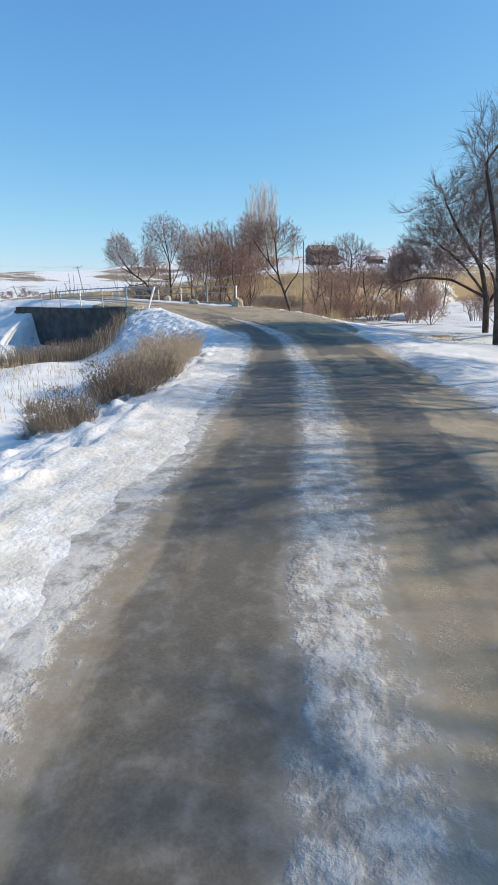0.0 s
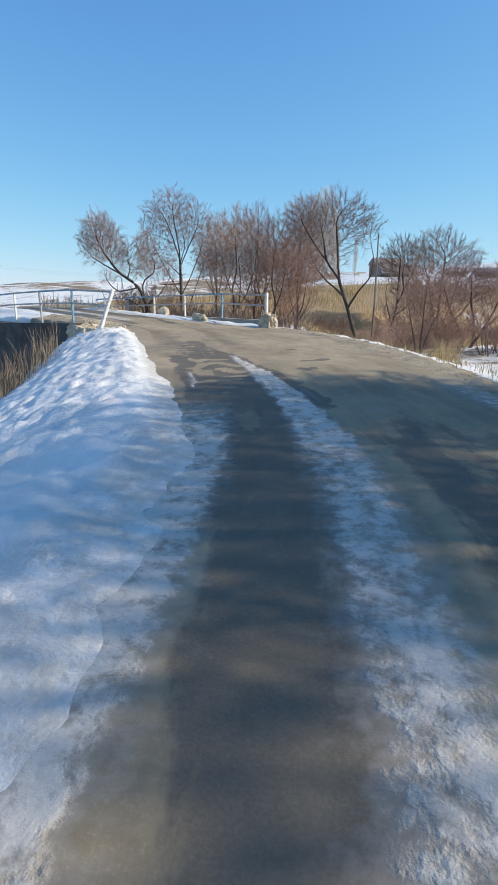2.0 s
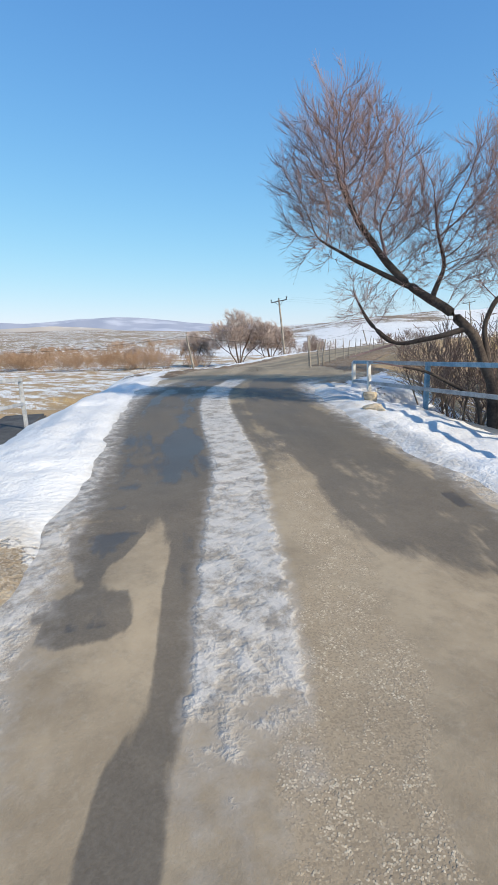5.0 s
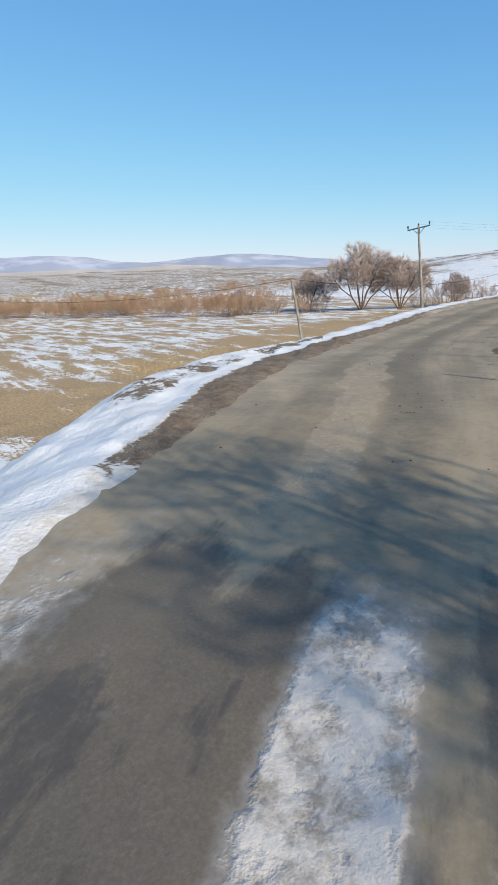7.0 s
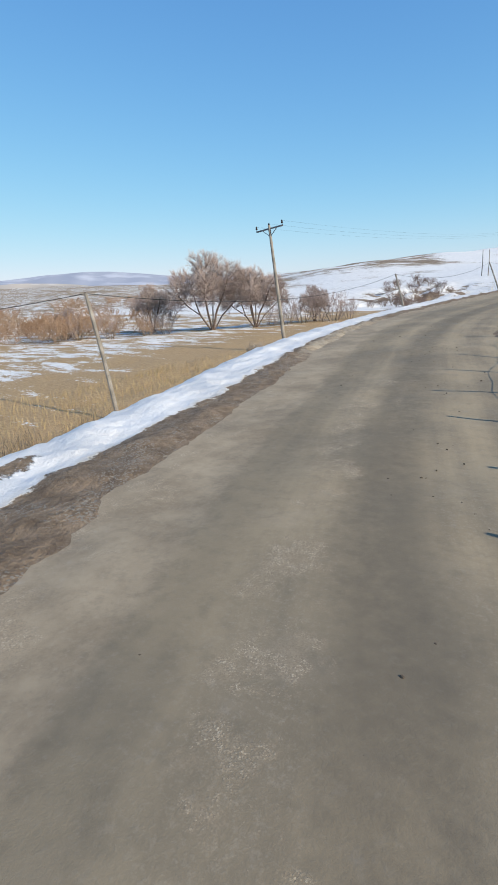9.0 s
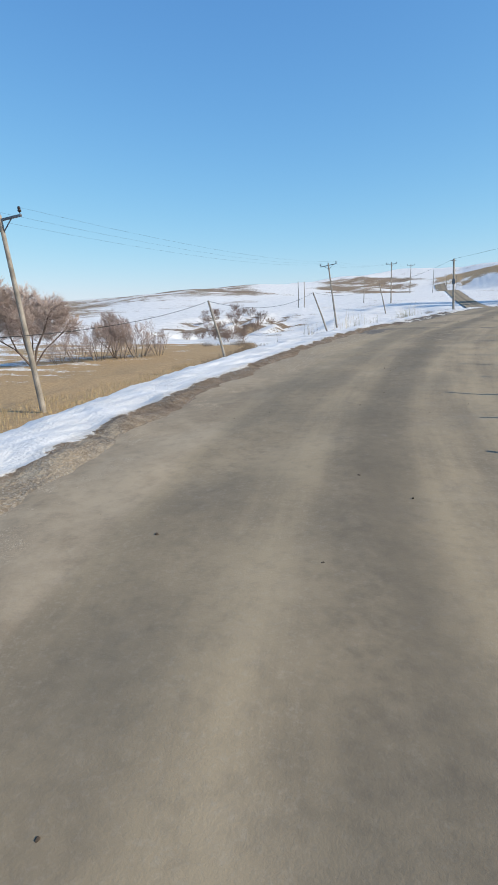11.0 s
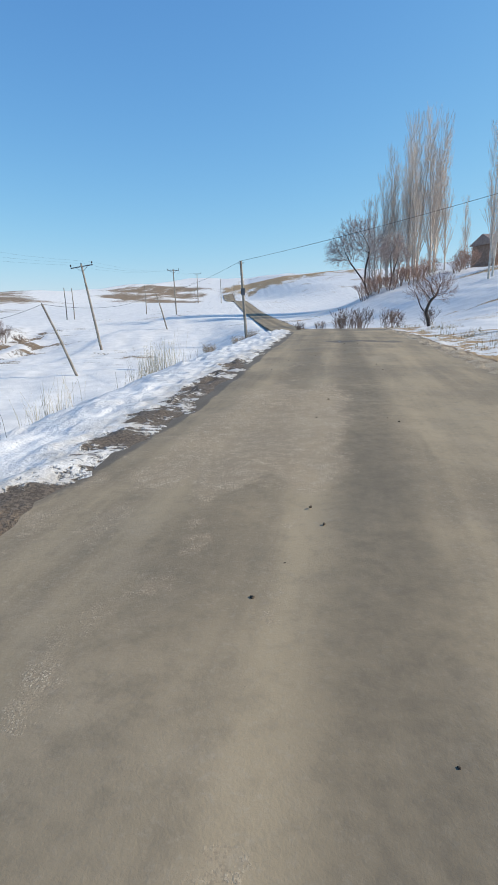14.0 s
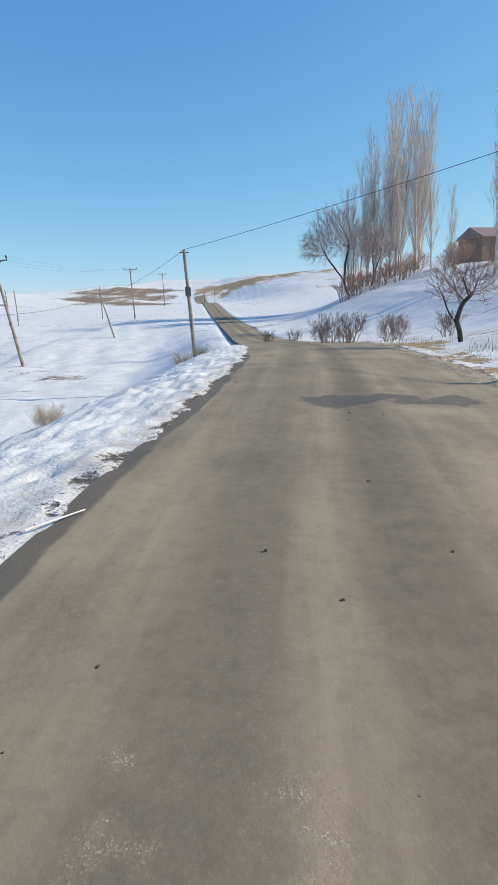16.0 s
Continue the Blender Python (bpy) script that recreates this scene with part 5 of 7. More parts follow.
tree_h = crown_tree("willow_tree", _at, "low many-stemmed bare willow leaning over the stream", "tree",
                    [[_r0, (8.7, 42.6, _z + 0.8), (8.0, 42.5, _z + 2.0), (7.6, 42.4, _z + 3.0)], [(9.3, 42.6, _r0[2]), (9.4, 42.6, _z + 1.0), (9.1, 42.7, _z + 2.3), (9.0, 42.7, _z + 3.4)], [(9.4, 42.6, _z + 0.2), (10.1, 42.7, _z + 1.2), (11.0, 42.8, _z + 2.1), (12.0, 42.8, _z + 2.8)],
                     [(9.5, 42.7, _z + 0.3), (10.3, 42.9, _z + 1.7), (10.7, 43.0, _z + 3.0)], [_r0, (8.4, 42.8, _z + 0.6), (7.2, 43.0, _z + 1.2)]],
                    [(8.2, 42.5, _z + 2.9, 1.5, 1.3, 1.0, 700), (9.8, 42.7, _z + 3.0, 1.5, 1.3, 1.0, 700), (11.4, 42.8, _z + 2.6, 1.1, 1.1, 0.9, 320), (7.0, 42.8, _z + 1.7, 0.9, 0.9, 0.7, 240)], 23, BARK, TWIG_RED, "willows by the stream", 0.15, 0.165, twigs=4, tip=0.0042, thick=1.2, stout=0.06, reach=(0.2, 0.5))
_at, _r0 = root(9.6, 51.0)
_z = _at[2]
tree_g = crown_tree("willow_tree", _at, "tall bare willow with a round pinkish-grey crown across the stream", "tree",
                    [[_r0, (9.5, 51.0, _z + 1.6), (9.0, 51.0, _z + 3.6), (8.6, 51.0, _z + 5.4)], [(9.5, 51.0, _z + 1.5), (10.2, 51.1, _z + 3.4), (10.6, 51.1, _z + 5.2)], [(9.5, 51.0, _z + 2.0), (9.6, 51.4, _z + 4.2), (9.7, 51.5, _z + 6.4)], [(9.4, 51.0, _z + 1.9), (8.2, 50.8, _z + 3.0), (7.5, 50.7, _z + 4.0)], [(9.6, 51.0, _z + 1.8), (11.0, 51.2, _z + 3.0), (11.8, 51.3, _z + 4.2)]],
                    [(9.0, 51.0, _z + 6.8, 1.4, 1.3, 1.5, 800), (10.7, 51.2, _z + 6.2, 1.3, 1.3, 1.4, 650), (7.7, 50.8, _z + 4.9, 1.1, 1.1, 1.2, 420), (11.8, 51.3, _z + 4.7, 1.0, 1.0, 1.2, 360), (9.6, 51.0, _z + 4.6, 1.4, 1.2, 1.0, 260)], 25, BARK, TWIG, "willows by the stream", 0.17, 0.19, twigs=4, tip=0.0052, reach=(0.25, 0.55), lift=0.1, stout=0.06)
_at, _r0 = root(5.9, 38.6)
_z = _at[2]
dome = crown_tree("willow_bush", _at, "dense dome-shaped red-brown willow bush beside the stream", "bush",
                  [[_r0, (5.6, 38.6, _z + 1.0), (5.2, 38.5, _z + 2.4)], [_r0, (6.2, 38.7, _z + 1.0), (6.7, 38.8, _z + 2.3)], [_r0, (5.9, 38.4, _z + 1.3), (5.9, 38.3, _z + 3.0)], [_r0, (5.2, 38.9, _z + 0.7), (4.5, 39.0, _z + 1.4)], [_r0, (6.8, 38.4, _z + 0.7), (7.5, 38.3, _z + 1.4)]],
                  [(5.9, 38.5, _z + 2.7, 1.3, 1.2, 1.3, 900), (4.9, 38.7, _z + 1.6, 1.0, 1.0, 1.1, 420), (7.0, 38.5, _z + 1.6, 1.0, 1.0, 1.1, 420)], 27, YOUNG_BARK, TWIG_RED, "bushes", 0.14, 0.16, twigs=5, tip=0.0042, reach=(0.2, 0.5), lift=0.1)
again(tree_c, -1.1, 45.4, 1.0, 150)
again(tree_c, -2.2, 46.6, 1.0, 20)
again(tree_c, 0.3, 47.2, 0.95, 290)
again(tree_c, -4.9, 48.5, 0.9, 70)
again(dome, 13.6, 41.6, 0.7, 60)
again(dome, 11.4, 33.4, 0.5, 200)
again(tree_b, 0.2, 50.5, 0.95, 220)
again(tree_f, 5.6, 47.6, 0.95, 120)
again(tree_c, 12.8, 45.5, 0.8, 250)
again(tree_b, 14.5, 53.0, 0.85, 250)
again(tree_c, 17.0, 47.0, 0.75, 100)
_at, _r0 = root(8.2, 17.5)
tree_r = crown_tree("willow_tree", _at, "spreading old willow with few drooping boughs beside the road", "tree",
                    [[_r0, (8.1, 17.5, 0.6), (7.9, 17.5, 2.2), (7.8, 17.6, 3.8)], [(7.95, 17.5, 2.2), (7.5, 17.5, 3.8), (7.2, 17.5, 4.9)], [(8.0, 17.5, 1.4), (9.0, 17.8, 2.7), (9.6, 18.0, 4.0)], [(8.0, 17.5, 1.2), (7.5, 17.0, 1.9), (7.0, 16.8, 2.1)]],
                    [(7.3, 17.5, 5.2, 0.8, 1.0, 1.0, 420), (8.5, 17.6, 5.8, 1.4, 1.4, 1.4, 620), (9.9, 17.9, 4.6, 1.4, 1.4, 1.4, 520), (8.4, 17.4, 3.6, 1.1, 1.2, 0.8, 200), (7.0, 16.9, 2.3, 0.6, 0.8, 0.4, 60)], 30, BARK, TWIG_GREY, "trees along the verge", 0.19, 0.24, lift=0.05, twigs=5, tip=0.005, droop=0.15, thick=1.2, stout=0.05, reach=(0.3, 0.7))
_at, _r0 = root(9.8, 22.0)
tree_s = crown_tree("willow_tree", _at, "large round dense willow with dark boughs beside the road", "tree",
                    [[_r0, (9.7, 22.0, 0.7), (9.3, 22.0, 2.2), (9.1, 22.0, 3.6)], [(9.75, 22.0, 0.6), (10.6, 22.2, 2.0), (11.0, 22.3, 3.2)], [(9.6, 22.0, 1.0), (8.4, 21.6, 2.2), (7.3, 21.3, 2.9)], [(9.6, 22.0, 0.9), (8.2, 21.9, 1.6), (6.9, 21.8, 1.7), (5.7, 21.8, 1.45)], [(9.4, 22.0, 1.9), (8.3, 22.3, 3.6), (7.7, 22.4, 4.7)]],
                    [(9.1, 22.0, 3.9, 2.35, 2.2, 1.65, 1900), (7.4, 21.7, 2.7, 1.4, 1.5, 0.9, 650), (10.9, 22.1, 3.4, 1.6, 1.8, 1.6, 600), (6.6, 21.8, 1.9, 1.0, 1.2, 0.5, 330), (5.9, 21.8, 1.6, 0.6, 0.8, 0.35, 120)], 33, BARK, TWIG_GREY, "trees along the verge", 0.17, 0.19, lift=0.08, twigs=5, tip=0.0052, droop=0.06, thick=1.0, wood=0.045, stout=0.06, reach=(0.3, 0.7))
again(tree_r, 10.5, 8.4, 0.95, 100)
again(tree_r, 11.5, 12.4, 0.95, 200)
# two larger willows out of view, added to deepen the shade across the road
again(tree_r, 12.4, 17.6, 1.25, 120)
again(tree_r, 13.6, 21.0, 1.3, 260)
again(tree_r, 10.2, 4.6, 0.9, 300)
again(tree_r, 10.8, 1.0, 0.95, 30)
again(dome, 13.0, 27.5, 0.75, 150)

# low red shoots along the stream
shrub = tree("willow_bush", at_ground(7.2, 38.8), "low red-brown bush of thin bare shoots", "bush", SHRUB,
             [(math.cos(a) * 0.25, math.sin(a) * 0.25, math.cos(a) * 0.45, math.sin(a) * 0.45, 1.25, 0.03) for a in (0.3, 1.1, 1.9, 2.8, 3.5, 4.4, 5.2, 5.9)], 41, WEED, TWIG_RED, "bushes")
for x, y, s, rz in ((9.3, 39.5, 1.2, 40), (5.2, 40.0, 0.9, 90), (11.5, 37.5, 1.0, 130), (4.0, 37.0, 0.8, 200), (13.5, 41, 1.3, 10), (8.5, 46, 1.4, 66), (2.2, 40.5, 0.9, 77), (15.5, 36.5, 1.0, 170)):
    again(shrub, x, y, s, rz)

for x, y, s, rz in ((7.8, 40.2, 1.0, 100), (10.2, 40.4, 0.9, 160), (12.2, 40.0, 1.0, 220), (4.9, 42.2, 1.1, 60), (6.9, 43.6, 1.2, 340), (1.5, 43.0, 0.8, 40), (-0.6, 42.4, 0.8, 190), (-2.2, 42.8, 1.2, 250), (-3.9, 43.4, 1.3, 10),
                    (-0.2, 48.5, 1.2, 66), (2.5, 49.0, 1.2, 130), (5.0, 49.6, 1.2, 200), (-3.0, 48.8, 1.4, 280), (12.5, 47.5, 1.3, 12)):
    again(shrub, x, y, s, rz, 0.8)

# big willows in the western meadow
def meadow_willow(x, y, size, seed, label, spread=1.0, twig=None):
    """An old willow that forks close above the ground; its crown reaches low."""
    at, r0 = root(x, y)
    z = at[2]

    def q(u, v, h):
        return (x + size * spread * (0.72 * u - 0.7 * v), y + size * spread * (0.7 * u + 0.72 * v), z + size * h)

    limbs = [[r0, q(-1.4, 0, 1.9), q(-3.0, 0.2, 3.2), q(-4.1, 0.3, 4.6)], [r0, q(-0.5, 0.3, 2.4), q(-0.7, 0.5, 4.6), q(-0.4, 0.6, 7.0)], [r0, q(0.6, -0.2, 2.2), q(1.5, -0.5, 4.0), q(2.3, -0.7, 6.2)],
             [r0, q(1.3, 0.5, 1.7), q(2.9, 0.8, 3.2), q(4.0, 0.9, 4.2)], [r0, q(0.2, 1.2, 2.2), q(0.4, 2.3, 4.4)], [r0, q(-0.4, -1.2, 2.2), q(-0.8, -2.3, 4.4)], [q(-1.4, 0, 1.9), q(-1.9, -0.4, 3.6), q(-2.2, -0.6, 5.6)]]
    k = size * spread
    crowns = [(*q(-3.3, 0.2, 5.5), 1.7 * k, 1.7 * k, 1.7 * size, 330), (*q(-0.3, 0.4, 7.0), 2.0 * k, 2.0 * k, 2.1 * size, 520), (*q(2.6, -0.5, 6.0), 1.8 * k, 1.8 * k, 1.8 * size, 400), (*q(3.9, 0.8, 4.3), 1.2 * k, 1.3 * k, 1.3 * size, 220),
              (*q(0.4, 2.2, 5.0), 1.7 * k, 1.5 * k, 1.7 * size, 240), (*q(-0.7, -2.2, 5.0), 1.7 * k, 1.5 * k, 1.7 * size, 240), (*q(-3.9, 0.2, 3.8), 1.0 * k, 1.0 * k, 1.0 * size, 120), (*q(-1.5, -0.4, 4.2), 1.4 * k, 1.4 * k, 1.2 * size, 120), (*q(1.6, -0.2, 4.0), 1.3 * k, 1.4 * k, 1.2 * size, 120)]
    return crown_tree("willow_tree", at, label, "tree", limbs, crowns, seed, YOUNG_BARK, twig or TWIG_PALE, "meadow willows", 0.27 * size, 0.29 * size, twigs=9, tip=0.0125 * size, reach=(0.45 * size, 1.1 * size), wood=0.06 * size, thick=0.95)


# old willows in the western meadow
big = meadow_willow(-64.3, 97.0, 0.93, 50, "old many-stemmed bare willow with a broad pinkish-brown crown in the meadow")
meadow_willow(-60.6, 100.6, 0.74, 51, "leaning many-stemmed bare willow beside the largest one", 1.1)
meadow_willow(-73.9, 96.1, 0.62, 52, "smaller bare willow with a forked trunk in the meadow", 0.85)
again(big, -83.5, 90.0, 0.42, 200)
again(big, -56.0, 106.4, 0.42, 20, 1.15, 0.0, "slim bare willow beside the snowy stream bank")


far_bush = tree("willow_bush", at_ground(-73.0, 88.6), "round dark bare bush beside the meadow stream", "bush", dict(SHRUB, kids=(4, 5, 5), least=0.0065, angle=((15, 48), (18, 50), (14, 46))),
                [(math.cos(a) * 0.3, math.sin(a) * 0.3, math.cos(a) * 0.5, math.sin(a) * 0.5, 1.7, 0.04) for a in (0.2, 1.0, 1.9, 2.7, 3.5, 4.4, 5.2, 5.9)], 43, WEED, TWIG_PALE, "bushes")
for x, y, s, rz in ((-58.0, 103.4, 1.0, 10), (-56.6, 104.8, 1.2, 80), (-55.2, 106.2, 1.0, 150), (-53.9, 107.4, 1.25, 220), (-52.6, 108.8, 0.9, 300), (-59.2, 102.2, 0.8, 40), (-76.0, 86.2, 0.9, 130), (-68.6, 93.4, 0.9, 190), (-70.4, 92.0, 0.8, 250)):
    again(far_bush, x, y, s, rz)


thin_bush = tree("willow_bush", at_ground(-78.5, 86.0), "thin bare bush beside the meadow stream", "bush", dict(SHRUB, kids=(3, 4, 4), least=0.01, angle=((15, 48), (18, 50), (14, 46))),
                 [(math.cos(a) * 0.3, math.sin(a) * 0.3, math.cos(a) * 0.5, math.sin(a) * 0.5, 1.7, 0.04) for a in (0.2, 1.0, 1.9, 2.7, 3.5, 4.4, 5.2, 5.9)], 44, WEED, TWIG_RED, "bushes")


def thicket(name, spots, label, mesh_from, seed):
    """Many far bushes in one object."""
    rng = random.Random(seed)
    parts = [c for c in mesh_from.children]
    src = max((c.data for c in parts), key=lambda m: len(m.vertices))
    co = np.empty(len(src.vertices) * 3, np.float32)
    src.vertices.foreach_get("co", co)
    co = co.reshape(-1, 3)
    vi = np.empty(len(src.loops), np.int32)
    src.loops.foreach_get("vertex_index", vi)
    verts, idx = [], []
    for x, y, s in spots:
        a = rng.uniform(0, 6.28)
        c, t = math.cos(a), math.sin(a)
        p = co * (0.72 * s * rng.uniform(0.8, 1.2)) * (1.3, 1.3, 1.0)
        p = np.stack([p[:, 0] * c - p[:, 1] * t, p[:, 0] * t + p[:, 1] * c, p[:, 2]], -1) + at_ground(x, y)
        idx.append(vi + len(verts) * len(co))
        verts.append(p)
    me = bpy.data.meshes.new(name)
    v, l = np.vstack(verts).astype(np.float32), np.concatenate(idx).astype(np.int32)
    me.vertices.add(len(v))
    me.vertices.foreach_set("co", v.ravel())
    me.loops.add(len(l))
    me.loops.foreach_set("vertex_index", l)
    me.polygons.add(len(l) // 4)
    me.polygons.foreach_set("loop_start", (np.arange(len(l) // 4) * 4).astype(np.int32))
    me.update(calc_edges=True)
    me.materials.append(TWIG_RUST)
    return tagged(new(name, me), label, "thicket", kind="stuff")


_rng = random.Random(61)
_spots = []
for _ in range(120):
    u = _rng.uniform(0, 1)
    _spots.append((-70 - 75 * u + _rng.uniform(-3, 3), 92 - 32 * u + _rng.uniform(-7, 7), _rng.uniform(1.0, 1.9)))
for _ in range(40):
    _spots.append((_rng.uniform(-190, -90), _rng.uniform(95, 150), _rng.uniform(1.0, 1.9)))
thicket("willow_thicket", _spots, "long thicket of rust-coloured bare willow shoots along the stream", thin_bush, 62)

# grove on the slope
poplar = tree("poplar_tree", at_ground(3.9, 181.0), "tall slender bare poplar with a pale trunk", "tree", POPLAR, [(0, 0, 0.01, 0, 22.0, 0.23)], 71, POPLAR_BARK, POPLAR_TWIG, "poplar grove")
for x, y, s, rz in ((-3.2, 183, 0.62, 40), (-0.6, 181.5, 0.7, 80), (1.4, 184, 0.86, 130), (2.6, 180, 0.95, 170), (5.2, 183, 1.0, 220), (6.6, 180.5, 0.93, 260), (7.9, 182, 0.85, 300), (4.6, 186, 0.9, 10),
                    (9.6, 181, 0.72, 55), (8.8, 184, 0.8, 120), (-2.4, 179, 0.6, 250), (6.0, 178, 0.88, 30), (0.0, 183.5, 0.78, 310), (0.6, 178.5, 0.66, 200), (-1.6, 186, 0.66, 15), (3.2, 177.5, 0.8, 95), (15.5, 187.0, 0.5, 20), (0.3, 142.0, 0.56, 150), (1.6, 144.0, 0.52, 280)):
    again(poplar, x, y, s, rz)
_at, _r0 = root(-6.5, 168.5)
_z = _at[2]
tree_q = crown_tree("deciduous_tree", _at, "bare rounded tree leaning out beside the poplars", "tree",
                    [[_r0, (-7.7, 168.5, _z + 2.4), (-9.6, 168.5, _z + 4.8)], [(-7.3, 168.5, _z + 1.6), (-7.2, 168.6, _z + 4.0), (-6.6, 168.6, _z + 6.6)]],
                    [(-10.8, 168.5, _z + 6.4, 2.4, 2.4, 2.1, 520), (-8.4, 168.5, _z + 8.4, 2.9, 2.6, 2.8, 760), (-6.0, 168.6, _z + 6.8, 2.0, 2.0, 2.3, 360)], 80, BARK, TWIG_PALE, "trees on the slope", 0.3, 0.35, twigs=4, tip=0.011, reach=(0.6, 1.3), wood=0.07)
again(tree_q, -2.2, 173.0, 0.7, 100)
_at, _r0 = root(-15.9, 112.2)
_z = _at[2]
fruit = crown_tree("fruit_tree", _at, "small dark bare fruit tree with a crooked trunk", "tree",
                   [[_r0, (-16.05, 112.2, _z + 0.5), (-16.45, 112.2, _z + 1.0)], [(-16.2, 112.2, _z + 0.7), (-16.0, 112.2, _z + 1.3), (-15.6, 112.2, _z + 1.7)]],
                   [(-16.4, 112.2, _z + 2.0, 0.8, 0.8, 0.75, 420), (-15.5, 112.2, _z + 2.0, 0.75, 0.8, 0.7, 360)], 84, BARK, TWIG_RED, "trees on the slope", 0.1, 0.115, twigs=3, tip=0.0036, reach=(0.2, 0.45), thick=1.9)
tagged(fruit, "small dark bare fruit tree beside the verge", "tree")
grey_bush = tree("bare_bush", at_ground(-19.2, 120.0), "grey bare bush beside the road", "bush", SHRUB,
                 [(math.cos(a) * 0.2, math.sin(a) * 0.2, math.cos(a) * 0.4, math.sin(a) * 0.4, 1.1, 0.025) for a in (0.5, 1.6, 2.4, 3.6, 4.4, 5.5)], 90, WEED, TWIG_GREY, "bushes")
for x, y, s, rz in ((-17.6, 121.5, 0.9, 30), (-16.2, 119.5, 0.8, 90), (-14.2, 117.5, 0.7, 140), (-18.6, 118.6, 0.6, 200), (-15.4, 120.8, 0.75, 250), (-21.3, 130, 0.6, 10), (-19.8, 128, 0.6, 60), (-18.0, 129, 0.7, 100)):
    again(grey_bush, x, y, s, rz)
for i, (x, y) in enumerate(((4.5, 162), (6.5, 165), (8.5, 168), (7, 155), (-8.5, 163), (-6.5, 165), (-4.5, 164), (-2.5, 167), (-0.5, 166), (1.5, 169), (-5.5, 170), (3.5, 171), (-3.5, 172), (0.5, 174))):
    again(shrub, x, y, 1.15 + 0.25 * (i % 3), 40 * i)
for x, y, s, rz in ((-4.4, 39.9, 1.5, 20), (-2.9, 39.0, 1.4, 80), (-1.5, 38.2, 1.5, 150), (-6.3, 42.6, 1.3, 210), (0.2, 37.6, 1.4, 260), (-4.9, 41.2, 1.6, 300), (-8.0, 41.7, 1.05, 40), (-8.9, 42.5, 0.8, 250), (-6.8, 41.4, 1.35, 120), (-5.7, 42.0, 1.5, 200), (-3.6, 40.8, 1.7, 15), (-2.4, 40.2, 1.7, 95), (-0.9, 39.6, 1.6, 170), (-4.2, 42.6, 1.8, 60)):
    again(grey_bush, x, y, s, rz)
for i, (x, y) in enumerate(((-52, 124), (-54.5, 127), (-57, 131), (-60, 129), (-56, 140), (-60, 146), (-64, 150), (-68, 152), (-58, 153), (-72, 160), (-66, 164), (-70, 171))):
    again(grey_bush, x, y, 1.0 + 0.3 * (i % 3), 50 * i, 0.75)
    again(grey_bush, x + 1.6, y + 1.1, 0.9 + 0.25 * ((i + 1) % 3), 80 * i, 0.7)


# ---- dry weeds and grass ----
def blades(name, spots, label, material, seed, height, count, spread, width=0.006):
    """Tufts of thin dry stalks, in one object."""
    rng = np.random.RandomState(seed)
    xy = np.array(spots, float)
    xy = np.repeat(xy, count, 0)
    n = len(xy)
    ang, rad = rng.uniform(0, 6.283, n), spread * np.sqrt(rng.uniform(0, 1, n))
    x, y = xy[:, 0] + np.cos(ang) * rad, xy[:, 1] + np.sin(ang) * rad
    z = land(x, y)
    h = height * rng.uniform(0.45, 1.15, n)
    lean, la = rng.uniform(0.02, 0.45, n), rng.uniform(0, 6.283, n)
    tx, ty = np.cos(la) * lean * h, np.sin(la) * lean * h
    wa = rng.uniform(0, 6.283, n)
    wx, wy = np.cos(wa) * width, np.sin(wa) * width
    a = np.stack([x - wx, y - wy, z - 0.03], -1)
    b = np.stack([x + wx, y + wy, z - 0.03], -1)
    m1 = np.stack([x + tx * 0.4 - wx * 0.8, y + ty * 0.4 - wy * 0.8, z + h * 0.6], -1)
    m2 = np.stack([x + tx * 0.4 + wx * 0.8, y + ty * 0.4 + wy * 0.8, z + h * 0.6], -1)
    t1 = np.stack([x + tx - wx * 0.4, y + ty - wy * 0.4, z + h], -1)
    t2 = np.stack([x + tx + wx * 0.4, y + ty + wy * 0.4, z + h], -1)
    v = np.stack([a, b, m2, m1, t2, t1], 1).reshape(-1, 3)
    q = np.arange(n)[:, None] * 6
    f = np.stack([q + [0, 1, 2, 3], q + [3, 2, 4, 5]], 1).reshape(-1, 4)
    ob = mesh_object(name, v.tolist(), f.tolist(), material)
    return tagged(ob, label, "grass", kind="stuff")


def sprinkle(seed, n, x0, x1, y0, y1, keep=None):
    rng = np.random.RandomState(seed)
    x, y = rng.uniform(x0, x1, n), rng.uniform(y0, y1, n)
    ok = np.ones(n, bool) if keep is None else keep(x, y)
    return np.stack([x, y], -1)[ok]


def off_road(lo, hi, sgn):
    def test(x, y):
        s, _, w = beside_road(x, y)
        return (s * sgn - w > lo) & (s * sgn - w < hi)

    return test


blades("meadow_grass", sprinkle(1, 2600, -46, -24, 52, 112, lambda x, y: (cover(x, y)[0] < 0.4) & off_road(4.0, 20, -1)(x, y)), "dry straw-coloured grass of the meadow", DRY, 101, 0.3, 18, 1.1, 0.006)
blades("verge_reeds", np.vstack([sprinkle(2, 16, -29.3, -27.8, 97.2, 100.2), sprinkle(21, 6, -30.4, -29.4, 92.8, 94.6), sprinkle(22, 7, -30.6, -28.6, 101.8, 104)]), "tan dry reeds in the snow beside the road", PALE, 102, 0.85, 16, 0.38, 0.0032)
blades("verge_reeds", sprinkle(3, 34, -34, -26, 70, 112, off_road(1.6, 7.0, -1)), "thin dry stalks standing in the snow", WEED, 103, 0.4, 8, 0.3, 0.0035)
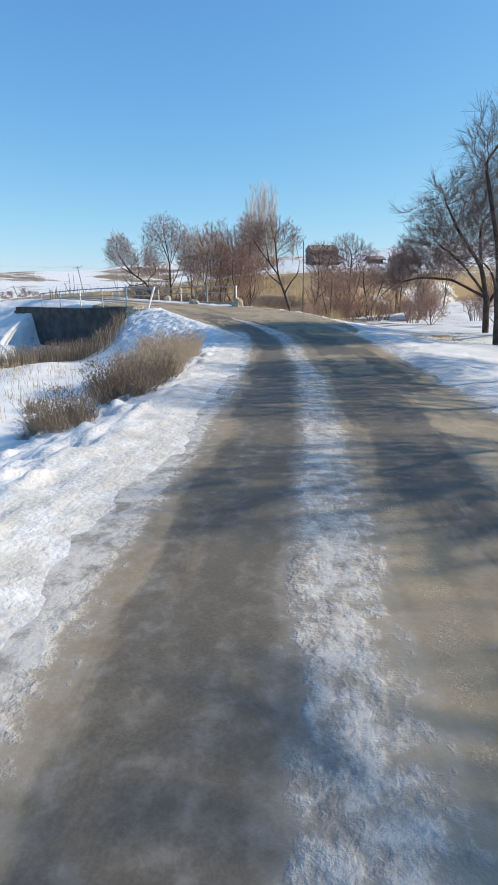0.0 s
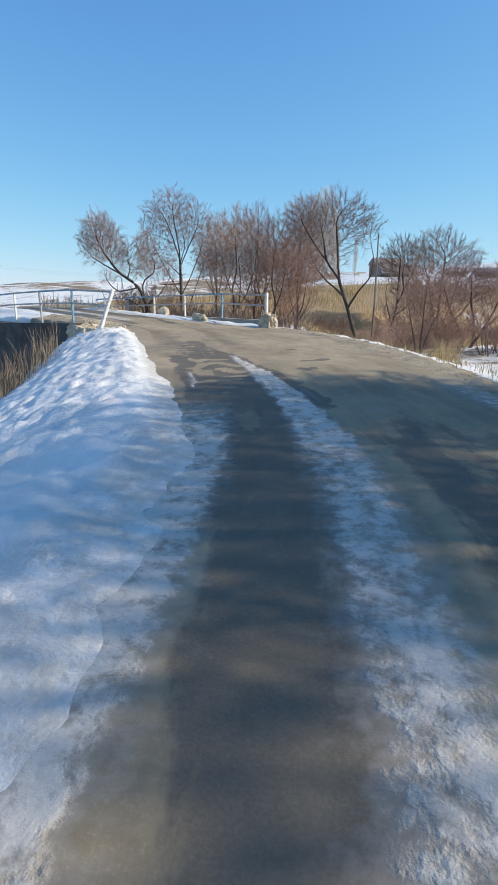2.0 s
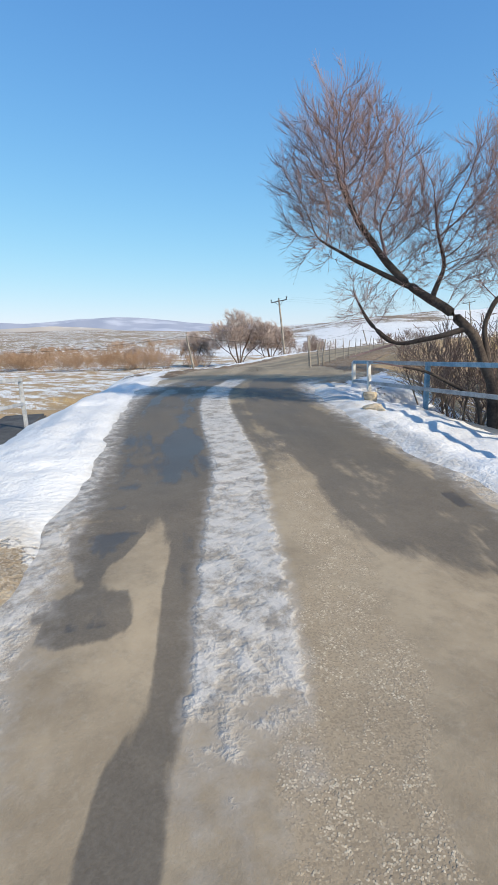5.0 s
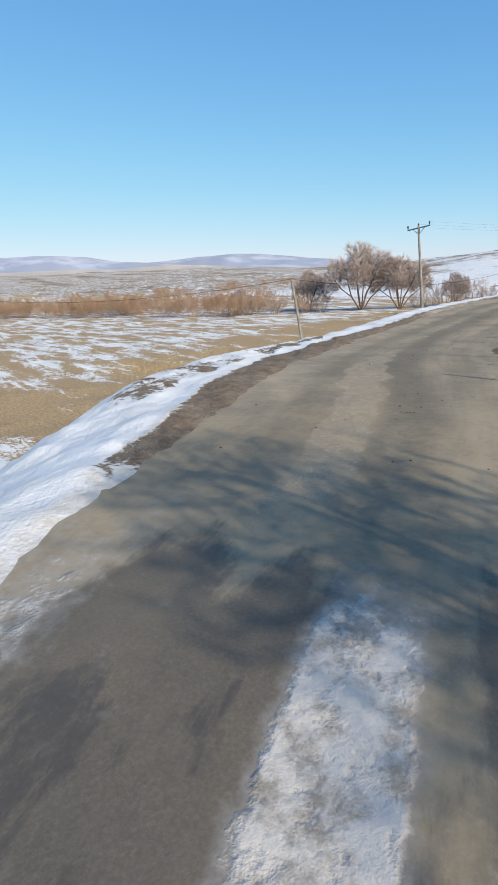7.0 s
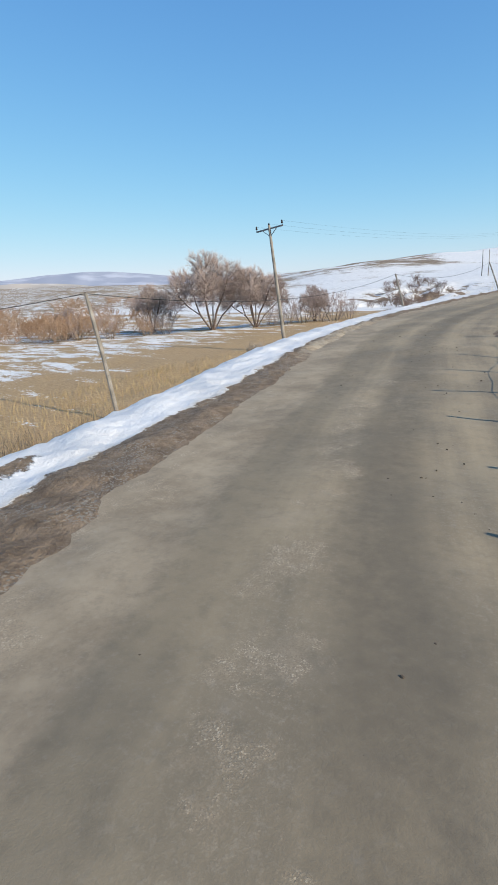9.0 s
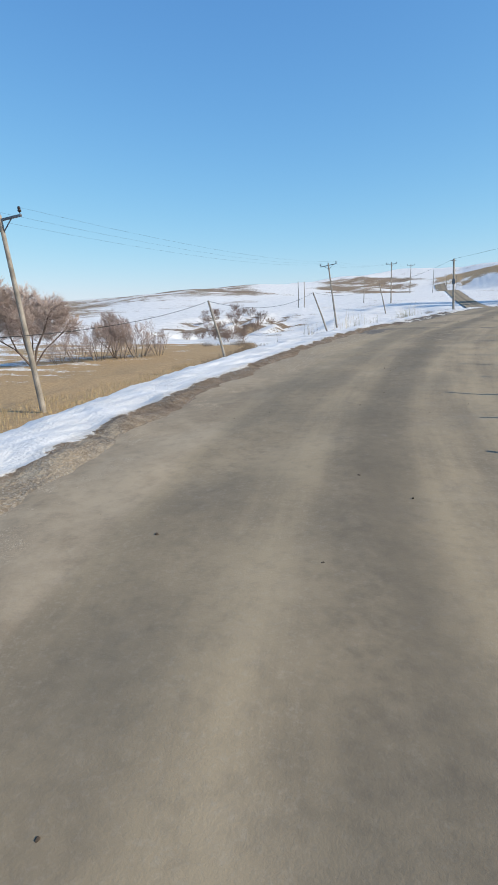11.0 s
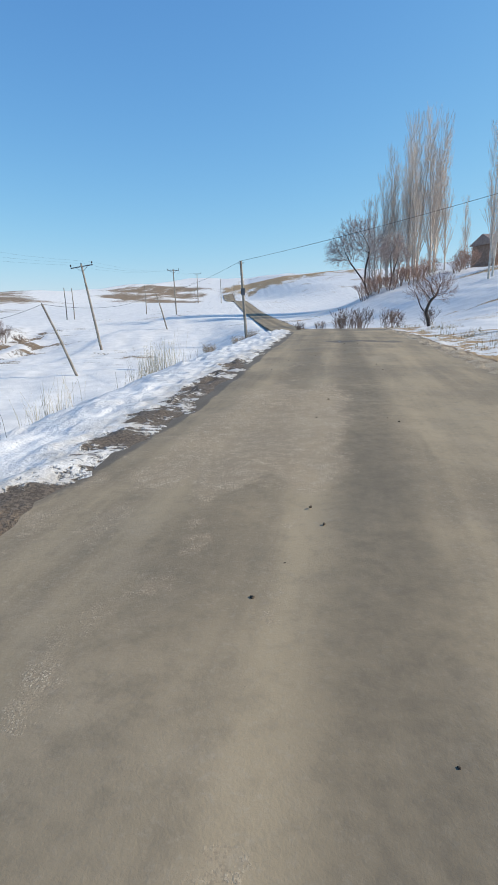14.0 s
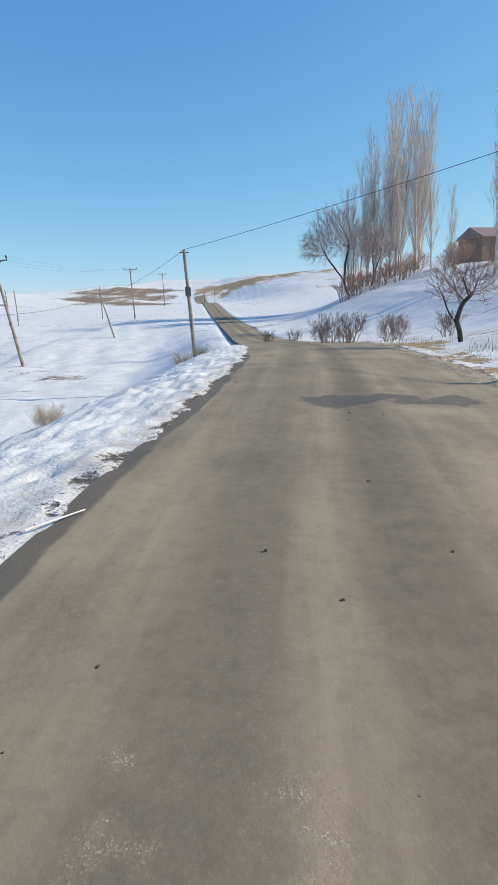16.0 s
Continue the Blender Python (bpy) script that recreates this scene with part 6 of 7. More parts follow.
blades("stream_reeds", np.vstack([sprinkle(4, 160, -14, -6, 20, 30, lambda x, y: river_distance(x, y) < 4.2), sprinkle(9, 150, -12.5, -6.6, 25.5, 30.0, lambda x, y: (-0.596 * (x + 5.2) - 0.803 * (y - 30.1) > 0.8))]), "brown dry reeds in front of the bridge wall", WEED, 104, 1.0, 18, 0.4, 0.007)
blades("right_verge_grass", sprinkle(5, 160, 0, 5, 24, 36, off_road(0.6, 3.0, 1)), "short dry grass on the gravel verge", DRY, 105, 0.22, 16, 0.3, 0.006)
blades("verge_reeds", sprinkle(13, 7, 4.5, 5.1, 29.9, 30.6), "clump of tall tan dry reeds on the gravel verge", DRY, 113, 0.85, 40, 0.22, 0.006)
blades("right_verge_grass", sprinkle(6, 260, -24, -12, 80, 122, off_road(0.9, 3.4, 1)), "short dry grass on the verge", DRY, 106, 0.2, 16, 0.4, 0.006)
blades("field_grass", sprinkle(7, 260, -14, -5, 8, 24, off_road(5.5, 14, -1)), "sparse dry grass through the snow", DRY, 107, 0.3, 10, 0.5, 0.006)
blades("reed_bed", sprinkle(8, 420, -14, 22, 50, 74, lambda x, y: off_road(5, 60, 1)(x, y) & (river_distance(x, y) > 4)), "bed of yellow dry reeds beyond the stream", DRY, 108, 0.6, 34, 1.2, 0.008)


def weed_bush(at, size, seed, label, stalk, head, count, tall, plume):
    """A clump of dry weeds: thin stems that branch towards seed heads."""
    rng = random.Random(seed)
    ob = thing("weed_bush", at, label, "weed", "dry weeds on the bank")
    stems, heads = Tubes(), Tubes()
    for _ in range(count):
        a, r = rng.uniform(0, 6.28), 0.5 * math.sqrt(rng.random()) * size
        p = Vector((math.cos(a) * r, math.sin(a) * r, -0.08))
        d = Vector((math.cos(a) * 0.3 + rng.gauss(0, 0.17), math.sin(a) * 0.3 + rng.gauss(0, 0.17), 1)).normalized()
        h = rng.uniform(0.4, 1.0) * size * tall
        pts = [p, p + d * h * 0.5 + Vector((rng.gauss(0, 0.03), rng.gauss(0, 0.03), 0)), p + d * h]
        stems.add(pts, [0.005, 0.004, 0.0025], 3)
        for _ in range(10):
            q = pts[0].lerp(pts[2], rng.uniform(0.3, 1.0))
            e = q + Vector((rng.gauss(0, 0.09), rng.gauss(0, 0.09), rng.uniform(0.02, 0.14))) * size
            stems.add([q, e], [0.0026, 0.0018], 3)
            g = Vector((rng.gauss(0, 0.3), rng.gauss(0, 0.3), 1)) * plume * rng.uniform(0.5, 1.2)
            heads.add([e - g, e, e + g], [0.002, rng.uniform(0.35, 0.75) * plume, 0.0015], 4)
    tagged(mesh_object("stem", stems.v, stems.f, stalk, ob), kind="stuff")
    tagged(mesh_object("seed_head", heads.v, heads.f, head, ob), kind="stuff")
    return ob


weed = weed_bush(at_ground(-2.45, 6.9), 0.62, 1, "dark dry weeds with small round seed heads in the snow", WEED, DARK_HEAD, 90, 1.1, 0.011)
weed2 = weed_bush(at_ground(-1.95, 11.6), 0.95, 2, "fluffy tan dry weeds on the snowy bank", STALK, WEED_HEAD, 120, 1.1, 0.018)
for i, (x, y, s) in enumerate(((-2.0, 12.6, 1.0), (-2.15, 10.9, 0.9), (-1.75, 13.3, 0.95), (-2.3, 13.8, 0.9), (-1.8, 14.4, 0.8), (-2.45, 12.0, 0.8), (-1.6, 10.4, 0.55))):
    again(weed2, x, y, s, 47 * i)
for i, (x, y, s) in enumerate(((-2.7, 7.2, 1.0), (-2.1, 8.6, 1.2), (-2.0, 9.3, 1.25), (-2.4, 9.1, 1.1), (-1.7, 8.4, 0.6), (-1.75, 9.9, 1.0), (-3.9, 9.0, 0.5), (-5.0, 12.0, 0.6), (-6.0, 14.5, 0.7), (-3.0, 11.0, 0.7))):
    again(weed, x, y, s, 61 * i)
again(weed2, -30.7, 63.4, 0.42, 20)
again(weed, -32.0, 66.0, 0.5, 70)
again(weed2, -27.4, 102.5, 0.4, 10)
again(weed2, -25.6, 121.0, 0.7, 10)
again(weed2, -26.6, 122.3, 0.8, 110)
blades("meadow_reeds", sprinkle(10, 90, -37.5, -32.5, 56, 66), "reddish-brown dry reeds around the pole", WEED, 110, 0.7, 24, 0.5, 0.008)
blades("rim_reeds", np.stack([np.interp(np.linspace(100, 124, 150), [96, 116, 120, 124], [-42.6, -45.0, -48.5, -54.0]) + np.random.RandomState(77).normal(0, 0.6, 150), np.linspace(100, 122, 150)], -1), "reddish-brown dry reeds along the edge of the meadow", WEED, 111, 0.42, 26, 0.6, 0.006)
blades("verge_reeds", sprinkle(12, 9, -31.5, -29.5, 84, 91), "pale dry reeds in the snow of the bank", PALE, 112, 0.7, 10, 0.3, 0.004)


# ---- bridge ----
BR_D, BR_N = Vector((-0.803, 0.596, 0)), Vector((-0.596, -0.803, 0))  # along the bridge, and out to its left
L0, R0 = Vector((-5.2, 30.1, 0)), Vector((-0.7, 34.4, 0))



def bridge():
    ob = thing("bridge", (0, 0, 0), "low concrete road bridge with snow on its edges", "bridge")
    ang = math.atan2(BR_D.y, BR_D.x)
    m = pose(0, 0, 0, 0, 0, math.degrees(ang))
    mid = L0 + BR_D * 7.0
    # left wall and edge beam are coloured darker to stand for shade
    part("side_wall", box(11.6, 0.85, 3.1, mid + BR_D * 0.35 + BR_N * 0.1 + Vector((0, 0, -1.34)), 0.04, m), CONCRETE_SHADE, ob, "shaded concrete wall under the railing")
    midr = R0 + BR_D * 5.4
    part("side_wall", box(10.6, 0.4, 3.0, midr - BR_N * 0.45 + Vector((0, 0, -1.05)), 0.04, m), CONCRETE, ob)
    part("edge_beam", box(11.8, 0.95, 0.2, mid + BR_D * 0.4 + BR_N * 0.1 + Vector((0, 0, 0.08)), 0.04, m @ pose(0, 0, 0, 0, 2.0, 0)), CONCRETE_SHADE, ob)
    part("edge_beam", box(10.9, 0.5, 0.22, midr - BR_N * 0.42 + Vector((0, 0, 0.3)), 0.04, m), CONCRETE, ob)
    def broken(w, d, h, at, turn, seed):
        """A crumbling block of stones and mortar: flat-topped, with a rough stepped face."""
        bm = bmesh.new()
        bmesh.ops.create_cube(bm, size=1.0)
        bmesh.ops.subdivide_edges(bm, edges=bm.edges[:], cuts=13, use_grid_fill=True)
        for v in bm.verts:
            c = Vector((v.co.x * w, v.co.y * d, v.co.z * h))
            k = Vector((seed * 3.1, seed * 1.7, 0))
            cell = noise.cell(c * 9.0 + k)
            push = 0.14 * noise.noise(c * 2.4 + k) + 0.09 * noise.noise(c * 6.5 + k) + 0.05 * (cell - 0.5)
            side = Vector((v.co.x, v.co.y, 0.25 * v.co.z)).normalized()
            v.co = c * (1 - 0.22 * max(0.0, v.co.z + 0.1) * (abs(v.co.x) + abs(v.co.y))) + side * push
        bmesh.ops.transform(bm, matrix=pose(*at, 3, -4, turn), verts=bm.verts)
        return bm

    part("end_block", broken(0.5, 0.56, 1.15, (-0.62, 34.3, 0.13), 143, 1), ROCK, ob, "broken sunlit concrete block under the white post")
    part("end_block", broken(1.1, 1.25, 1.4, (-6.15, 30.75, -0.34), 143, 2), ROCK, ob, "crumbling pale end of the bridge wall")
    part("end_block", broken(0.7, 0.8, 0.8, (-5.45, 31.1, -0.16), 128, 3), ROCK, ob, "pale rubble at the wall's end")
    rng = random.Random(19)
    crumbs = Tubes()
    for _ in range(900):
        x, y = rng.gauss(-5.8, 0.6), rng.gauss(31.2, 0.7)
        side, _, w = beside_road(np.array([x]), np.array([y]))
        if -side[0] - w[0] < 0.15:
            continue
        p = Vector((x, y, float(land(np.array([x]), np.array([y]), False)[0]) + 0.02))
        r = 0.03 * rng.random() ** 2 + 0.007
        d = Vector((rng.gauss(0, 1), rng.gauss(0, 1), rng.gauss(0, 0.3))).normalized() * r * 1.3
        crumbs.add([p - d, p - d * 0.55, p + d * 0.5, p + d], [r * 0.2, r, r * 0.85, r * 0.15], 6)
    tagged(mesh_object("rubble", crumbs.v, crumbs.f, ROCK, ob), kind="stuff")


bridge()


def stake(foot, top, w):
    """A square post from foot to top, turned square to the bridge."""
    bm = bmesh.new()
    bmesh.ops.create_cube(bm, size=1.0)
    bmesh.ops.scale(bm, vec=(w, w, 1), verts=bm.verts)
    bmesh.ops.bevel(bm, geom=bm.edges[:], offset=w * 0.1, segments=2, affect="EDGES")
    bmesh.ops.rotate(bm, matrix=Matrix.Rotation(math.atan2(BR_D.y, BR_D.x), 3, "Z"), verts=bm.verts)
    foot, top = Vector(foot), Vector(top)
    for v in bm.verts:
        p = foot.lerp(top, v.co.z + 0.5)
        v.co = Vector((p.x + v.co.x, p.y + v.co.y, p.z))
    return bm


def railing(label, posts, feet, end_paint, lean, drop, paints):
    """A bridge railing: painted posts, given by their tops, with two pipes."""
    ob = thing("railing", (0, 0, 0), label, "railing", "bridge railings")
    tops = []
    for i, p in enumerate(posts):
        top, foot = Vector(p), p[2] - feet[0] - (feet[1] - feet[0]) * i / (len(posts) - 1)
        if i == 0:
            part("post", stake((p[0] - lean[0], p[1] - lean[1], foot - 0.2), top + Vector((lean[0], lean[1], 0)) * 0.05, 0.1), end_paint, ob, "thick white end post")
            top = top - Vector((lean[0] * 0.1, lean[1] * 0.1, 0.09))
        else:
            name = paints[i % len(paints)]
            part("post", stake((p[0], p[1], foot - 0.3), top + Vector((0.02 * math.sin(i * 2.1), 0.02 * math.cos(i * 1.7), 0.01)), 0.065), {"blue": BLUEPAINT, "white": WHITEPAINT, "grey": GREYPAINT}[name], ob, name + " painted post")
        tops.append(top)
    for i in range(len(posts) - 1):
        a, b = tops[i], tops[i + 1]
        part("top_rail", beam(a, b, 0.055, 0.06, 0.008), BLUEPAINT if i in (1, 3, 5) else GREYPAINT, ob)
        d = Vector((0, 0, drop))
        part("lower_rail", beam(a - d, b - d, 0.05, 0.055, 0.008), GREYPAINT, ob)
    return ob


railing("low metal bridge railing with a leaning white end post", [(-5.15, 30.25, 1.46), (-7.0, 31.45, 1.43), (-8.72, 32.7, 1.38), (-10.43, 34.0, 1.31), (-12.15, 35.3, 1.2), (-13.97, 37.0, 1.08)], (0.98, 0.72), WHITEPAINT, (0.38, 0.12), 0.42, ("white", "blue", "grey"))
railing("low metal bridge railing with an upright white end post", [(-0.72, 34.42, 1.47), (-2.7, 36.3, 1.42), (-4.57, 37.72, 1.36), (-6.36, 39.1, 1.29), (-8.12, 40.45, 1.21), (-9.75, 41.7, 1.14), (-10.45, 42.3, 1.1)], (0.95, 0.68), WHITEPAINT, (0, 0), 0.38, ("white", "blue", "white"))


def on_verge(x, y):
    return (x, y, float(land(np.array([x]), np.array([y]), False)[0]))


def boulder(at, size, seed, label):
    rng = random.Random(seed)
    bm = bmesh.new()
    bmesh.ops.create_icosphere(bm, subdivisions=3, radius=1.0)
    axes = [Vector((rng.gauss(0, 1), rng.gauss(0, 1), rng.gauss(0, 1))).normalized() for _ in range(11)]
    for v in bm.verts:
        for a in axes:
            over = v.co.dot(a) - 0.58
            if over > 0:
                v.co -= a * over * 0.97
        v.co += v.normal * rng.gauss(0, 0.012)
    bmesh.ops.scale(bm, vec=size, verts=bm.verts)
    bmesh.ops.translate(bm, vec=(at[0], at[1], at[2] + size[2] * 0.5), verts=bm.verts)
    ob = part("boulder", bm, ROCK, None, smooth=False)
    return tagged(ob, label, "rock", "boulders")


boulder(on_verge(-3.57, 35.75), (0.3, 0.24, 0.23), 1, "tan boulder half sunk in roadside snow")
boulder(on_verge(-3.28, 35.5), (0.16, 0.14, 0.13), 4, "small tan rock in the snow")
boulder(on_verge(-5.55, 37.5), (0.37, 0.29, 0.26), 2, "large tan boulder beside the railing")
boulder(on_verge(-8.9, 40.2), (0.16, 0.14, 0.13), 3, "small pale rock at the railing's end")
boulder(on_verge(-8.5, 39.6), (0.2, 0.15, 0.1), 6, "small flat tan rock in the snow")


# ---- poles and lines ----
def t_pole(base, top, arm, label):
    """A line pole with a cross-arm, two braces and three insulators."""
    ob = thing("utility_pole", (0, 0, 0), label, "utility pole", "line poles")
    base, top = Vector(base), Vector(top)
    ax = (top - base).normalized()
    part("pole", rod(base - ax * 0.8, top + ax * 0.12, 0.15, 0.09, 12), WOODPOLE, ob)
    side = Vector((1, 0.06, 0))
    side = (side - ax * side.dot(ax)).normalized()
    c = top - ax * 0.1
    part("cross_arm", beam(c - side * arm / 2, c + side * arm / 2, 0.1, 0.1, 0.01), IRON, ob, "iron cross-arm")
    for sgn in (-1, 1):
        part("brace", beam(c + side * sgn * arm * 0.28, c - ax * 0.55, 0.04, 0.04, 0.004), IRON, ob)
    for k in (-0.48, 0.0, 0.48):
        p = c + side * arm * k + ax * 0.05
        bell = Tubes()
        bell.add([p + ax * h for h in (0.0, 0.1, 0.105, 0.16, 0.2, 0.21, 0.27, 0.32, 0.33)], [0.02, 0.02, 0.075, 0.08, 0.05, 0.065, 0.06, 0.035, 0.004], 10)
        mesh_object("insulator", bell.v, bell.f, PORCELAIN, ob, "dark insulator", True)
    return [c + side * arm * k + ax * 0.33 for k in (-0.48, 0.0, 0.48)]


def plain_pole(base, top, label, r=0.1):
    ob = thing("wooden_pole", (0, 0, 0), label, "pole", "wooden poles")
    base, top = Vector(base), Vector(top)
    d = (top - base).normalized()
    mid = (base + top) / 2 + Vector((0.05, 0.03, 0))
    part("shaft", rod(base - d * 0.6, mid, r, r * 0.86, 9), WOODPOLE, ob)
    part("shaft", rod(mid - d * 0.02, top, r * 0.86, r * 0.68, 9), WOODPOLE, ob)
    part("insulator", rod(top - d * 0.12, top + d * 0.05, 0.05, 0.03, 8), PORCELAIN, ob)
    return top


def wire(a, b, sag, r, label):
    pts = []
    for i in range(25):
        u = i / 24
        p = Vector(a).lerp(Vector(b), u)
        pts.append(p - Vector((0, 0, 4 * sag * u * (1 - u))))
    t = Tubes()
    t.add(pts, [r] * 25, 5)
    return tagged(mesh_object("overhead_wire", t.v, t.f, CABLE), label, "wire", "overhead wires")


A_TOP, E_TOP, G_TOP = (-44.6, 82.9, 5.5), (-42.95, 140.2, 6.4), (-40.3, 192.9, 9.2)
ins_a = t_pole((-43.7, 83.0, one_land(-43.7, 83.0)), A_TOP, 2.3, "weathered line pole with a cross-arm leaning in the meadow")
ins_e = t_pole((-41.6, 140.0, one_land(-41.6, 140.0)), E_TOP, 2.3, "weathered line pole with a cross-arm leaning in the snow")
ins_g = t_pole((-40.1, 192.9, one_land(-40.1, 192.9)), G_TOP, 2.3, "weathered line pole with a cross-arm in the snow")
ins_j = t_pole((-41.0, 255.0, one_land(-41.0, 255.0)), (-41.0, 255.0, one_land(-41.0, 255.0) + 9), 2.3, "far line pole with a cross-arm")
for a, b in ((ins_a, ins_e), (ins_e, ins_g), (ins_g, ins_j)):
    for p, q in zip(a, b):
        wire(p, q, 0.7, 0.0035, "thin bare line wire between poles")
B = plain_pole((-37.7, 63.0, one_land(-37.7, 63.0)), (-39.3, 63.4, 1.75), "old wooden pole leaning in the meadow")
C = plain_pole((-39.9, 96.7, one_land(-39.9, 96.7)), (-41.2, 96.6, 1.75), "old wooden pole leaning beside the snowy bank")
D = plain_pole((-38.3, 120.7, one_land(-38.3, 120.7)), (-40.1, 120.4, 2.4), "old wooden pole leaning in the snow")
F = plain_pole((-36.7, 155.4, one_land(-36.7, 155.4)), (-37.9, 155.4, 3.9), "old wooden pole leaning in the snow")
Z = plain_pole((-69.0, 48.0, one_land(-69, 48.0)), (-70.0, 48.0, 1.5), "old wooden pole in the meadow")
wire(Z, B, 0.9, 0.013, "slack black cable between wooden poles")
wire(B, C, 1.1, 0.013, "slack black cable between wooden poles")
wire(C, D, 0.9, 0.013, "slack black cable between wooden poles")
wire(D, F, 0.9, 0.013, "slack black cable between wooden poles")
for x, y, h in ((-47.5, 200, 6.0), (-60, 190, 6), (-61.5, 190, 6), (-33.5, 250, 7), (-30.5, 300, 7), (-27, 340, 7)):
    z = one_land(x, y)
    plain_pole((x, y, z), (x, y, z + h), "far grey line pole in the snow", 0.11)


def box_pole(base, top, label):
    ob = thing("utility_pole", (0, 0, 0), label, "utility pole", "line poles")
    base, top = Vector(base), Vector(top)
    d = (top - base).normalized()
    part("pole", rod(base - d * 0.6, top, 0.12, 0.085, 12), WOODPOLE, ob)
    c = base.lerp(top, 0.62)
    part("meter_box", box(0.3, 0.22, 0.5, c + Vector((0.0, -0.18, 0)), 0.02), IRON, ob, "small grey box")
    part("bracket", beam(top - d * 0.15 + Vector((-0.25, 0, 0)), top - d * 0.15 + Vector((0.25, 0, 0)), 0.05, 0.05, 0.004), IRON, ob)
    return top


H_TOP = box_pole((-26.0, 124.2, one_land(-26.0, 124.2)), (-26.3, 124.2, 5.25), "upright line pole with a small box beside the road")
N_TOP = box_pole((-8.2, 103.5, one_land(-8.2, 103.5)), (-8.2, 103.5, 8.0), "line pole on the slope")
wire(H_TOP, N_TOP, 0.25, 0.011, "black cable crossing above the road")
wire(H_TOP, F, 0.5, 0.011, "black cable to the pole in the snow")
U = plain_pole((4.7, 46.5, one_land(4.7, 46.5)), (4.7, 46.5, 4.9), "thin dark pole among the trees", 0.06)


# ---- wooden fence along the right verge ----
def stick_fence(points, label, height, seed):
    rng = random.Random(seed)
    ob = thing("stick_fence", (0, 0, 0), label, "fence")
    tops = []
    for x, y in points:
        z = one_land(x, y)
        h = height * rng.uniform(0.88, 1.08)
        t = Vector((x + rng.gauss(0, 0.06), y + rng.gauss(0, 0.06), z + h))
        bend = Vector((x + rng.gauss(0, 0.04), y + rng.gauss(0, 0.04), z + h * 0.55))
        stick = Tubes()
        stick.add([Vector((x, y, z - 0.3)), bend, t, t + Vector((0, 0, 0.004))], [0.036, 0.03, 0.022, 0.004], 7)
        mesh_object("post", stick.v, stick.f, WOODPOLE, ob, smooth=True)
        tops.append(t)
    for k in (0.35, 0.8):
        w = Tubes()
        for a, b in zip(tops[:-1], tops[1:]):
            p, q = a - Vector((0, 0, height * k)), b - Vector((0, 0, height * k))
            w.add([p, (p + q) / 2 - Vector((0, 0, 0.03)), q], [0.004] * 3, 4)
        mesh_object("fence_wire", w.v, w.f, IRON, ob)
    return ob


def fence_line():
    """Along the inner edge of the bend, a little further out where the road straightens."""
    out = []
    for k in range(28):
        y = 47.0 + 1.52 * k
        i = int(np.abs(LINE[:, 1] - y).argmin())
        d = LINE[i + 1, :2] - LINE[i - 1, :2]
        d = d / np.linalg.norm(d)
        n = float(np.interp(y, [47, 58, 63, 67, 80, 88], [1.75, 1.8, 2.1, 2.4, 3.1, 3.3])) + 0.12 * math.sin(k * 2.3)
        out.append((float(LINE[i, 0] + d[1] * n), float(y - d[0] * n)))
    return out


stick_fence(fence_line(), "rough wooden post fence of crooked sticks along the road verge", 1.4, 3)


# ---- houses on the slope ----
def house(at, rz, w, d, h, roof_h, label, windows=2, over=0.4):
    ob = thing("house", at, label, "house", "village houses", rz)
    part("wall", box(w, d, h + 1.2, (0, 0, h / 2 - 0.6), 0.02), HOUSEWALL, ob)
    bm = bmesh.new()
    hw, hd = w / 2 + over, d / 2 + over
    vs = [bm.verts.new(p) for p in ((-hw, -hd, h), (hw, -hd, h), (hw, hd, h), (-hw, hd, h), (-hw, 0, h + roof_h), (hw, 0, h + roof_h), (-hw, -hd, h - 0.15), (hw, -hd, h - 0.15), (hw, hd, h - 0.15), (-hw, hd, h - 0.15))]
    for f in ((0, 1, 5, 4), (2, 3, 4, 5), (0, 4, 3), (1, 2, 5), (0, 6, 7, 1), (1, 7, 8, 2), (2, 8, 9, 3), (3, 9, 6, 0), (6, 9, 8, 7)):
        bm.faces.new([vs[i] for i in f])
    part("roof", bm, ROOFING, ob, "dark sheet roof")
    for i in range(windows):
        x = -w / 2 + w * (i + 1) / (windows + 1)
        win = part("window", box(0.9, 0.12, 1.0, (x, -d / 2 - 0.02, h * 0.55), 0.01), WHITEPAINT, ob)
        part("pane", box(0.74, 0.06, 0.84, (x, -d / 2 - 0.07, h * 0.55), 0.004), PANE, win)
    return ob


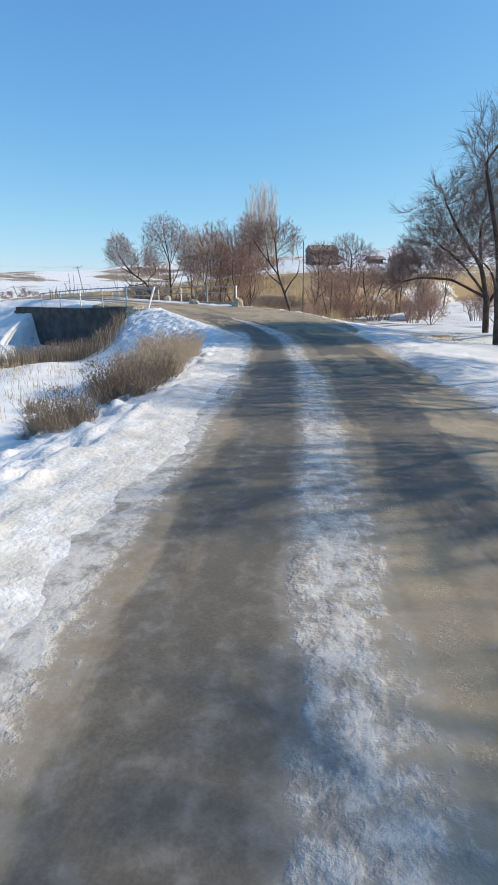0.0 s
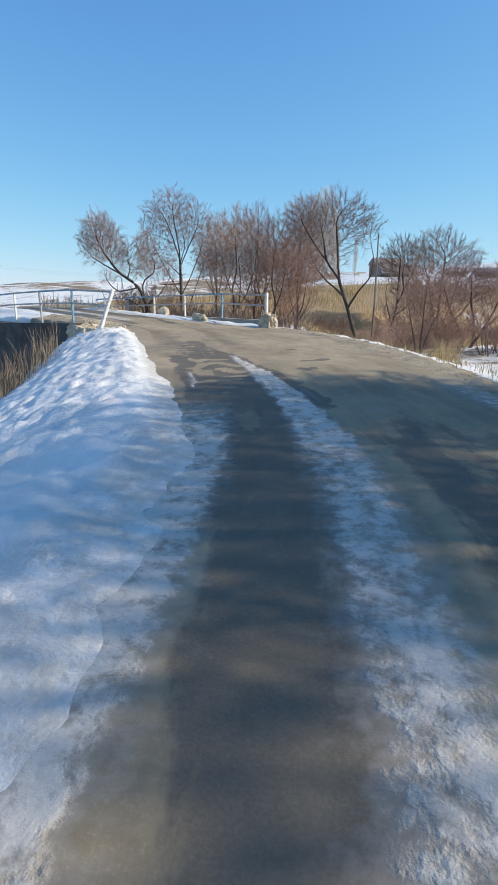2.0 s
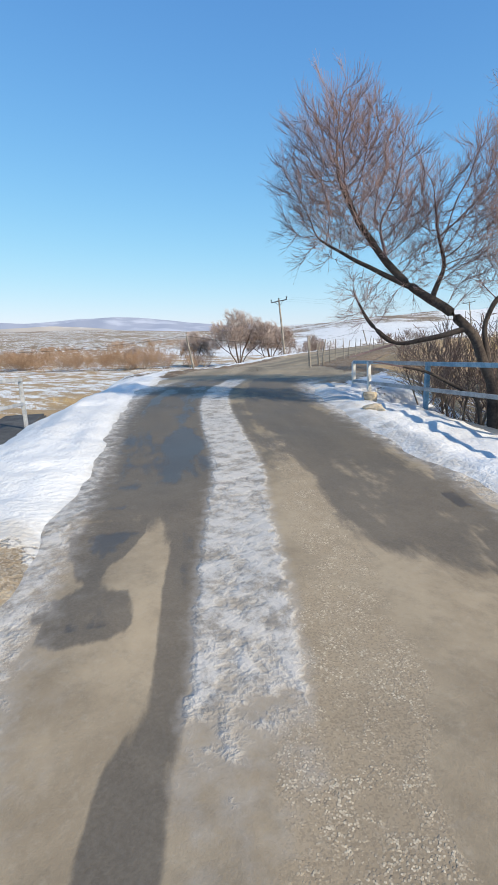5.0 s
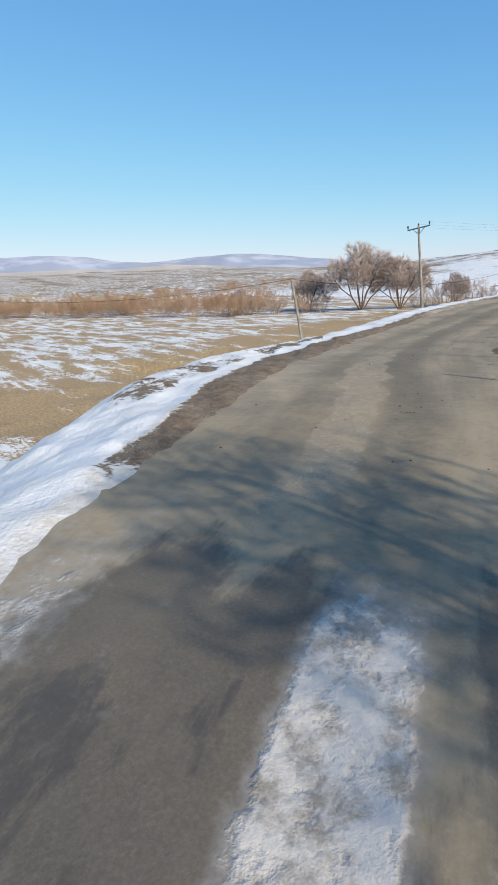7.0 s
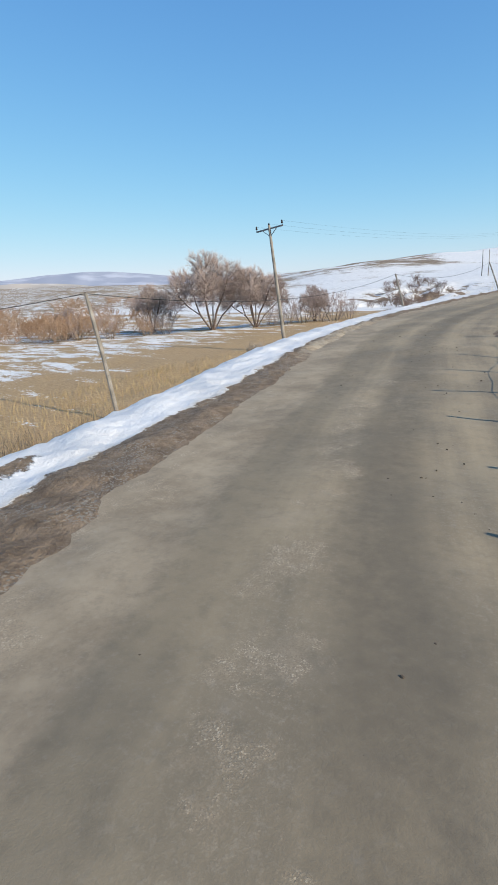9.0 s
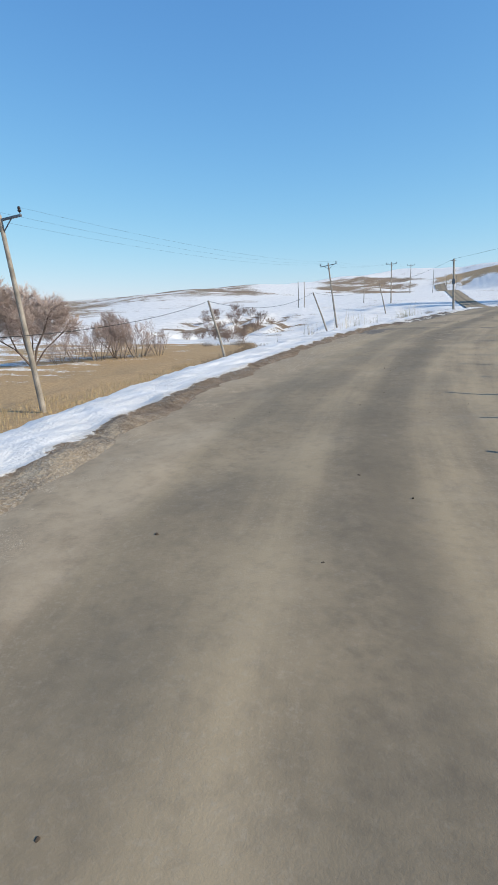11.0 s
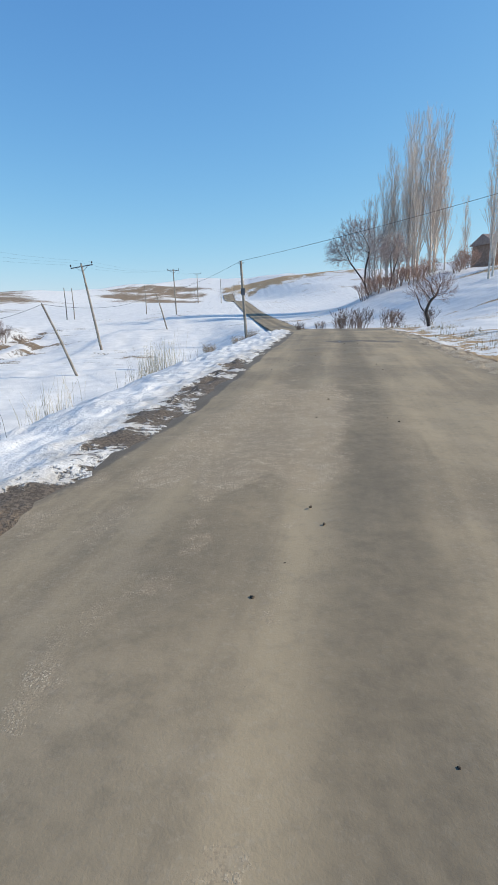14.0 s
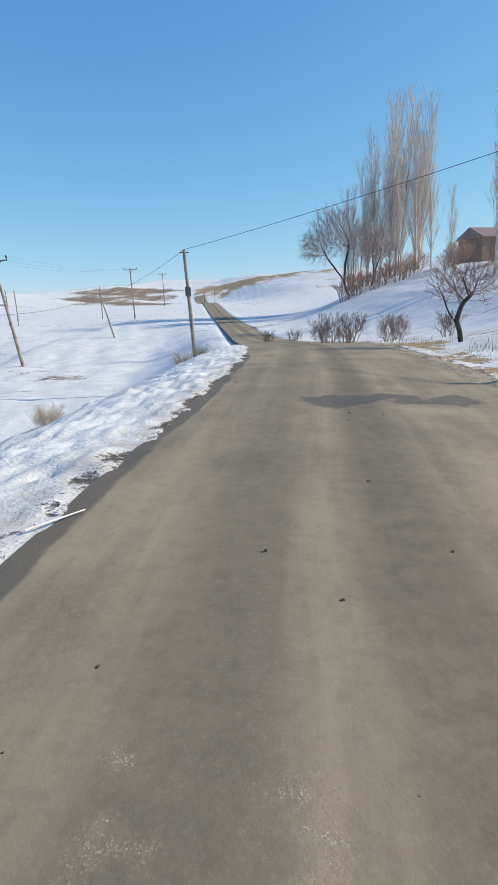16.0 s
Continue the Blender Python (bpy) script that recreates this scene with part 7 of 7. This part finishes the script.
house((26.0, 194.5, max(8.6, one_land(26.0, 194.5))), 12, 9.0, 7.0, 4.3, 1.9, "brown mud-brick house with a dark roof on the snowy slope")
house(at_ground(12.9, 92.0, -1.1), 5, 4.0, 4.2, 1.5, 1.3, "low brown house with a dark roof above the stream", 0)
house(at_ground(27.5, 97.0, -0.8), -8, 4.4, 4.0, 1.4, 0.7, "long low brown barn with a dark roof", 0)
house(at_ground(23.0, 100.0, -0.5), 10, 2.2, 2.4, 1.3, 0.6, "small dark shed on the slope", 0)


# ---- small litter on the road ----
def clods():
    rng = random.Random(9)
    t = Tubes()
    for _ in range(3600):
        i = rng.randrange(1, len(LINE))
        row, way = LINE[i], Vector((LINE[i][0] - LINE[i - 1][0], LINE[i][1] - LINE[i - 1][1], 0)).normalized()
        if not 44 < row[1] < 112:
            continue
        n = rng.choice((rng.gauss(-0.15, 0.3), rng.gauss(0.1, 0.4), rng.gauss(-0.3, 0.2), rng.uniform(-2.3, 1.2)))
        if row[1] > 62 and rng.random() < 0.7:
            continue
        u = rng.uniform(-0.6, 0.6)
        x, y = row[0] + way.y * n + way.x * u, row[1] - way.x * n + way.y * u
        side, z, w = beside_road(np.array([x]), np.array([y]))
        if abs(side[0]) > w[0] - 0.1:
            continue
        p = Vector((x, y, float(z[0]) - 0.007 * float(side[0]) ** 2 - 0.01))
        r = 0.005 + 0.009 * rng.random() ** 2
        a = rng.uniform(0, 6.28)
        d = Vector((math.cos(a), math.sin(a), 0)) * r * 1.3
        t.add([p - d, p - d * 0.5 + Vector((0, 0, r * 0.3)), p + d * 0.4 + Vector((0, 0, r * 0.3)), p + d], [r * 0.1, r, r * 0.8, r * 0.1], 6)
    return tagged(mesh_object("mud_clods", t.v, t.f, MUD_CLOD), "dark lumps of mud dropped on the road", "mud", kind="stuff")


MUD_CLOD = speckled("dark_mud", (0.05, 0.038, 0.028), (0.1, 0.078, 0.058), 20, 0.95, 0.3, 0.005)
clods()
_stick = rod((-25.82, 97.08, 0.7), (-25.5, 97.45, 0.69), 0.008, 0.006, 7)
tagged(part("stick", _stick, WHITEPAINT), "thin pale stick lying at the road's edge", "stick")
